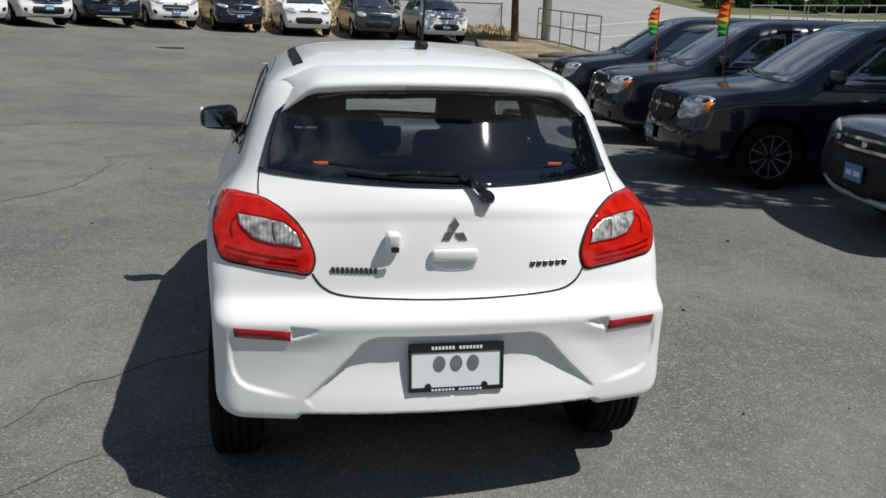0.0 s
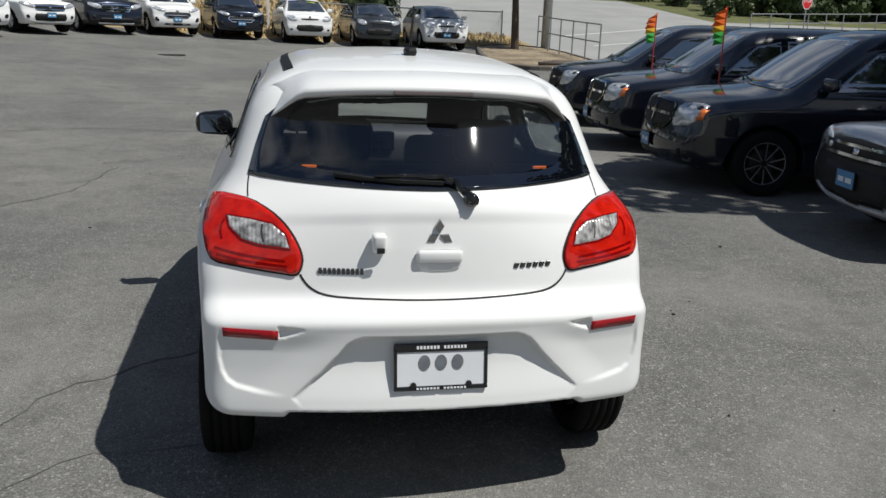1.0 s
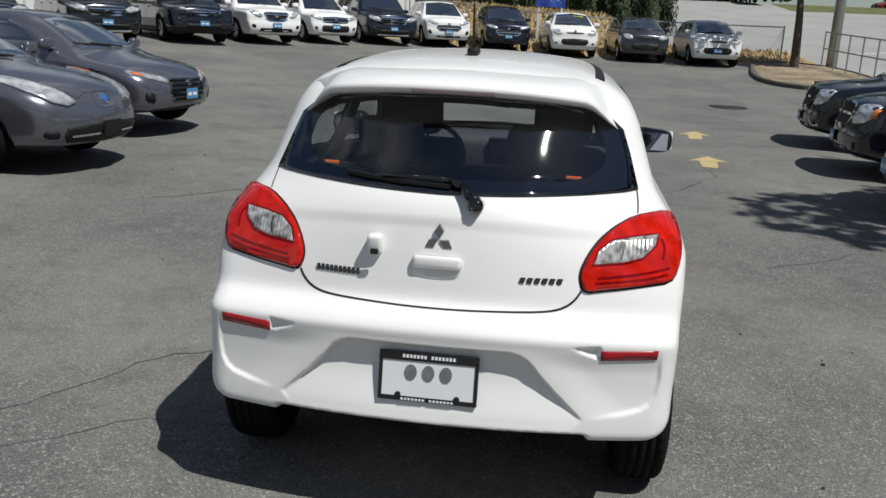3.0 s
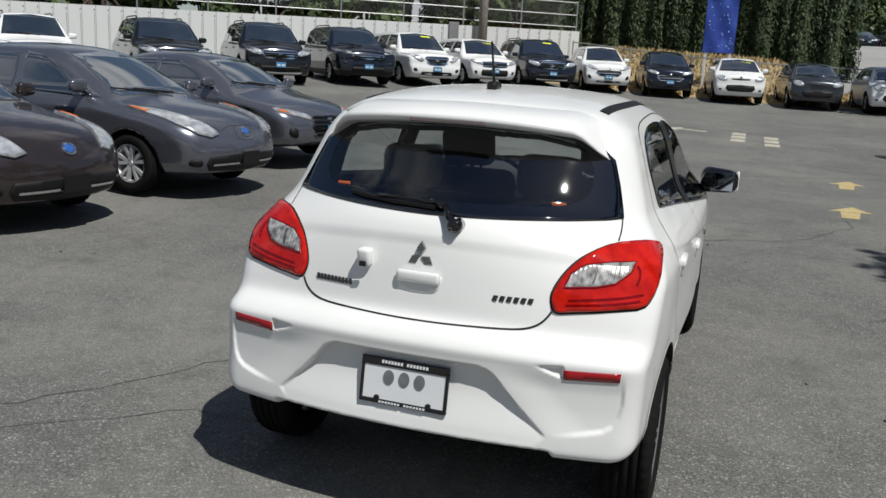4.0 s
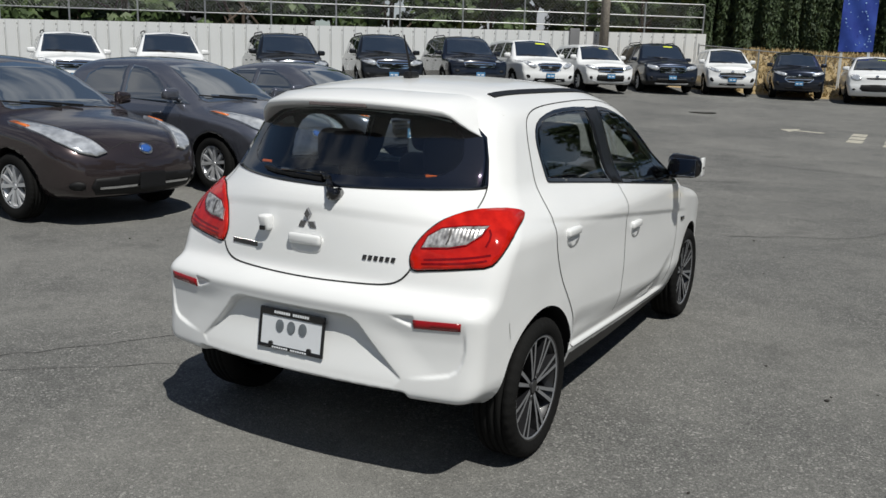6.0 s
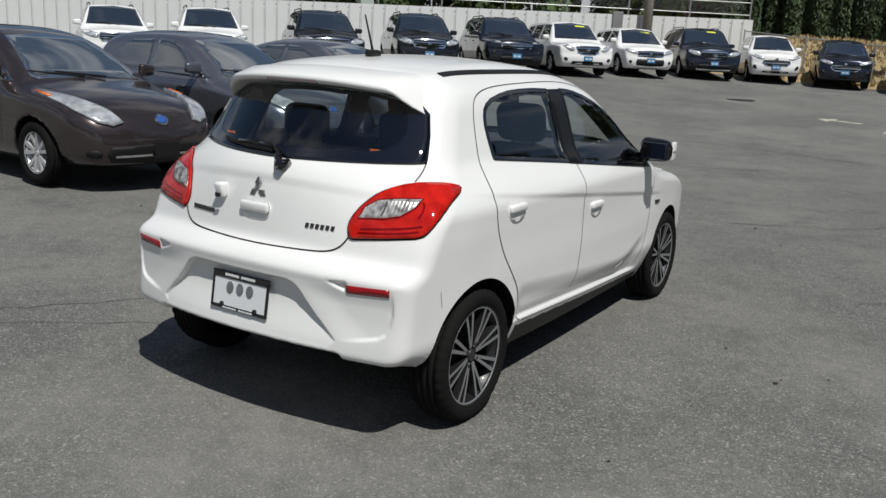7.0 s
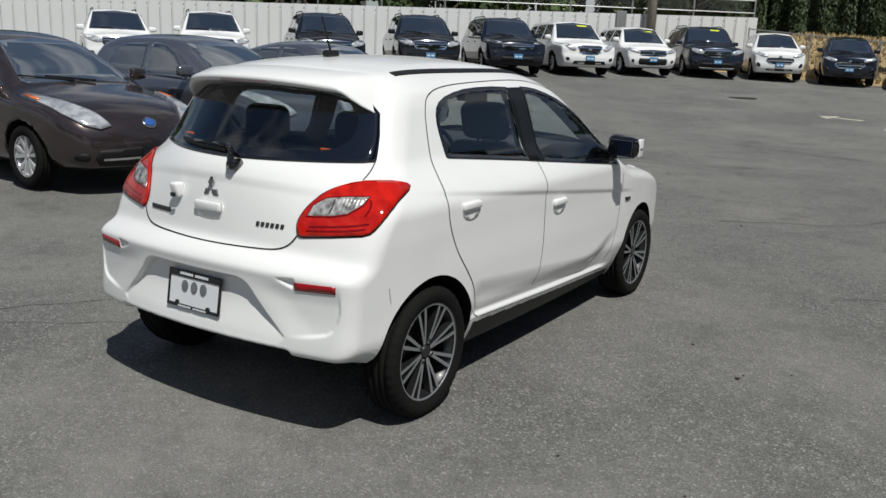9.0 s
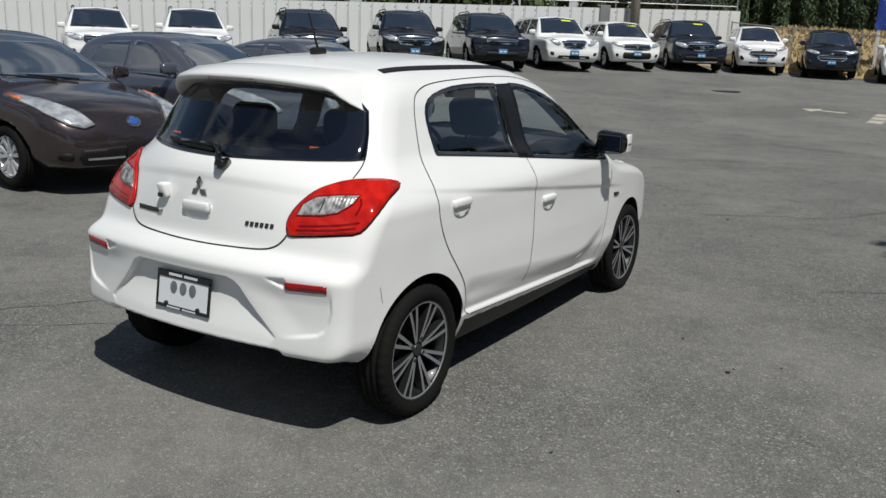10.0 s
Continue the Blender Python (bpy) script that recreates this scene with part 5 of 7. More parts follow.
YELLOW_LINE = material("worn_yellow_paint", (0.60, 0.46, 0.20), 0.8, grain=0.6, scale=26, big=0.4, bigscale=5, tint=(0.22, 0.19, 0.13))
for x, y in ((2.36, 8.75), (2.60, 11.75)):
    shape = [(-0.10, -0.55), (-0.12, 0.02), (-0.27, -0.02), (0.02, 0.5), (0.27, 0.0), (0.12, 0.02), (0.10, -0.55)]
    flat_mark("painted_arrow", [(x + a + 0.1 * b, y + b) for a, b in shape], YELLOW_LINE, "worn yellow arrow painted on the asphalt")
arrow(-0.42, 19.15, 170, 0.58)
for x, y in ((0.85, 18.45), (1.59, 18.03)):
    for dy in (-0.75, 0.0, 0.75):
        flat_mark("painted_mark", [(x - 0.17, y + dy - 0.27), (x + 0.15, y + dy - 0.30), (x + 0.17, y + dy + 0.27), (x - 0.15, y + dy + 0.28)], LINE_PAINT, "worn cream block letter painted on the asphalt")


def manhole(x, y, r):
    bm = bmesh.new()
    z = float(ground_z(x, y))
    bmesh.ops.create_cone(bm, cap_ends=True, segments=28, radius1=r, radius2=r * 0.98, depth=0.02, matrix=Matrix.Translation((x, y, z + 0.003)))
    ob = part("manhole_cover", bm, material("cast_iron_cover", (0.05, 0.047, 0.042), 0.6, metal=0.5, grain=0.6, scale=60))
    tagged(ob, "round dark cast iron manhole cover in the asphalt", "manhole cover")


manhole(-3.43, 22.0, 0.40)
manhole(4.03, 16.87, 0.42)

# ---- parked cars ----
PAINTS = dict(
    brown=paint("dark_bronze", (0.062, 0.047, 0.048), 0.6, 0.24, 0.35), grey=paint("gun_grey", (0.165, 0.172, 0.208), 0.65, 0.24, 0.3), black=paint("black", (0.007, 0.009, 0.016), 0.0, 0.2),
    navy=paint("navy", (0.016, 0.021, 0.036), 0.6, 0.3, 0.3), silver=paint("silver_grey", (0.17, 0.178, 0.195), 0.8, 0.3, 0.3), slate=paint("slate", (0.055, 0.062, 0.072), 0.6, 0.3, 0.3), charcoal=paint("charcoal", (0.018, 0.019, 0.022), 0.6, 0.3, 0.3), red=paint("red", (0.25, 0.02, 0.02)))

EV = dict(side=[(-0.55, 0.24), (-0.72, 0.36), (-0.76, 0.55), (-0.74, 0.85), (-0.68, 1.05), (-0.42, 1.40), (-0.25, 1.49), (0.40, 1.545), (0.95, 1.545), (1.35, 1.50), (1.70, 1.38), (2.36, 1.06), (2.55, 1.00), (3.05, 0.925), (3.36, 0.84), (3.55, 0.73), (3.64, 0.58), (3.66, 0.44), (3.62, 0.32), (3.52, 0.22), (2.6, 0.18), (0.3, 0.18)],
            width=[(0.18, 0.76), (0.34, 0.84), (0.60, 0.885), (0.85, 0.88), (0.98, 0.84), (1.08, 0.76), (1.35, 0.64), (1.48, 0.54), (1.55, 0.40)], plan=[(-0.8, 0.90), (0, 0.98), (1.2, 1.0), (2.6, 0.995), (3.2, 0.93), (3.66, 0.78)],
            wb=2.70, length=4.42, height=1.545, w=0.885, hood=0.97, nose=0.70, belt=1.0, base=2.42, y0=-0.76, y1=3.66, wheel="ev", ground=0.18, screen_mat=SKY_SCREEN,
            screen=[(0.0, 1.045), (0.58, 1.01), (0.62, 1.03), (0.46, 1.42), (0.0, 1.46)],
            windows=[[(0.02, 1.08), (0.92, 1.03), (0.86, 1.42), (0.35, 1.40), (0.1, 1.30)], [(1.0, 1.02), (1.98, 0.985), (1.55, 1.28), (1.25, 1.40), (0.95, 1.43)], [(2.02, 0.99), (2.26, 0.985), (1.75, 1.20)]],
            rear_glass=[(0.0, 1.12), (0.48, 1.12), (0.44, 1.36), (0.0, 1.40)])


def face_ev(car, body, s):
    lamp = [(0.40, 0.665), (0.50, 0.635), (0.63, 0.670), (0.735, 0.765), (0.772, 0.850), (0.778, 0.905), (0.72, 0.918), (0.60, 0.872), (0.47, 0.775)]
    symmetric(body, "headlamp", lamp, HEAD_LENS, car, lift=0.022, step=0.03)
    symmetric(body, "turn_lamp", [(0.738, 0.872), (0.742, 0.906), (0.775, 0.901), (0.770, 0.862)], AMBER_LENS, car, lift=0.03, step=0.02)
    low = [(0.0, 0.275), (0.52, 0.29), (0.57, 0.36), (0.54, 0.44), (0.0, 0.47)]
    patch(body, "lower_intake", low + mirrored(low)[1:-1], "y", 1, GRILLE, car, lift=0.012, step=0.03)
    strip(body, "chrome_bar", [(0.10, 0.365), (0.50, 0.355)], "y", 1, CHROME, car, width=0.024, lift=0.020)
    strip(body, "chrome_bar", [(-0.50, 0.355), (-0.10, 0.365)], "y", 1, CHROME, car, width=0.024, lift=0.020)
    symmetric(body, "fog_recess", [(0.61, 0.33), (0.70, 0.34), (0.72, 0.39), (0.68, 0.42), (0.61, 0.40)], GRILLE, car, lift=0.012, step=0.03, rounds=1)
    b = patch(body, "badge", [(0.075 * math.cos(a), 0.685 + 0.05 * math.sin(a)) for a in np.linspace(0, 2 * math.pi, 16, endpoint=False)], "y", 1, CHROME, car, lift=0.012, step=0.02)
    patch(body, "badge_field", [(0.055 * math.cos(a), 0.685 + 0.033 * math.sin(a)) for a in np.linspace(0, 2 * math.pi, 16, endpoint=False)], "y", 1, material("blue_badge", (0.03, 0.10, 0.35), 0.2, coat=1.0), b, lift=0.015, step=0.02, label="blue badge field")
    flap = [(-0.15, 0.60), (0.15, 0.60), (0.16, 0.69), (0.12, 0.75), (-0.12, 0.75), (-0.16, 0.69)]
    strip(body, "charge_flap_gap", flap, "y", 1, GAP, car, rounds=1, closed=True, width=0.005)
    bn = [(0.35, 0.70), (0.44, 0.80), (0.56, 0.90), (0.66, 0.965)]
    strip(body, "bonnet_gap", mirrored(bn) + [(-0.2, 0.75), (0.2, 0.75)] + bn, "y", 1, GAP, car, width=0.006)
    for sd in (1, -1):
        for line in ([(0.95, 1.45), (1.0, 1.0), (0.98, 0.6), (0.95, 0.3)], [(2.05, 0.30), (2.16, 0.6), (2.2, 0.97)]):
            strip(body, "door_gap", line, "x", sd, GAP, car, rounds=1)


ev_body = make_body(EV, 0.25, 0.42, 0.12, 0.14)


def hub_pose(hx, hy, wb, track, heading, right=True):
    """Where a car stands whose front wheel on one side is at (hx, hy)."""
    a = radians(heading)
    f, r = Vector((math.cos(a), math.sin(a), 0)), Vector((math.sin(a), -math.cos(a), 0))
    o = Vector((hx, hy, 0)) - f * wb - r * (track / 2 if right else -track / 2)
    return Matrix.Translation((o.x, o.y, float(ground_z(o.x + f.x * wb / 2, o.y + f.y * wb / 2)))) @ Matrix.Rotation(a - math.pi / 2, 4, "Z")


parked_car("hatchback_car", "dark bronze electric hatchback parked on the asphalt beside a grey one", "car", hub_pose(-5.40, 1.94, 2.70, 1.72, -4), EV, PAINTS["brown"], 0.024, face_ev, body=ev_body, group="parked cars", plate_z=0.40, plate_mat=BLACK_TRIM)
parked_car("hatchback_car", "metallic grey electric hatchback parked on the asphalt", "car", hub_pose(-5.20, 4.36, 2.70, 1.72, -5), EV, PAINTS["grey"], 0.024, face_ev, body=ev_body, group="parked cars", plate_z=0.40, plate_mat=BLACK_TRIM)

SEDAN = dict(side=[(-0.6, 0.24), (-0.85, 0.36), (-0.90, 0.6), (-0.88, 0.92), (-0.72, 1.08), (-0.1, 1.30), (0.5, 1.43), (1.1, 1.455), (1.5, 1.42), (1.85, 1.30), (2.45, 1.00), (2.65, 0.94), (3.2, 0.84), (3.45, 0.72), (3.54, 0.58), (3.56, 0.42), (3.48, 0.24), (2.6, 0.18), (0.3, 0.18)],
             width=[(0.18, 0.78), (0.34, 0.86), (0.6, 0.905), (0.82, 0.90), (0.95, 0.86), (1.05, 0.77), (1.28, 0.64), (1.40, 0.52), (1.46, 0.40)], plan=[(-0.9, 0.88), (0, 0.98), (1.2, 1.0), (2.7, 0.995), (3.2, 0.94), (3.56, 0.82)],
             wb=2.70, length=4.46, height=1.455, w=0.905, hood=0.94, nose=0.72, belt=0.94, base=2.48, y0=-0.9, y1=3.56, wheel="suv", ground=0.18, screen_mat=SKY_SCREEN,
             windows=[[(0.0, 1.04), (0.95, 0.98), (0.92, 1.33), (0.45, 1.31)], [(1.02, 0.975), (2.05, 0.95), (1.65, 1.20), (1.3, 1.32), (1.0, 1.335)]], screen=[(0.0, 1.005), (0.60, 0.975), (0.46, 1.32), (0.0, 1.37)], rear_glass=[(0.0, 1.13), (0.45, 1.12), (0.42, 1.25), (0.0, 1.28)])
face_sedan = face_generic([(0.40, 0.62), (0.52, 0.65), (0.76, 0.70), (0.78, 0.75), (0.60, 0.72), (0.42, 0.68)], [(0.0, 0.36), (0.26, 0.38), (0.40, 0.50), (0.36, 0.64), (0.0, 0.67)], [(0.0, 0.24), (0.42, 0.25), (0.40, 0.31), (0.0, 0.31)], [(0.62, 0.36), (0.74, 0.40), (0.74, 0.52), (0.64, 0.50)], 6, amber=[(0.68, 0.695), (0.77, 0.715), (0.78, 0.745), (0.70, 0.73)], badge=(0, 0.62, 0.07))
parked_car("sedan_car", "metallic grey low sedan parked on the asphalt beside the hatchbacks", "car", hub_pose(-5.45, 7.0, 2.70, 1.72, -7), SEDAN, PAINTS["grey"], 0.026, face_sedan, body=make_body(SEDAN, 0.25, 0.32, 0.12, 0.13), group="parked cars", plate_z=0.47)

VAN = dict(side=[(-0.7, 0.26), (-0.98, 0.36), (-1.02, 0.6), (-1.0, 0.95), (-0.92, 1.15), (-0.70, 1.62), (-0.55, 1.70), (0.3, 1.745), (1.6, 1.74), (1.95, 1.70), (2.2, 1.58), (2.85, 1.16), (3.05, 1.10), (3.55, 1.045), (3.86, 0.975), (3.96, 0.91), (4.00, 0.70), (4.05, 0.55), (4.06, 0.40), (3.98, 0.24), (2.8, 0.19), (0.3, 0.19)],
           width=[(0.19, 0.86), (0.36, 0.95), (0.6, 0.985), (0.9, 0.98), (1.05, 0.94), (1.15, 0.87), (1.5, 0.76), (1.66, 0.66), (1.745, 0.5)], plan=[(-1.0, 0.94), (0, 0.99), (1.2, 1.0), (3.0, 1.0), (3.6, 0.96), (4.06, 0.84)],
           wb=3.08, length=5.1, height=1.745, w=0.985, hood=1.06, nose=0.88, belt=1.06, base=2.90, y0=-1.02, y1=4.06, wheel="black", ground=0.19, screen_mat=SKY_SCREEN, windows=[[(0.75, 1.11), (1.56, 1.09), (1.54, 1.55), (0.75, 1.57)], [(1.64, 1.09), (2.46, 1.08), (1.98, 1.47), (1.64, 1.54)], [(-0.72, 1.17), (0.68, 1.12), (0.68, 1.57), (-0.45, 1.54)]], screen=[(0.0, 1.12), (0.70, 1.08), (0.74, 1.10), (0.58, 1.60), (0.0, 1.65)])
VAN_LAMP = [(0.52, 0.72), (0.60, 0.70), (0.82, 0.735), (0.86, 0.87), (0.74, 0.895), (0.55, 0.875)]
VAN_GRILLE = [(0.0, 0.62), (0.38, 0.64), (0.47, 0.73), (0.47, 0.87), (0.40, 0.91), (0.0, 0.925)]


def face_van_of(bar, edge, fog_trim=None, amber=((0.835, 0.755), (0.885, 0.765), (0.893, 0.865), (0.85, 0.872))):
    base = face_generic(VAN_LAMP, VAN_GRILLE, [(0.0, 0.28), (0.50, 0.29), (0.54, 0.38), (0.0, 0.38)], [(0.68, 0.36), (0.74, 0.36), (0.75, 0.46), (0.69, 0.45)], 0, amber=amber, grille_trim=edge)

    def add(car, body, s):
        base(car, body, s)
        strip(body, "grille_bar", [(-0.43, 0.775), (-0.2, 0.78), (0.2, 0.78), (0.43, 0.775)], "y", 1, bar, car, width=0.034, lift=0.020)
        strip(body, "grille_bar", [(0.0, 0.65), (0.0, 0.90)], "y", 1, bar, car, width=0.034, lift=0.021)
        strip(body, "lip_trim", [(-0.80, 0.300), (-0.60, 0.268), (0.0, 0.262), (0.60, 0.268), (0.80, 0.300)], "y", 1, MATS["silver_wheel_paint"], car, width=0.022, lift=0.010, rounds=1)
        if fog_trim:
            symmetric(body, "fog_trim", [(0.56, 0.46), (0.60, 0.38), (0.70, 0.34), (0.80, 0.37), (0.80, 0.40), (0.70, 0.37), (0.63, 0.40), (0.585, 0.47)], fog_trim, car, lift=0.014, step=0.03)
    return add


face_van = face_van_of(BLACK_GLOSS, BLACK_GLOSS)
face_van_bright = face_van_of(CHROME, CHROME)
face_van_fog = face_van_of(BLACK_GLOSS, BLACK_GLOSS, CHROME, None)
van_body = make_body(VAN, 0.12, 0.26, 0.10, 0.12)


def van_at(hx, hy, heading, label, face, wheel="black"):
    return parked_car("minivan", label, "van", hub_pose(hx, hy, 3.08, 1.71, heading, False), VAN, PAINTS["black"], 0.026, face, body=van_body, group="parked vans", plate_z=0.47)


van_at(4.42, 4.88, 172, "glossy black minivan with black spoked wheels parked on the lot", face_van)
van_at(4.75, 7.75, 172, "black minivan with chrome grille and an orange flag on it", face_van_bright)
van_at(5.05, 10.6, 172, "black minivan with chrome fog lamp trim beside another", face_van_fog)

MID = suv_spec(4.36, 1.63, 1.80, 2.67, 1.00, 0.82, 0.98, 0.94)
mid_lamp = [(0.46, 0.74), (0.56, 0.74), (0.80, 0.80), (0.80, 0.87), (0.62, 0.85), (0.46, 0.80)]
face_mid = face_generic(mid_lamp, [(0.0, 0.62), (0.40, 0.64), (0.50, 0.74), (0.46, 0.82), (0.0, 0.84)], [(0.0, 0.34), (0.46, 0.36), (0.50, 0.46), (0.46, 0.56), (0.0, 0.56)], [(0.62, 0.42), (0.72, 0.43), (0.73, 0.52), (0.64, 0.52)], 2, CHROME, badge=(0, 0.75, 0.05), skid=[(0.0, 0.27), (0.46, 0.28), (0.62, 0.36), (0.56, 0.37), (0.44, 0.33), (0.0, 0.32)])
face_shield = face_generic(mid_lamp, [(0.0, 0.66), (0.44, 0.68), (0.56, 0.80), (0.0, 0.83)], [(0.0, 0.34), (0.46, 0.36), (0.52, 0.50), (0.46, 0.62), (0.0, 0.62)], [(0.62, 0.42), (0.72, 0.43), (0.73, 0.52), (0.64, 0.52)], 2, CHROME, badge=(0, 0.75, 0.06), fascia=[(0.0, 0.30), (0.60, 0.33), (0.74, 0.45), (0.72, 0.66), (0.56, 0.82), (0.0, 0.85)], skid=[(0.0, 0.27), (0.46, 0.28), (0.66, 0.40), (0.58, 0.41), (0.44, 0.33), (0.0, 0.32)])
PAINTS["bright"] = paint("bright_silver", (0.46, 0.48, 0.52), 0.7, 0.26, 0.2)
parked_car("suv_car", "bright silver sport utility car with a black grille", "car", hub_pose(4.78, 2.08, 2.67, 1.54, 172, False), MID, PAINTS["bright"], 0.028, face_shield, group="parked cars")

# ---- the back row ----
SMALL = suv_spec(4.25, 1.67, 1.78, 2.56, 1.04, 0.80, 0.92, 0.98)
BIG = suv_spec(4.75, 1.72, 1.88, 2.78, 1.06, 0.90, 1.0, 0.98)
LARGE = suv_spec(5.0, 1.79, 1.98, 2.86, 1.12, 1.0, 1.05, 1.04)
BOXY = suv_spec(4.14, 1.61, 1.80, 2.57, 1.04, 0.72, 0.75, 0.98, upright=0.12, roof_back=0.06)
face_small = face_generic([(0.44, 0.80), (0.58, 0.80), (0.80, 0.88), (0.80, 0.95), (0.62, 0.90), (0.44, 0.86)], [(0.0, 0.56), (0.34, 0.57), (0.46, 0.66), (0.42, 0.74), (0.0, 0.75)], [(0.0, 0.31), (0.46, 0.33), (0.42, 0.39), (0.0, 0.39)], [(0.60, 0.44), (0.74, 0.46), (0.76, 0.58), (0.68, 0.60)], 1, CHROME, badge=(0, 0.80, 0.055), grille_trim=CHROME)
face_boxy = face_generic([(0.48, 0.80), (0.60, 0.78), (0.76, 0.82), (0.78, 0.93), (0.66, 0.95), (0.50, 0.88)], [(0.0, 0.80), (0.30, 0.81), (0.32, 0.85), (0.0, 0.86)], [(0.0, 0.40), (0.40, 0.41), (0.50, 0.50), (0.46, 0.62), (0.0, 0.64)], [(0.62, 0.44), (0.72, 0.44), (0.72, 0.50), (0.62, 0.50)], 0, badge=(0, 0.90, 0.045))
face_big = face_generic([(0.50, 0.80), (0.62, 0.79), (0.86, 0.86), (0.84, 0.94), (0.68, 0.92), (0.52, 0.88)], [(0.0, 0.68), (0.40, 0.70), (0.48, 0.80), (0.44, 0.90), (0.0, 0.92)], [(0.0, 0.34), (0.55, 0.36), (0.55, 0.48), (0.0, 0.48)], [(0.66, 0.44), (0.78, 0.46), (0.78, 0.56), (0.68, 0.55)], 4, CHROME, badge=(0, 0.80, 0.06), grille_trim=CHROME, skid=[(0.0, 0.27), (0.55, 0.28), (0.60, 0.33), (0.0, 0.32)])
face_slots = face_generic([(0.52, 0.90), (0.66, 0.90), (0.86, 0.94), (0.84, 0.98), (0.66, 0.95), (0.52, 0.93)], [(0.0, 0.74), (0.44, 0.75), (0.48, 0.86), (0.0, 0.88)], [(0.0, 0.36), (0.50, 0.38), (0.50, 0.50), (0.0, 0.50)], [(0.62, 0.58), (0.76, 0.58), (0.76, 0.66), (0.62, 0.66)], 1, CHROME, grille_trim=CHROME)
face_v = face_generic([(0.46, 0.80), (0.58, 0.76), (0.84, 0.92), (0.84, 0.98), (0.66, 0.93), (0.50, 0.87)], [(0.0, 0.64), (0.26, 0.66), (0.40, 0.86), (0.34, 0.90), (0.0, 0.90)], [(0.0, 0.32), (0.55, 0.34), (0.50, 0.44), (0.0, 0.44)], [(0.64, 0.44), (0.76, 0.45), (0.78, 0.55), (0.66, 0.54)], 2, CHROME, badge=(0, 0.80, 0.07), grille_trim=CHROME)

BACK = [
    ("boxy_car", "white boxy compact car in the back row by the fence", BOXY, WHITE, face_boxy, 5.64, 28.60, 184, dict()),
    ("boxy_car", "slate grey boxy compact car in the back row by the fence", BOXY, PAINTS["slate"], face_boxy, 3.17, 28.86, 186.7, dict(plate_z=-1)),
    ("boxy_car", "white boxy compact car with a yellow price card in its windscreen", BOXY, WHITE, face_boxy, 0.66, 28.99, 188.2, dict(yellow=True, plate_z=-1)),
    ("suv_car", "navy small sport utility car in the back row", SMALL, PAINTS["navy"], face_small, -1.76, 29.15, 193.4, dict()),
    ("suv_car", "white small sport utility car in the back row", SMALL, WHITE, face_small, -3.91, 28.66, 201.9, dict()),
    ("suv_car", "dark slate large sport utility car with a yellow price card", LARGE, PAINTS["navy"], face_big, -5.68, 27.33, 210.9, dict(yellow=True, rails=True, cladding=BLACK_TRIM)),
    ("suv_car", "white compact sport utility car with a yellow price card", MID, WHITE, face_mid, -7.20, 25.15, 220.5, dict(yellow=True)),
    ("suv_car", "white sport utility car with a v-shaped chrome grille", BIG, WHITE, face_v, -8.35, 22.58, 224, dict(yellow=True)),
    ("suv_car", "black sport utility car with a slotted chrome grille", BIG, PAINTS["black"], face_slots, -9.58, 20.09, 222.8, dict(rails=True, cladding=BLACK_TRIM)),
    ("suv_car", "charcoal sport utility car with a mesh grille in the back row", BIG, PAINTS["charcoal"], face_big, -11.05, 17.59, 223.1, dict(rails=True)),
    ("suv_car", "dark grey sport utility car with roof rails by the white wall", BIG, PAINTS["charcoal"], face_big, -12.45, 15.05, 229, dict(rails=True)),
    ("suv_car", "white sport utility car with black roof rails by the white wall", BIG, WHITE, face_big, -15.2, 13.45, 232, dict(rails=True)),
    ("suv_car", "white sport utility car with roof rails near the wall", BIG, WHITE, face_big, -17.2, 11.95, 237, dict(rails=True)),
]
bodies = {}
for name, label, spec, mat, face, x, y, yaw, kw in BACK:
    a = radians(yaw)
    fwd = Vector((-math.sin(a), math.cos(a), 0))
    o = Vector((x, y, 0)) - fwd * spec["y1"]
    m = Matrix.Translation((o.x, o.y, float(ground_z(x - fwd.x * 1.2, y - fwd.y * 1.2)))) @ Matrix.Rotation(a, 4, "Z")
    if id(spec) not in bodies:
        bodies[id(spec)] = make_body(spec)
    parked_car(name, label, "car", m, spec, mat, 0.045, face, group="back row of parked cars", body=bodies[id(spec)], **kw)

# ---- white ribbed wall ----
WALL_WHITE = material("white_ribbed_steel", (0.70, 0.71, 0.71), 0.55, grain=0.15, scale=20, big=0.2, bigscale=0.9, tint=(0.50, 0.49, 0.46))
wall_end, wall_dir = Vector((-6.3, 34.8, 0)), Vector((-0.812, -0.584, 0)).normalized()
wall_in = Vector((0.584, -0.812, 0)).normalized()


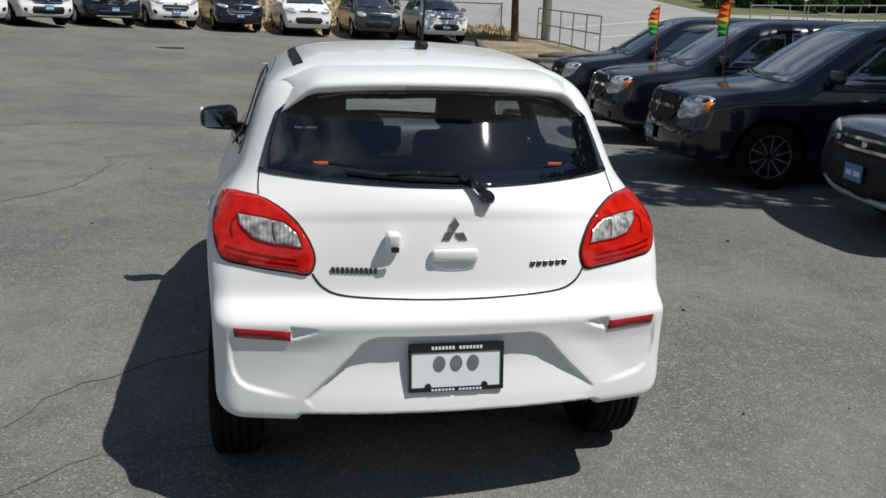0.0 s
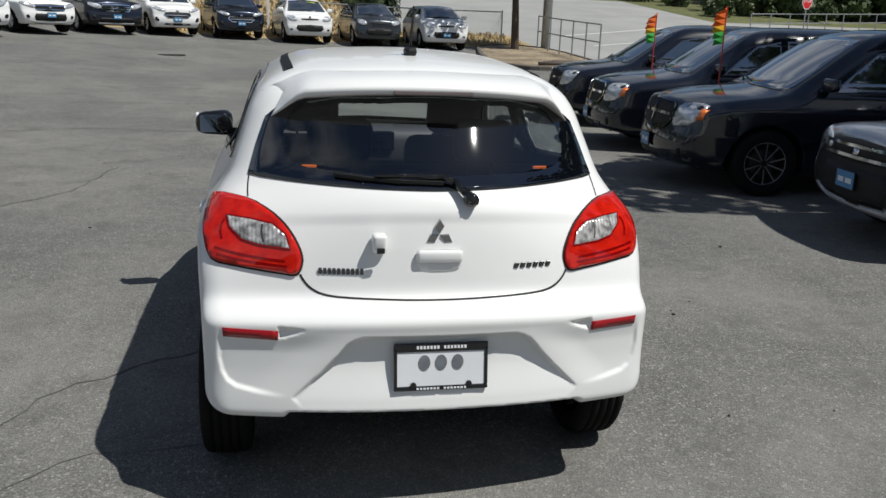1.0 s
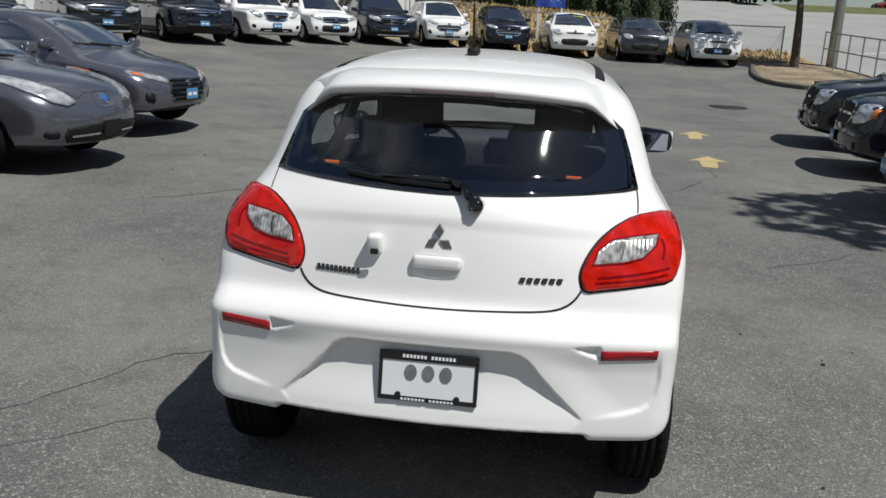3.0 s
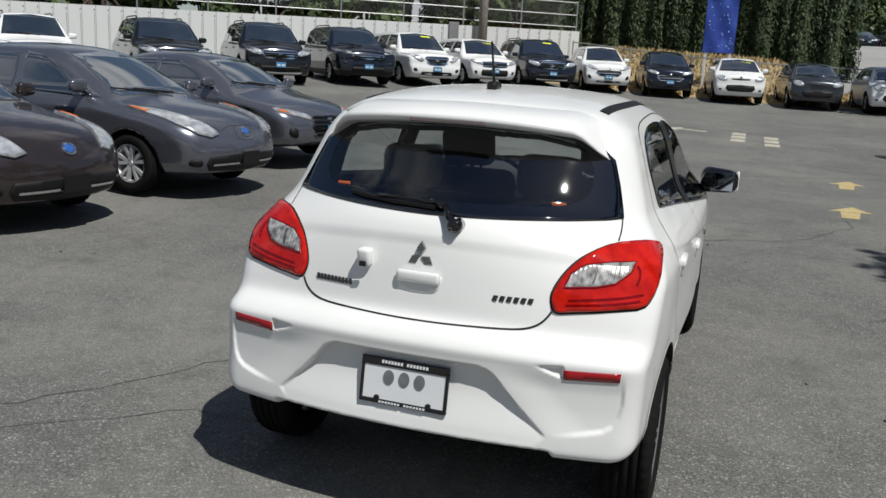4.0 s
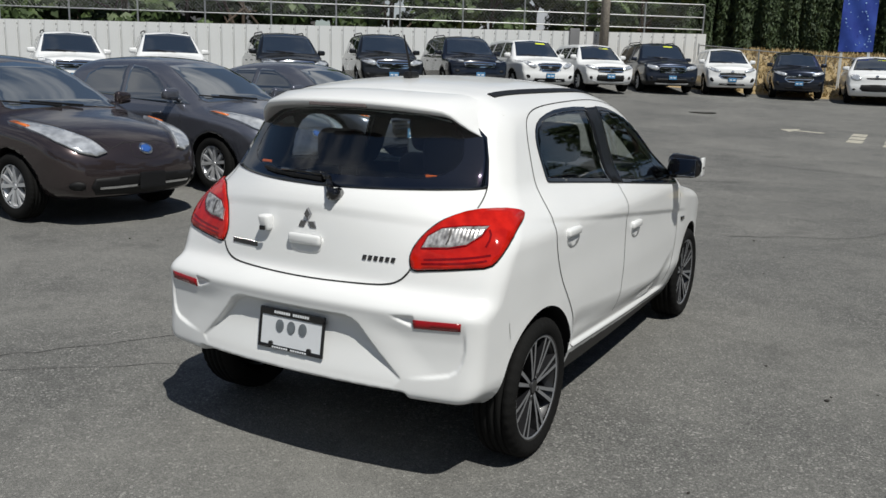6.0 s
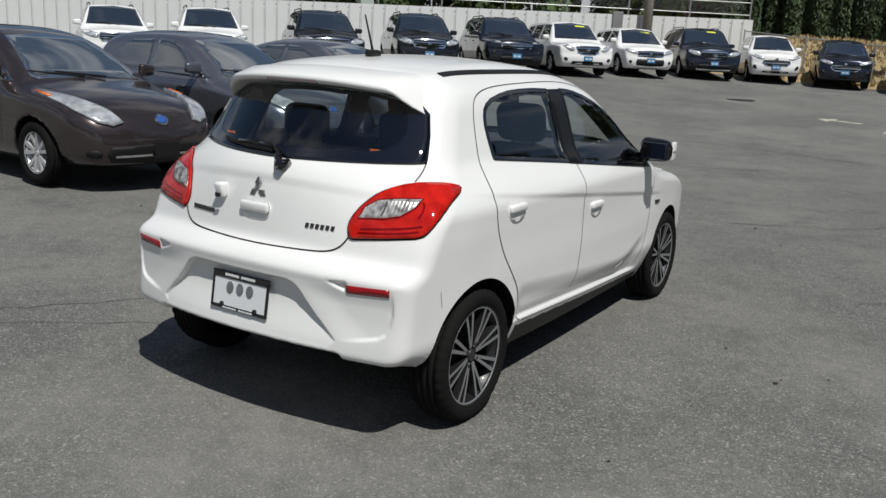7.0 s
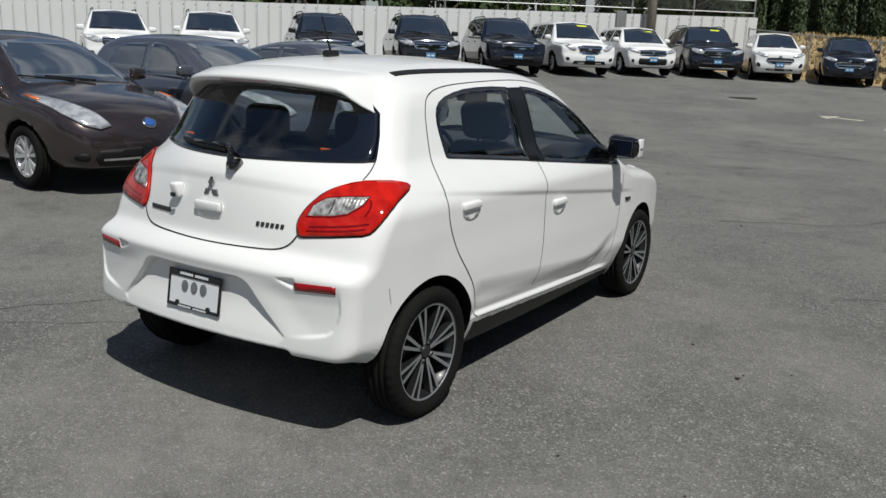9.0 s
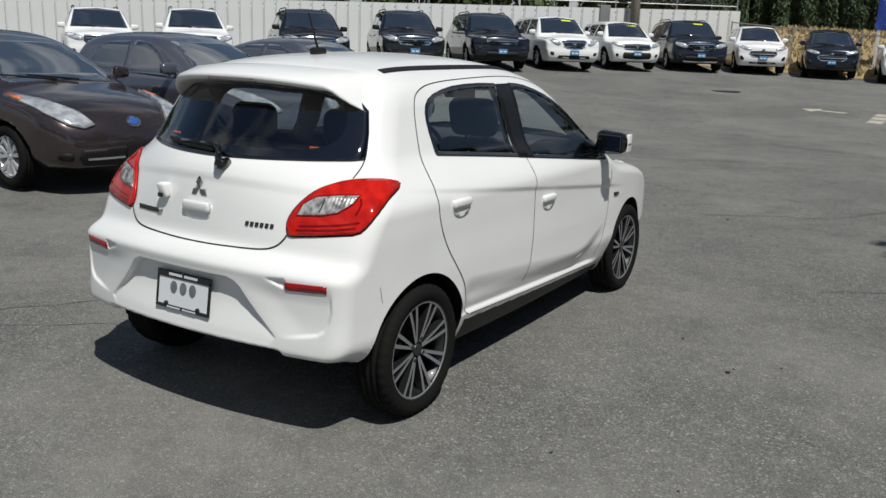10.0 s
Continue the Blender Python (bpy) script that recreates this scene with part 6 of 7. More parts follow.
def ribbed_wall(length=52.0, top=3.36, pitch=0.48):
    wall = thing("wall_back", "white ribbed steel wall with dark seams", "wall", kind="structure")
    n = int(length / pitch)
    z0 = 0.0
    proto = None
    prof = [(0.0, 0.0), (0.03, 0.0), (0.07, 0.045), (pitch - 0.07, 0.045), (pitch - 0.03, 0.0), (pitch, 0.0)]
    bm = bmesh.new()
    lo = [bm.verts.new((a, -d, 0)) for a, d in prof]
    hi = [bm.verts.new((a, -d, top - z0)) for a, d in prof]
    b0, b1 = bm.verts.new((0, 0.06, top - z0)), bm.verts.new((pitch, 0.06, top - z0))
    for i in range(5):
        bm.faces.new((lo[i], lo[i + 1], hi[i + 1], hi[i]))
    bm.faces.new(hi + [b1, b0])
    me = bpy.data.meshes.new("wall_panel")
    bm.to_mesh(me)
    bm.free()
    me.materials.append(WALL_WHITE)
    bm = bmesh.new()
    add_box(bm, (0.03, 0.02, 0.05), (0, -0.012, top - 0.16), 0.004)
    add_box(bm, (0.012, 0.012, top - 0.3), (0, -0.002, (top - 0.3) / 2))
    seam = bpy.data.meshes.new("seam")
    bm.to_mesh(seam)
    bm.free()
    seam.materials.append(material("seam_shade_rubber", (0.10, 0.10, 0.10), 0.8))
    ang = math.atan2(wall_dir.y, wall_dir.x) + math.pi
    for k in range(n):
        p = wall_end + wall_dir * (k + 1) * pitch - Vector((0, 0, 0.0115 * (k + 1) * pitch))
        m = Matrix.Translation(p) @ Matrix.Rotation(ang, 4, "Z")
        o = part("wall_panel", me, None, wall, m=m)
        part("seam", seam, None, o)


ribbed_wall()


def wall_point(u, back=0.0, z=0.0):
    p = wall_end + wall_dir * u - wall_in * back
    return Vector((p.x, p.y, z))


def wall_fence():
    f = thing("mesh_fence", "galvanised mesh fence with rails above the white wall", "fence")
    for k in range(20):
        bm = bmesh.new()
        add_tube(bm, wall_point(k * 2.6, 0.4, 0.5), wall_point(k * 2.6, 0.4, 4.6), 0.035, seg=8)
        part("post", bm, GALV, f)
    for z in (3.55, 4.05, 4.58):
        bm = bmesh.new()
        add_tube(bm, wall_point(0, 0.4, z), wall_point(49.4, 0.4, z), 0.024, seg=8)
        part("rail", bm, GALV, f)
    bm = bmesh.new()
    for k in range(0, 330):
        u = k * 0.15
        add_tube(bm, wall_point(u, 0.4, 3.55), wall_point(min(u + 1.03, 49.4), 0.4, 4.58), 0.0022, seg=3, caps=False)
        add_tube(bm, wall_point(u, 0.4, 4.58), wall_point(min(u + 1.03, 49.4), 0.4, 3.55), 0.0022, seg=3, caps=False)
    tagged(part("wire_mesh", bm, GALV, f), kind="stuff")


wall_fence()
bm = bmesh.new()
u = wall_point(4.6, -0.45)
add_tube(bm, (u.x, u.y, 0.2), (u.x, u.y, 9.5), 0.20, 0.16, 14)
tagged(part("utility_pole", bm, material("weathered_pole", (0.28, 0.25, 0.21), 0.9, grain=0.6, scale=12, bump=0.4), smooth=True), "tall weathered wooden utility pole behind the wall", "pole")



def low_building():
    b = thing("low_building", "dark grey flat-roofed building behind the white wall", "building")
    a, c = wall_point(17.0, 11.0), wall_point(50.0, 11.0)
    mid, length = (a + c) / 2, (c - a).length
    m = Matrix.Translation((mid.x, mid.y, 0)) @ Matrix.Rotation(math.atan2(wall_dir.y, wall_dir.x), 4, "Z")
    bm = bmesh.new()
    add_box(bm, (length, 8.0, 6.4), (0, -4.0, 3.2), 0.03)
    part("wall", bm, material("grey_render", (0.14, 0.145, 0.155), 0.8, grain=0.3, scale=6, big=0.4, bigscale=0.5), b, m=m)
    bm = bmesh.new()
    add_box(bm, (length + 0.5, 8.5, 0.3), (0, -4.0, 6.5), 0.03)
    part("roof", bm, material("pale_roof_edge", (0.45, 0.45, 0.44), 0.7, big=0.3), b, m=m)
    for k in range(11):
        bm = bmesh.new()
        add_box(bm, (2.1, 0.06, 1.1), (-length / 2 + 1.8 + k * 2.95, 0.035, 4.75), 0.01)
        w = part("window", bm, material("building_window", (0.02, 0.022, 0.026), 0.08, spec=0.8), b, m=m)
        bm = bmesh.new()
        add_box(bm, (2.2, 0.10, 0.08), (-length / 2 + 1.8 + k * 2.95, 0.05, 4.16), 0.01)
        part("sill", bm, MATS["pale_roof_edge"], w)


low_building()
bm = bmesh.new()
u = wall_point(5.75, -0.09)
add_box(bm, (0.42, 0.10, 3.3), (0, 0, 1.75), 0.015)
tagged(part("wall_post", bm, material("grey_steel_cover", (0.22, 0.22, 0.225), 0.6, big=0.3), m=Matrix.Translation((u.x, u.y, 0)) @ Matrix.Rotation(math.atan2(wall_dir.y, wall_dir.x), 4, "Z")), "grey steel cover post set against the white wall", "post", kind="structure")

# ---- trees ----
LEAF_MATS = [material("cedar_leaf_a", (0.045, 0.075, 0.022), 0.7, grain=0.5, scale=3), material("cedar_leaf_b", (0.030, 0.052, 0.018), 0.75, grain=0.5, scale=3), material("broad_leaf", (0.07, 0.11, 0.03), 0.6, grain=0.5, scale=3)]


def crown_mesh(name, seed, count, size, shape, mats, upright=0.0):
    """Many small bent leaf sprays over a volume given by shape(rng) -> (place, outward)."""
    rng = np.random.default_rng(seed)
    p, o = shape(rng, count)
    unit = lambda q: q / (np.linalg.norm(q, axis=1, keepdims=True) + 1e-9)
    o = unit(o + rng.normal(0, 0.55, (count, 3)))
    t = unit(np.cross(o, rng.normal(0, 1, (count, 3)) + (np.array([0, 0, upright]))))
    b = np.cross(o, t)
    s = size * rng.uniform(0.5, 1.4, (count, 1))
    tall = 1 + 0.5 * upright
    v = np.stack([p - t * s * 0.4, p + (b * 0.5 * tall + o * 0.15) * s, p + t * s * 0.4, p - (b * 0.6 * tall + o * 0.2) * s], 1).reshape(-1, 3)
    i = 4 * np.arange(count)
    f = np.stack([np.stack([i, i + 1, i + 2], 1), np.stack([i, i + 2, i + 3], 1)], 1).reshape(-1, 3)
    mi = np.repeat(rng.integers(len(mats), size=count), 2).astype(np.int32)
    me = mesh_of(name, v, f, mats[0], False)
    for m in mats[1:]:
        me.materials.append(m)
    me.polygons.foreach_set("material_index", mi)
    return me


def cedar_shape(h, r):
    def shape(rng, n):
        z = h * rng.beta(1.1, 1.6, n)
        a = rng.uniform(0, 2 * math.pi, n)
        rad = r * (1 - (z / h) ** 1.8) * rng.uniform(0.5, 1.05, n) + 0.1
        rad = rad * (1 + 0.22 * np.sin(6 * a + 0.6 * np.sin(z)))
        return np.stack([rad * np.cos(a), rad * np.sin(a), z + 0.1], 1), np.stack([np.cos(a), np.sin(a), 0.35 + 0 * a], 1)
    return shape


def clump_shape(centres):
    cs, rs = np.array([c for c, _ in centres]), np.array([r for _, r in centres])

    def shape(rng, n):
        k = rng.integers(len(cs), size=n)
        d = rng.normal(0, 1, (n, 3))
        d /= np.linalg.norm(d, axis=1, keepdims=True)
        return cs[k] + d * rs[k, None] * rng.uniform(0.35, 1.05, (n, 1)) ** 0.5 * np.array([1, 1, 0.75]), d
    return shape


cedar_meshes = [crown_mesh("crown", 10 + k, 26000, 0.085, cedar_shape(7.5 + k, 1.0), LEAF_MATS[:2], 3.0) for k in range(3)]
trunk_bm = bmesh.new()
add_tube(trunk_bm, (0, 0, -0.3), (0, 0, 6.5), 0.16, 0.04, 8)
trunk_mesh = bpy.data.meshes.new("trunk")
trunk_bm.to_mesh(trunk_mesh)
trunk_bm.free()
trunk_mesh.materials.append(BARK)
rng = random.Random(4)
for k in range(20):
    x, y = -15.0 + k * 1.0 + rng.uniform(-0.2, 0.2), 41.5 + rng.uniform(-0.4, 0.4)
    t = thing("cedar_tree", "dense dark green hedge cedar on the dry bank", "tree", on_ground(x, y, rng.uniform(0, 360), -0.1), "cedar hedge")
    s = rng.uniform(0.9, 1.2)
    t.scale = (s, s, s)
    part("trunk", trunk_mesh, None, t)
    part("crown", cedar_meshes[k % 3], None, t)


def broad_tree(x, y, h, r, seed, label, count=9000, size=0.22, trunk_r=0.16, group="", clear=0.45):
    rr = random.Random(seed)
    t = thing("tree", label, "tree", on_ground(x, y, 0, -0.05), group)
    bm = bmesh.new()
    lean = Vector((rr.uniform(-0.3, 0.3), rr.uniform(-0.3, 0.3), 0))
    pts = [Vector((0, 0, 0)), Vector((lean.x * 0.3, lean.y * 0.3, h * clear * 0.5)), Vector((lean.x, lean.y, h * clear)), Vector((lean.x * 1.3, lean.y, h * 0.75))]
    for k, (a, b) in enumerate(zip(pts, pts[1:])):
        add_tube(bm, a, b, trunk_r * (1 - 0.25 * k), trunk_r * (0.75 - 0.25 * k), 10)
    centres = []
    for k in range(11):
        a = rr.uniform(0, 2 * math.pi)
        d = r * rr.uniform(0.35, 0.9)
        z = h * rr.uniform(clear + 0.05, 0.95)
        c = Vector((lean.x + d * math.cos(a), lean.y + d * math.sin(a), z))
        add_tube(bm, pts[2].lerp(pts[3], rr.random()), c, trunk_r * 0.35, trunk_r * 0.1, 6)
        centres.append((tuple(c), r * rr.uniform(0.28, 0.48)))
    part("trunk", bm, BARK, t)
    part("crown", crown_mesh("crown", seed, count, size, clump_shape(centres), [LEAF_MATS[2], LEAF_MATS[0]]), None, t)
    return t

# ---- tree bed, fence, railing ----
# straw-coloured soil; its dark patches are mulch plus tree shade put into the colour
DIRT = material("shade_mottled_dry_dirt", (0.46, 0.37, 0.25), 0.95, grain=0.7, scale=20, big=0.6, bigscale=1.2, bump=0.6, tint=(0.05, 0.036, 0.025))
BED = [(7.3, 30.9), (6.75, 28.0), (6.35, 25.5), (6.25, 24.0), (6.55, 22.7), (7.3, 22.0), (9.3, 22.6), (10.1, 24.0), (10.2, 30.9)]


def raised_bed():
    bed = thing("tree_bed", "dry dirt bed with a low concrete kerb under the tree", "planting bed", kind="structure")
    p = resample(chaikin(np.array(BED), 2), 0.4)
    bm = bmesh.new()
    bm.faces.new([bm.verts.new((a, b, float(ground_z(a, b)) + 0.10)) for a, b in p])
    bmesh.ops.triangulate(bm, faces=bm.faces)
    bmesh.ops.recalc_face_normals(bm, faces=bm.faces)
    part("bed_soil", bm, DIRT, bed)
    bm = bmesh.new()
    c = p.mean(0)
    rings = []
    for a, b in p:
        d = np.array([a, b]) - c
        d /= np.linalg.norm(d)
        z = float(ground_z(a, b))
        rings.append([bm.verts.new((a + d[0] * o, b + d[1] * o, z + h)) for o, h in ((0.10, -0.05), (0.10, 0.10), (0.07, 0.13), (-0.07, 0.13), (-0.08, 0.05))])
    n = len(rings)
    for i in range(n):
        for k in range(4):
            bm.faces.new((rings[i][k], rings[(i + 1) % n][k], rings[(i + 1) % n][k + 1], rings[i][k + 1]))
    bmesh.ops.recalc_face_normals(bm, faces=bm.faces)
    # kerb coloured dark in place of the crown's shadow, which falls elsewhere
    part("kerb", bm, material("shade_darkened_kerb", (0.11, 0.10, 0.09), 0.9, grain=0.6, scale=12, bump=0.4), bed)


raised_bed()


def timber(x, y, yaw, length, r):
    bm = bmesh.new()
    z = float(ground_z(x, y)) + 0.10 + r
    add_tube(bm, (-length / 2, 0, 0), (length / 2, 0, 0.02), r, r * 0.9, 10)
    ob = part("timber", bm, material("grey_timber", (0.13, 0.11, 0.09), 0.9, grain=0.6, scale=25), m=Matrix.Translation((x, y, z)) @ Matrix.Rotation(radians(yaw), 4, "Z"), smooth=True)
    tagged(ob, "weathered dark timber pole lying in the tree bed", "timber", "timbers in the bed")


for k in range(4):
    timber(8.5 + 0.1 * k, 22.75 + 0.24 * k, 4 + 3 * k, 2.2 - 0.2 * k, 0.055)

broad_tree(8.45, 29.3, 7.6, 2.7, 21, "tree with a dark trunk in the dry bed by the fence", 6500, 0.2, 0.17, clear=0.5)


def chain_fence():
    f = thing("wire_fence", "low galvanised wire fence behind the parked cars", "fence")
    pts = [(-6.3, 33.6), (-3.8, 33.0), (-1.3, 32.5), (1.2, 32.0), (3.7, 31.7), (6.2, 31.5), (8.4, 31.3)]
    rail = bmesh.new()
    mesh = bmesh.new()
    for k, (x, y) in enumerate(pts):
        z = float(ground_z(x, y))
        bm = bmesh.new()
        add_tube(bm, (x, y, z - 0.1), (x, y, z + 1.42), 0.03, seg=8)
        part("post", bm, GALV, f)
        if k:
            x0, y0 = pts[k - 1]
            z0 = float(ground_z(x0, y0))
            add_tube(rail, (x0, y0, z0 + 1.36), (x, y, z + 1.36), 0.022, seg=8)
            for j in range(24):
                a, b = j / 24, min(1.0, (j + 9) / 24)
                q = lambda t, h: (x0 + (x - x0) * t, y0 + (y - y0) * t, z0 + (z - z0) * t + h)
                add_tube(mesh, q(a, 0.05), q(b, 1.34), 0.003, seg=3, caps=False)
                add_tube(mesh, q(a, 1.34), q(b, 0.05), 0.003, seg=3, caps=False)
    part("top_rail", rail, GALV, f)
    tagged(part("wire_mesh", mesh, GALV, f), kind="stuff")


chain_fence()


def railing():
    f = thing("pipe_railing", "grey steel pipe railing beside the tree bed", "railing")
    n = 6
    pts = [Vector((9.52 + 0.09 * k, 29.9 - 1.12 * k, 0)) for k in range(n)]
    for p in pts:
        p.z = float(ground_z(p.x, p.y)) + 0.08
        bm = bmesh.new()
        add_tube(bm, p, p + Vector((0, 0, 1.25)), 0.028, seg=8)
        part("post", bm, GALV, f)
    for h in (1.25, 0.68):
        bm = bmesh.new()
        sweep(bm, [p + Vector((0, 0, h)) for p in pts], 0.024)
        part("rail", bm, GALV, f)


railing()
bm = bmesh.new()
z = float(ground_z(9.95, 30.2))
add_tube(bm, (9.95, 30.2, z - 0.1), (9.95, 30.2, z + 9), 0.19, 0.15, 14)
tagged(part("street_pole", bm, GALV, smooth=True), "grey utility pole beside the railing", "pole")

# ---- banner on posts ----
banner = thing("banner_sign", "tall blue banner with pale spots on two white posts", "banner")
for x in (-0.88, 0.06):
    bm = bmesh.new()
    z = float(ground_z(x, 33.42))
    add_box(bm, (0.10, 0.10, 3.0), (x, 33.42, z + 1.3), 0.01)
    part("post", bm, material("white_post", (0.7, 0.7, 0.68), 0.6, big=0.2), banner)
bm = bmesh.new()
nx, nz = 10, 26
grid = [[bm.verts.new((-1.0 + 1.2 * i / nx, 33.33 + 0.03 * math.sin(i * 0.9 + k * 0.35), 2.66 + 2.7 * k / nz)) for k in range(nz + 1)] for i in range(nx + 1)]
for i in range(nx):
    for k in range(nz):
        bm.faces.new((grid[i][k], grid[i + 1][k], grid[i + 1][k + 1], grid[i][k + 1])).smooth = True
cloth = part("cloth", bm, material("blue_banner_cloth", (0.012, 0.035, 0.26), 0.6, big=0.5, bigscale=1.5, tint=(0.05, 0.12, 0.50)), banner, "deep blue cloth")
rb = random.Random(9)
for k in range(34):
    bm = bmesh.new()
    bx, bz, s = rb.uniform(-0.93, 0.13), 2.8 + 2.5 * rb.random() ** 0.8, rb.uniform(0.02, 0.055)
    add_box(bm, (s, 0.004, s), (bx, 33.285, bz), 0, None)
    part("pale_spot", bm, material("pale_blue_print", (0.35, 0.55, 0.80), 0.6), cloth)

# ---- flags on the vans ----
FLAG_ORANGE, FLAG_YELLOW, FLAG_GREEN = (material(n, c, 0.7, big=0.2, bigscale=6) for n, c in (("flag_orange", (0.95, 0.17, 0.02)), ("flag_yellow", (0.95, 0.50, 0.02)), ("flag_green", (0.06, 0.50, 0.08))))


def pennant(x, y, z0, z1):
    f = thing("pennant_flag", "orange, yellow and green pennant on a thin red staff", "flag", group="pennants on the vans")
    bm = bmesh.new()
    add_tube(bm, (x, y, z0), (x, y, z1), 0.008, seg=6)
    part("staff", bm, material("red_staff", (0.5, 0.03, 0.02), 0.5), f)
    tall = z1 - z0
    segs = [(0.52, 0.60, FLAG_GREEN), (0.60, 0.68, FLAG_GREEN), (0.68, 0.76, FLAG_YELLOW), (0.76, 0.84, FLAG_ORANGE), (0.84, 0.92, FLAG_ORANGE), (0.92, 1.0, FLAG_ORANGE)]
    for k, (a, b, mat) in enumerate(segs):
        bm = bmesh.new()
        w0, w1 = 0.05 + 0.12 * (1 - abs(a - 0.76) * 1.6), 0.05 + 0.12 * (1 - abs(b - 0.76) * 1.6)
        if k == len(segs) - 1:
            w1 = 0.03
        za, zb = z0 + tall * a, z0 + tall * b
        v = [bm.verts.new(q) for q in ((x, y, za), (x - w0 * 0.95, y + 0.04, za - 0.03), (x - w1 * 0.95, y - 0.02, zb - 0.03), (x, y, zb))]
        bm.faces.new(v)
        r = bmesh.ops.extrude_face_region(bm, geom=bm.faces[:])
        bmesh.ops.translate(bm, vec=(0, 0.003, 0), verts=[e for e in r["geom"] if isinstance(e, bmesh.types.BMVert)])
        part("flag_panel", bm, mat, f)


pennant(5.17, 9.45, 1.02, 1.93)
pennant(4.93, 6.90, 1.05, 1.98)

# ---- street, signs and far things ----
def stop_sign(x, y):
    s = thing("stop_sign", "red octagonal stop sign on a steel post", "sign")
    z = float(ground_z(x, y))
    bm = bmesh.new()
    add_tube(bm, (x, y, z - 0.1), (x, y, z + 2.3), 0.035, seg=8)
    part("post", bm, GALV, s)
    bm = bmesh.new()
    m = Matrix.Translation((x, y - 0.05, z + 1.85)) @ Matrix.Rotation(radians(25), 4, "Z") @ Matrix.Rotation(radians(90), 4, "X")
    bmesh.ops.create_cone(bm, cap_ends=True, segments=8, radius1=0.50, radius2=0.50, depth=0.01, matrix=m @ Matrix.Rotation(radians(22.5), 4, "Z"))
    part("rim", bm, PLATE_WHITE, s)
    bm = bmesh.new()
    bmesh.ops.create_cone(bm, cap_ends=True, segments=8, radius1=0.46, radius2=0.46, depth=0.018, matrix=m @ Matrix.Rotation(radians(22.5), 4, "Z"))
    face = part("face", bm, material("sign_red", (0.55, 0.015, 0.015), 0.4, big=0.1), s)
    cu = bpy.data.curves.new("word", "FONT")
    cu.body, cu.size, cu.align_x, cu.align_y, cu.extrude = "STOP", 0.33, "CENTER", "CENTER", 0.003
    cu.materials.append(PLATE_WHITE)
    w = new("word", cu)
    w.parent = face
    w.matrix_basis = m @ Matrix.Translation((0, 0, 0.012))


stop_sign(28.5, 41.5)


def chevron_sign(x, y):
    s = thing("hazard_sign", "yellow and black chevron sign on a post", "sign")
    z = float(ground_z(x, y))
    bm = bmesh.new()
    add_tube(bm, (x, y, z - 0.1), (x, y, z + 1.2), 0.03, seg=8)
    part("post", bm, GALV, s)
    bm = bmesh.new()
    add_box(bm, (0.6, 0.02, 1.5), (x, y, z + 1.7), 0.01)
    p = part("board", bm, material("sign_yellow", (0.80, 0.42, 0.02), 0.5), s)
    for k in range(3):
        bm = bmesh.new()
        for sd in (1, -1):
            add_box(bm, (0.38, 0.012, 0.10), (0, 0, 0), 0, Matrix.Translation((x + sd * 0.14, y - 0.014, z + 1.25 + 0.45 * k)) @ Matrix.Rotation(radians(35 * sd), 4, "Y"))
        part("chevron", bm, BLACK_TRIM, p)


chevron_sign(6.6, 60.0)
for pts in ([(13.0, 33.0), (24.0, 40.5), (24.05, 40.35), (13.05, 32.85)], [(12.5, 36.5), (22.0, 43.5), (22.05, 43.35), (12.55, 36.35)], [(11.6, 27.5), (17.0, 29.2), (17.02, 29.05), (11.62, 27.35)], [(14.0, 24.5), (24.0, 27.5), (24.03, 27.36), (14.03, 24.36)]):
    flat_mark("road_line", pts, WHITE_LINE, "white line painted on the street", 0.01)


def far_car(x, y, yaw, mat, label, spec=SEDAN):
    a = radians(yaw)
    body = far_car.bodies.setdefault(id(spec), make_body(spec))
    parked_car("far_car", label, "car", on_ground(x, y, yaw), spec, mat, 0.09, face_sedan if spec is SEDAN else face_small, group="cars on the street", body=body, handles=False)


far_car.bodies = {}
far_car(30.5, 80.0, 100, PAINTS["red"], "red car on the far street")
far_car(34.0, 84.0, 285, PAINTS["black"], "black sedan on the far street")
far_car(9.0, 78.0, 190, PAINTS["navy"], "blue car on the far street")
far_car(11.4, 76.0, 195, PAINTS["silver"], "silver car on the far street", SMALL)
far_car(14.2, 70.0, 185, PAINTS["black"], "black car on the far street", SMALL)
far_car(5.2, 76.0, 185, WHITE, "white van on the far street", VAN)


def guard_rail():
    f = thing("street_railing", "dark steel railing along the street", "railing")
    pts = [Vector((24.6 + 1.5 * k, 40.4 + 0.55 * k, 0)) for k in range(14)]
    for p in pts:
        p.z = float(ground_z(p.x, p.y))
        bm = bmesh.new()
        add_tube(bm, p, p + Vector((0, 0, 1.1)), 0.03, seg=6)
        part("post", bm, GALV, f)
    for h in (1.1, 0.6):
        bm = bmesh.new()
        sweep(bm, [p + Vector((0, 0, h)) for p in pts], 0.025, 6)
        part("rail", bm, GALV, f)


guard_rail()
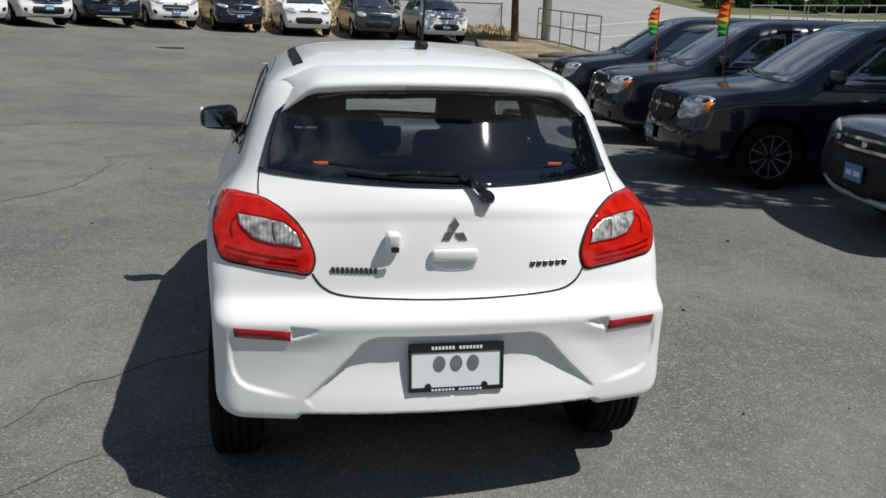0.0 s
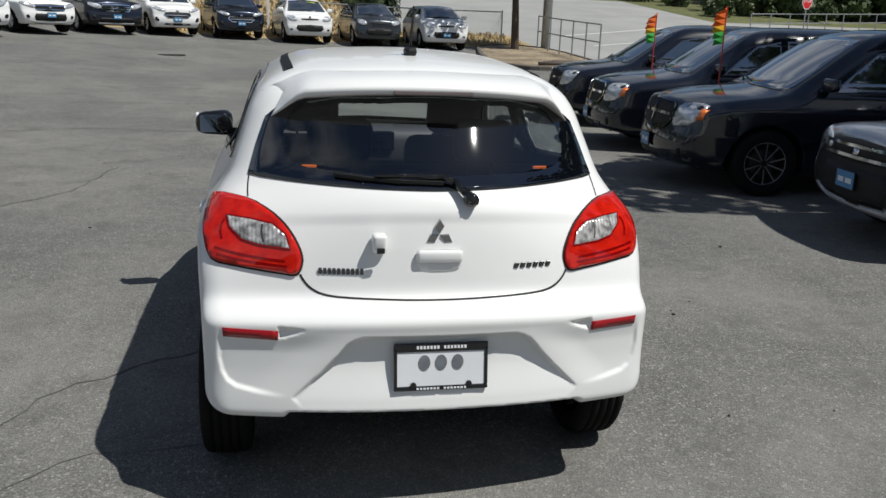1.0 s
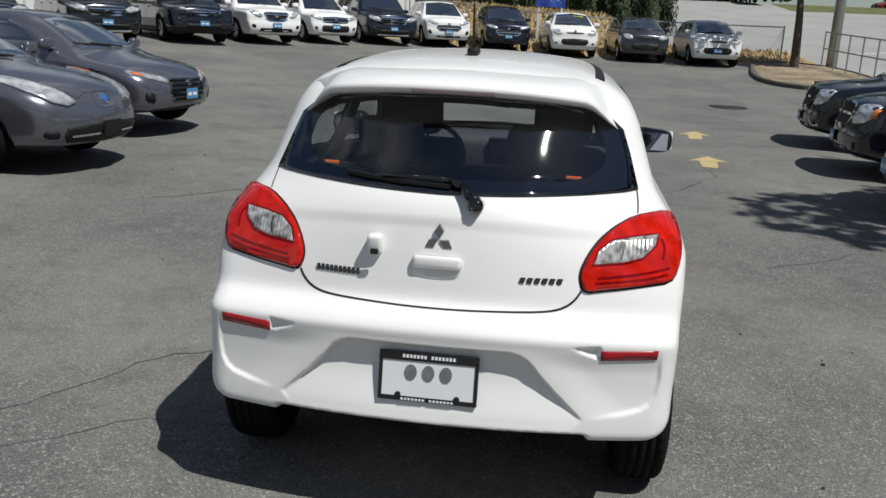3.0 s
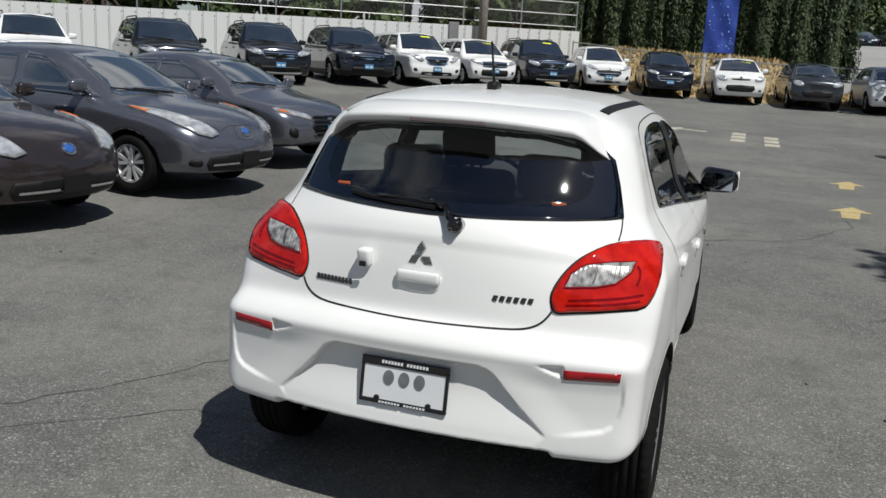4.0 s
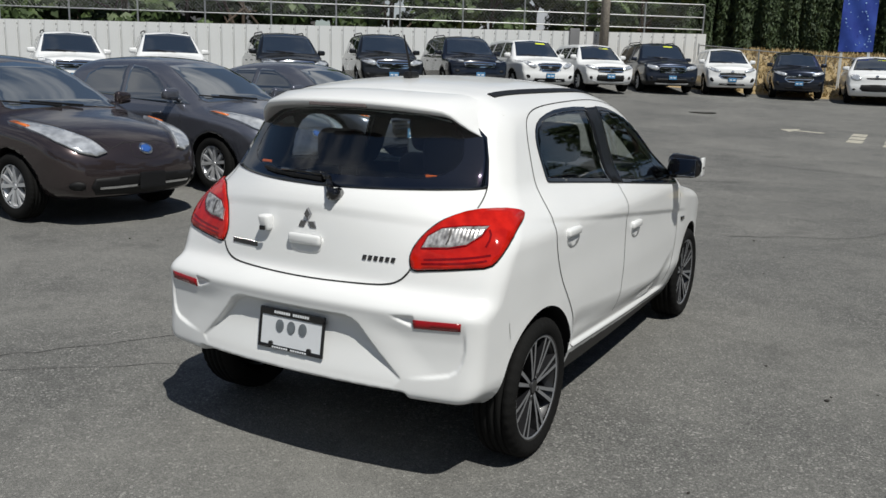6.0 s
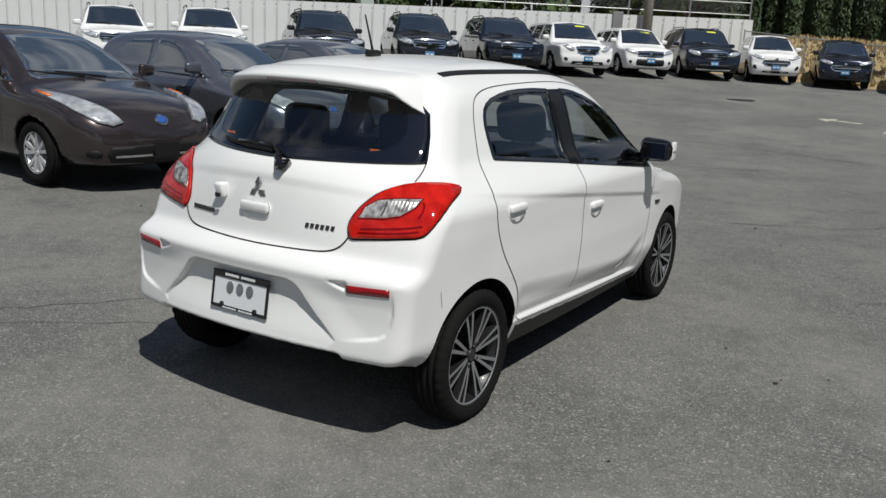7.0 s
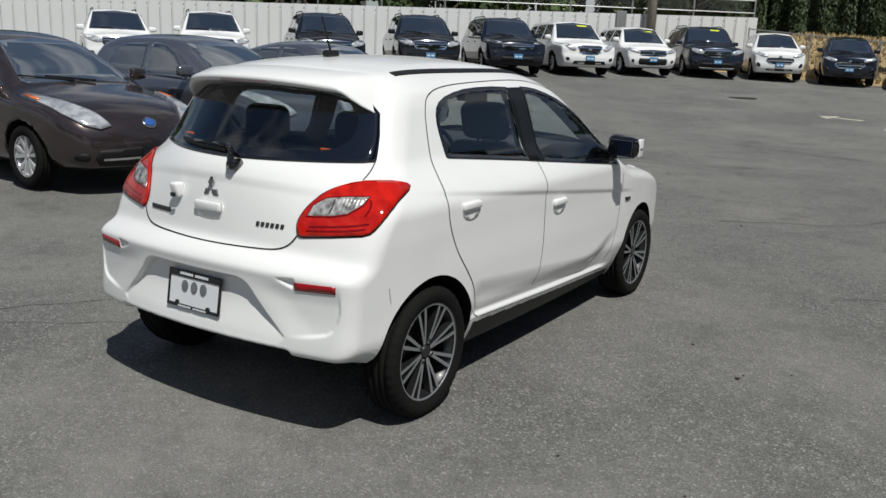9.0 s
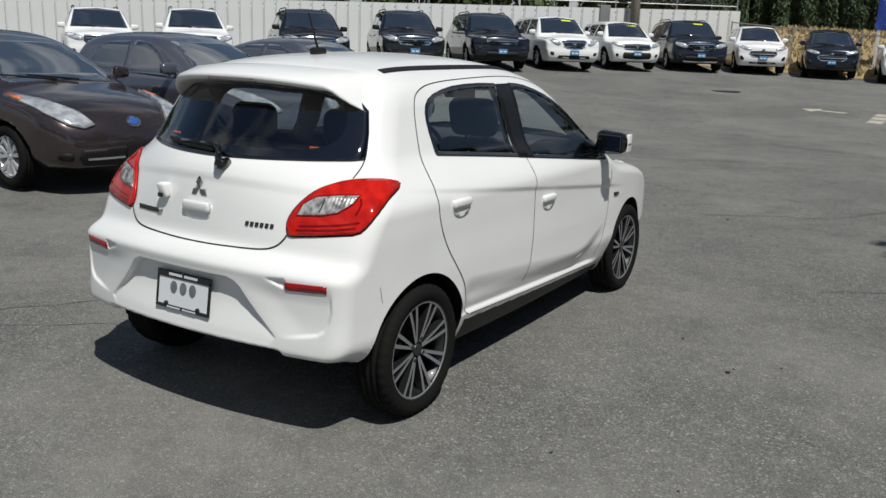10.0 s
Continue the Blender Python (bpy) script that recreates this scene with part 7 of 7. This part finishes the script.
for k, (x, y, h, r) in enumerate([(40, 62, 9, 4.5), (45, 58, 10, 5), (50, 54, 9, 5), (36, 70, 9, 4.5), (55, 50, 9, 5), (60, 45, 9, 5), (47, 64, 10, 5), (66, 40, 9, 5), (40, 96, 11, 5.5), (30, 100, 11, 5.5), (20, 98, 11, 6), (11, 104, 12, 6), (2, 100, 12, 6), (-7, 96, 11, 6), (-3, 60, 9, 4), (-12, 55, 9, 4.5), (34.5, 55, 4.6, 3), (37.5, 54.5, 4.8, 3), (40.5, 54, 4.6, 3), (44, 53, 5, 3.2), (38.5, 58.5, 5, 3), (48, 50, 5, 3.2)]):
    broad_tree(x, y, h, r, 40 + k, "broad green tree beyond the street", 5200, 0.5, 0.25, "far trees", clear=0.06)
for k, (x, y) in enumerate([(28.5, 52), (30.5, 56), (29, 59), (33, 60), (32, 53), (36, 62), (31, 63), (35, 50.5), (28, 63)]):
    broad_tree(x, y, 1.6, 1.3, 140 + k, "low rough bush on the green verge", 900, 0.22, 0.04, "verge bushes", clear=0.02)
# woods behind the wall
for k, (u, b, h, r) in enumerate([(1 + 2.4 * j, 5.0 + (j * 37 % 5) * 0.8, 6 + (j * 53 % 4) * 0.5, 2.6) for j in range(21)]):
    p = wall_point(u, b)
    broad_tree(p.x, p.y, h, r, 60 + k, "green tree behind the white wall", 4200, 0.36, 0.2, "trees behind the wall", clear=0.10)
# trees that shade the vans, and the far side of the lot
for k, (x, y, h, r) in enumerate([(10.9, 2.9, 10.2, 3.1), (16, 0, 9, 4), (15, -8, 10, 4.5), (9, -18, 10, 4.5), (0, -22, 10, 5), (-9, -20, 10, 4.5), (20, -4, 11, 5), (18, 12, 10, 4.5)]):
    broad_tree(x, y, h, r, 80 + k, "leafy tree at the edge of the lot", 6000, 0.30, 0.22, "trees round the lot", clear=0.42)


# ---- cracks, specks and tufts ----
CRACK = material("tarred_crack", (0.085, 0.083, 0.080), 0.9, grain=0.4, scale=60)


def crack(pts, width, seed):
    rr = random.Random(seed)
    p = resample(np.array(pts, float), 0.12, False)
    bm = bmesh.new()
    rows = []
    off = 0.0
    for i, (x, y) in enumerate(p):
        off = 0.7 * off + rr.uniform(-0.035, 0.035)
        d = p[min(i + 1, len(p) - 1)] - p[max(i - 1, 0)]
        d = d / (np.linalg.norm(d) + 1e-9)
        w = width * rr.uniform(0.3, 1.3)
        c = np.array([x - d[1] * off, y + d[0] * off])
        a, b = c + np.array([-d[1], d[0]]) * w / 2, c - np.array([-d[1], d[0]]) * w / 2
        rows.append([bm.verts.new((*q, float(ground_z(*q)) + 0.003)) for q in (a, b)])
    for r0, r1 in zip(rows, rows[1:]):
        bm.faces.new((r0[0], r0[1], r1[1], r1[0]))
    bmesh.ops.recalc_face_normals(bm, faces=bm.faces)
    tagged(part("asphalt_crack", bm, CRACK), "thin dark crack in the asphalt", "crack", "cracks in the asphalt", "structure")


crack([(-2.6, -1.2), (-1.9, -0.2), (-1.55, 0.5), (-1.15, 0.8), (-0.8, 1.0)], 0.010, 1)
crack([(-2.0, -0.7), (-1.2, -0.05), (-0.6, 0.05)], 0.006, 2)
crack([(-4.6, 8.5), (-3.0, 9.3), (-1.5, 9.2), (0.3, 10.2)], 0.03, 3)
crack([(-3.9, 12.0), (-1.2, 12.6), (1.5, 12.1), (3.8, 13.0)], 0.03, 4)
crack([(0.5, 5.5), (1.6, 6.2), (2.2, 7.4), (2.3, 9.0)], 0.018, 5)
crack([(-3.2, 4.0), (-2.4, 5.0), (-2.2, 6.4)], 0.018, 6)
crack([(1.9, 3.2), (2.7, 3.9), (3.2, 3.8)], 0.012, 7)


def speck(x, y, r, seed):
    rr = random.Random(seed)
    bm = bmesh.new()
    bmesh.ops.create_icosphere(bm, subdivisions=1, radius=r)
    for v in bm.verts:
        v.co *= rr.uniform(0.6, 1.3)
        v.co.z *= 0.5
    ob = part("debris", bm, material("dark_debris", (0.03, 0.026, 0.022), 0.9, grain=0.5, scale=80), m=Matrix.Translation((x, y, float(ground_z(x, y)) + r * 0.3)))
    tagged(ob, "small dark bit of debris on the asphalt", "debris", "debris on the asphalt")


rs = random.Random(12)
for x, y, r in [(1.775, 1.306, 0.013), (2.89, 2.82, 0.018), (1.79, 1.375, 0.008)] + [(rs.uniform(-4, 4.5), rs.uniform(-0.5, 9), rs.uniform(0.005, 0.013)) for _ in range(46)]:
    if abs(x) > 1.0 or y > 3.6:
        speck(x, y, r, int(x * 100))
bm = bmesh.new()
sweep(bm, [Vector(q) for q in ((2.93, 1.72, 0.008), (3.0, 1.68, 0.014), (3.06, 1.69, 0.010), (3.10, 1.64, 0.008))], 0.004, 5)
add_tube(bm, (3.0, 1.68, 0.013), (3.05, 1.74, 0.010), 0.003, 0.002, 5)
tagged(part("twig", bm, BARK), "small dry brown twig lying on the asphalt", "twig")


def tufts():
    r = np.random.default_rng(5)
    n = 9000
    x, y = r.uniform(-9, 9.5, n), r.uniform(31.4, 41, n)
    keep = (x < 3.5) | (y < 36)
    x, y = x[keep], y[keep]
    n = len(x)
    z = ground_z(x, y)
    a = r.uniform(0, math.pi, n)
    h, w = r.uniform(0.06, 0.22, n), r.uniform(0.03, 0.09, n)
    base = np.stack([x, y, z], 1)
    d = np.stack([np.cos(a), np.sin(a), 0 * a], 1) * w[:, None]
    tip = base + np.stack([r.normal(0, 0.06, n), r.normal(0, 0.06, n), h], 1)
    v = np.stack([base - d, base + d, tip], 1).reshape(-1, 3)
    f = np.arange(3 * n).reshape(-1, 3)
    me = mesh_of("dry_grass_tufts", v, f, material("straw", (0.46, 0.35, 0.18), 0.9, grain=0.6, scale=3, tint=(0.22, 0.17, 0.08)), False)
    tagged(new("dry_grass_tufts", me), "straw-coloured dry grass on the bank", "grass", kind="stuff")


tufts()
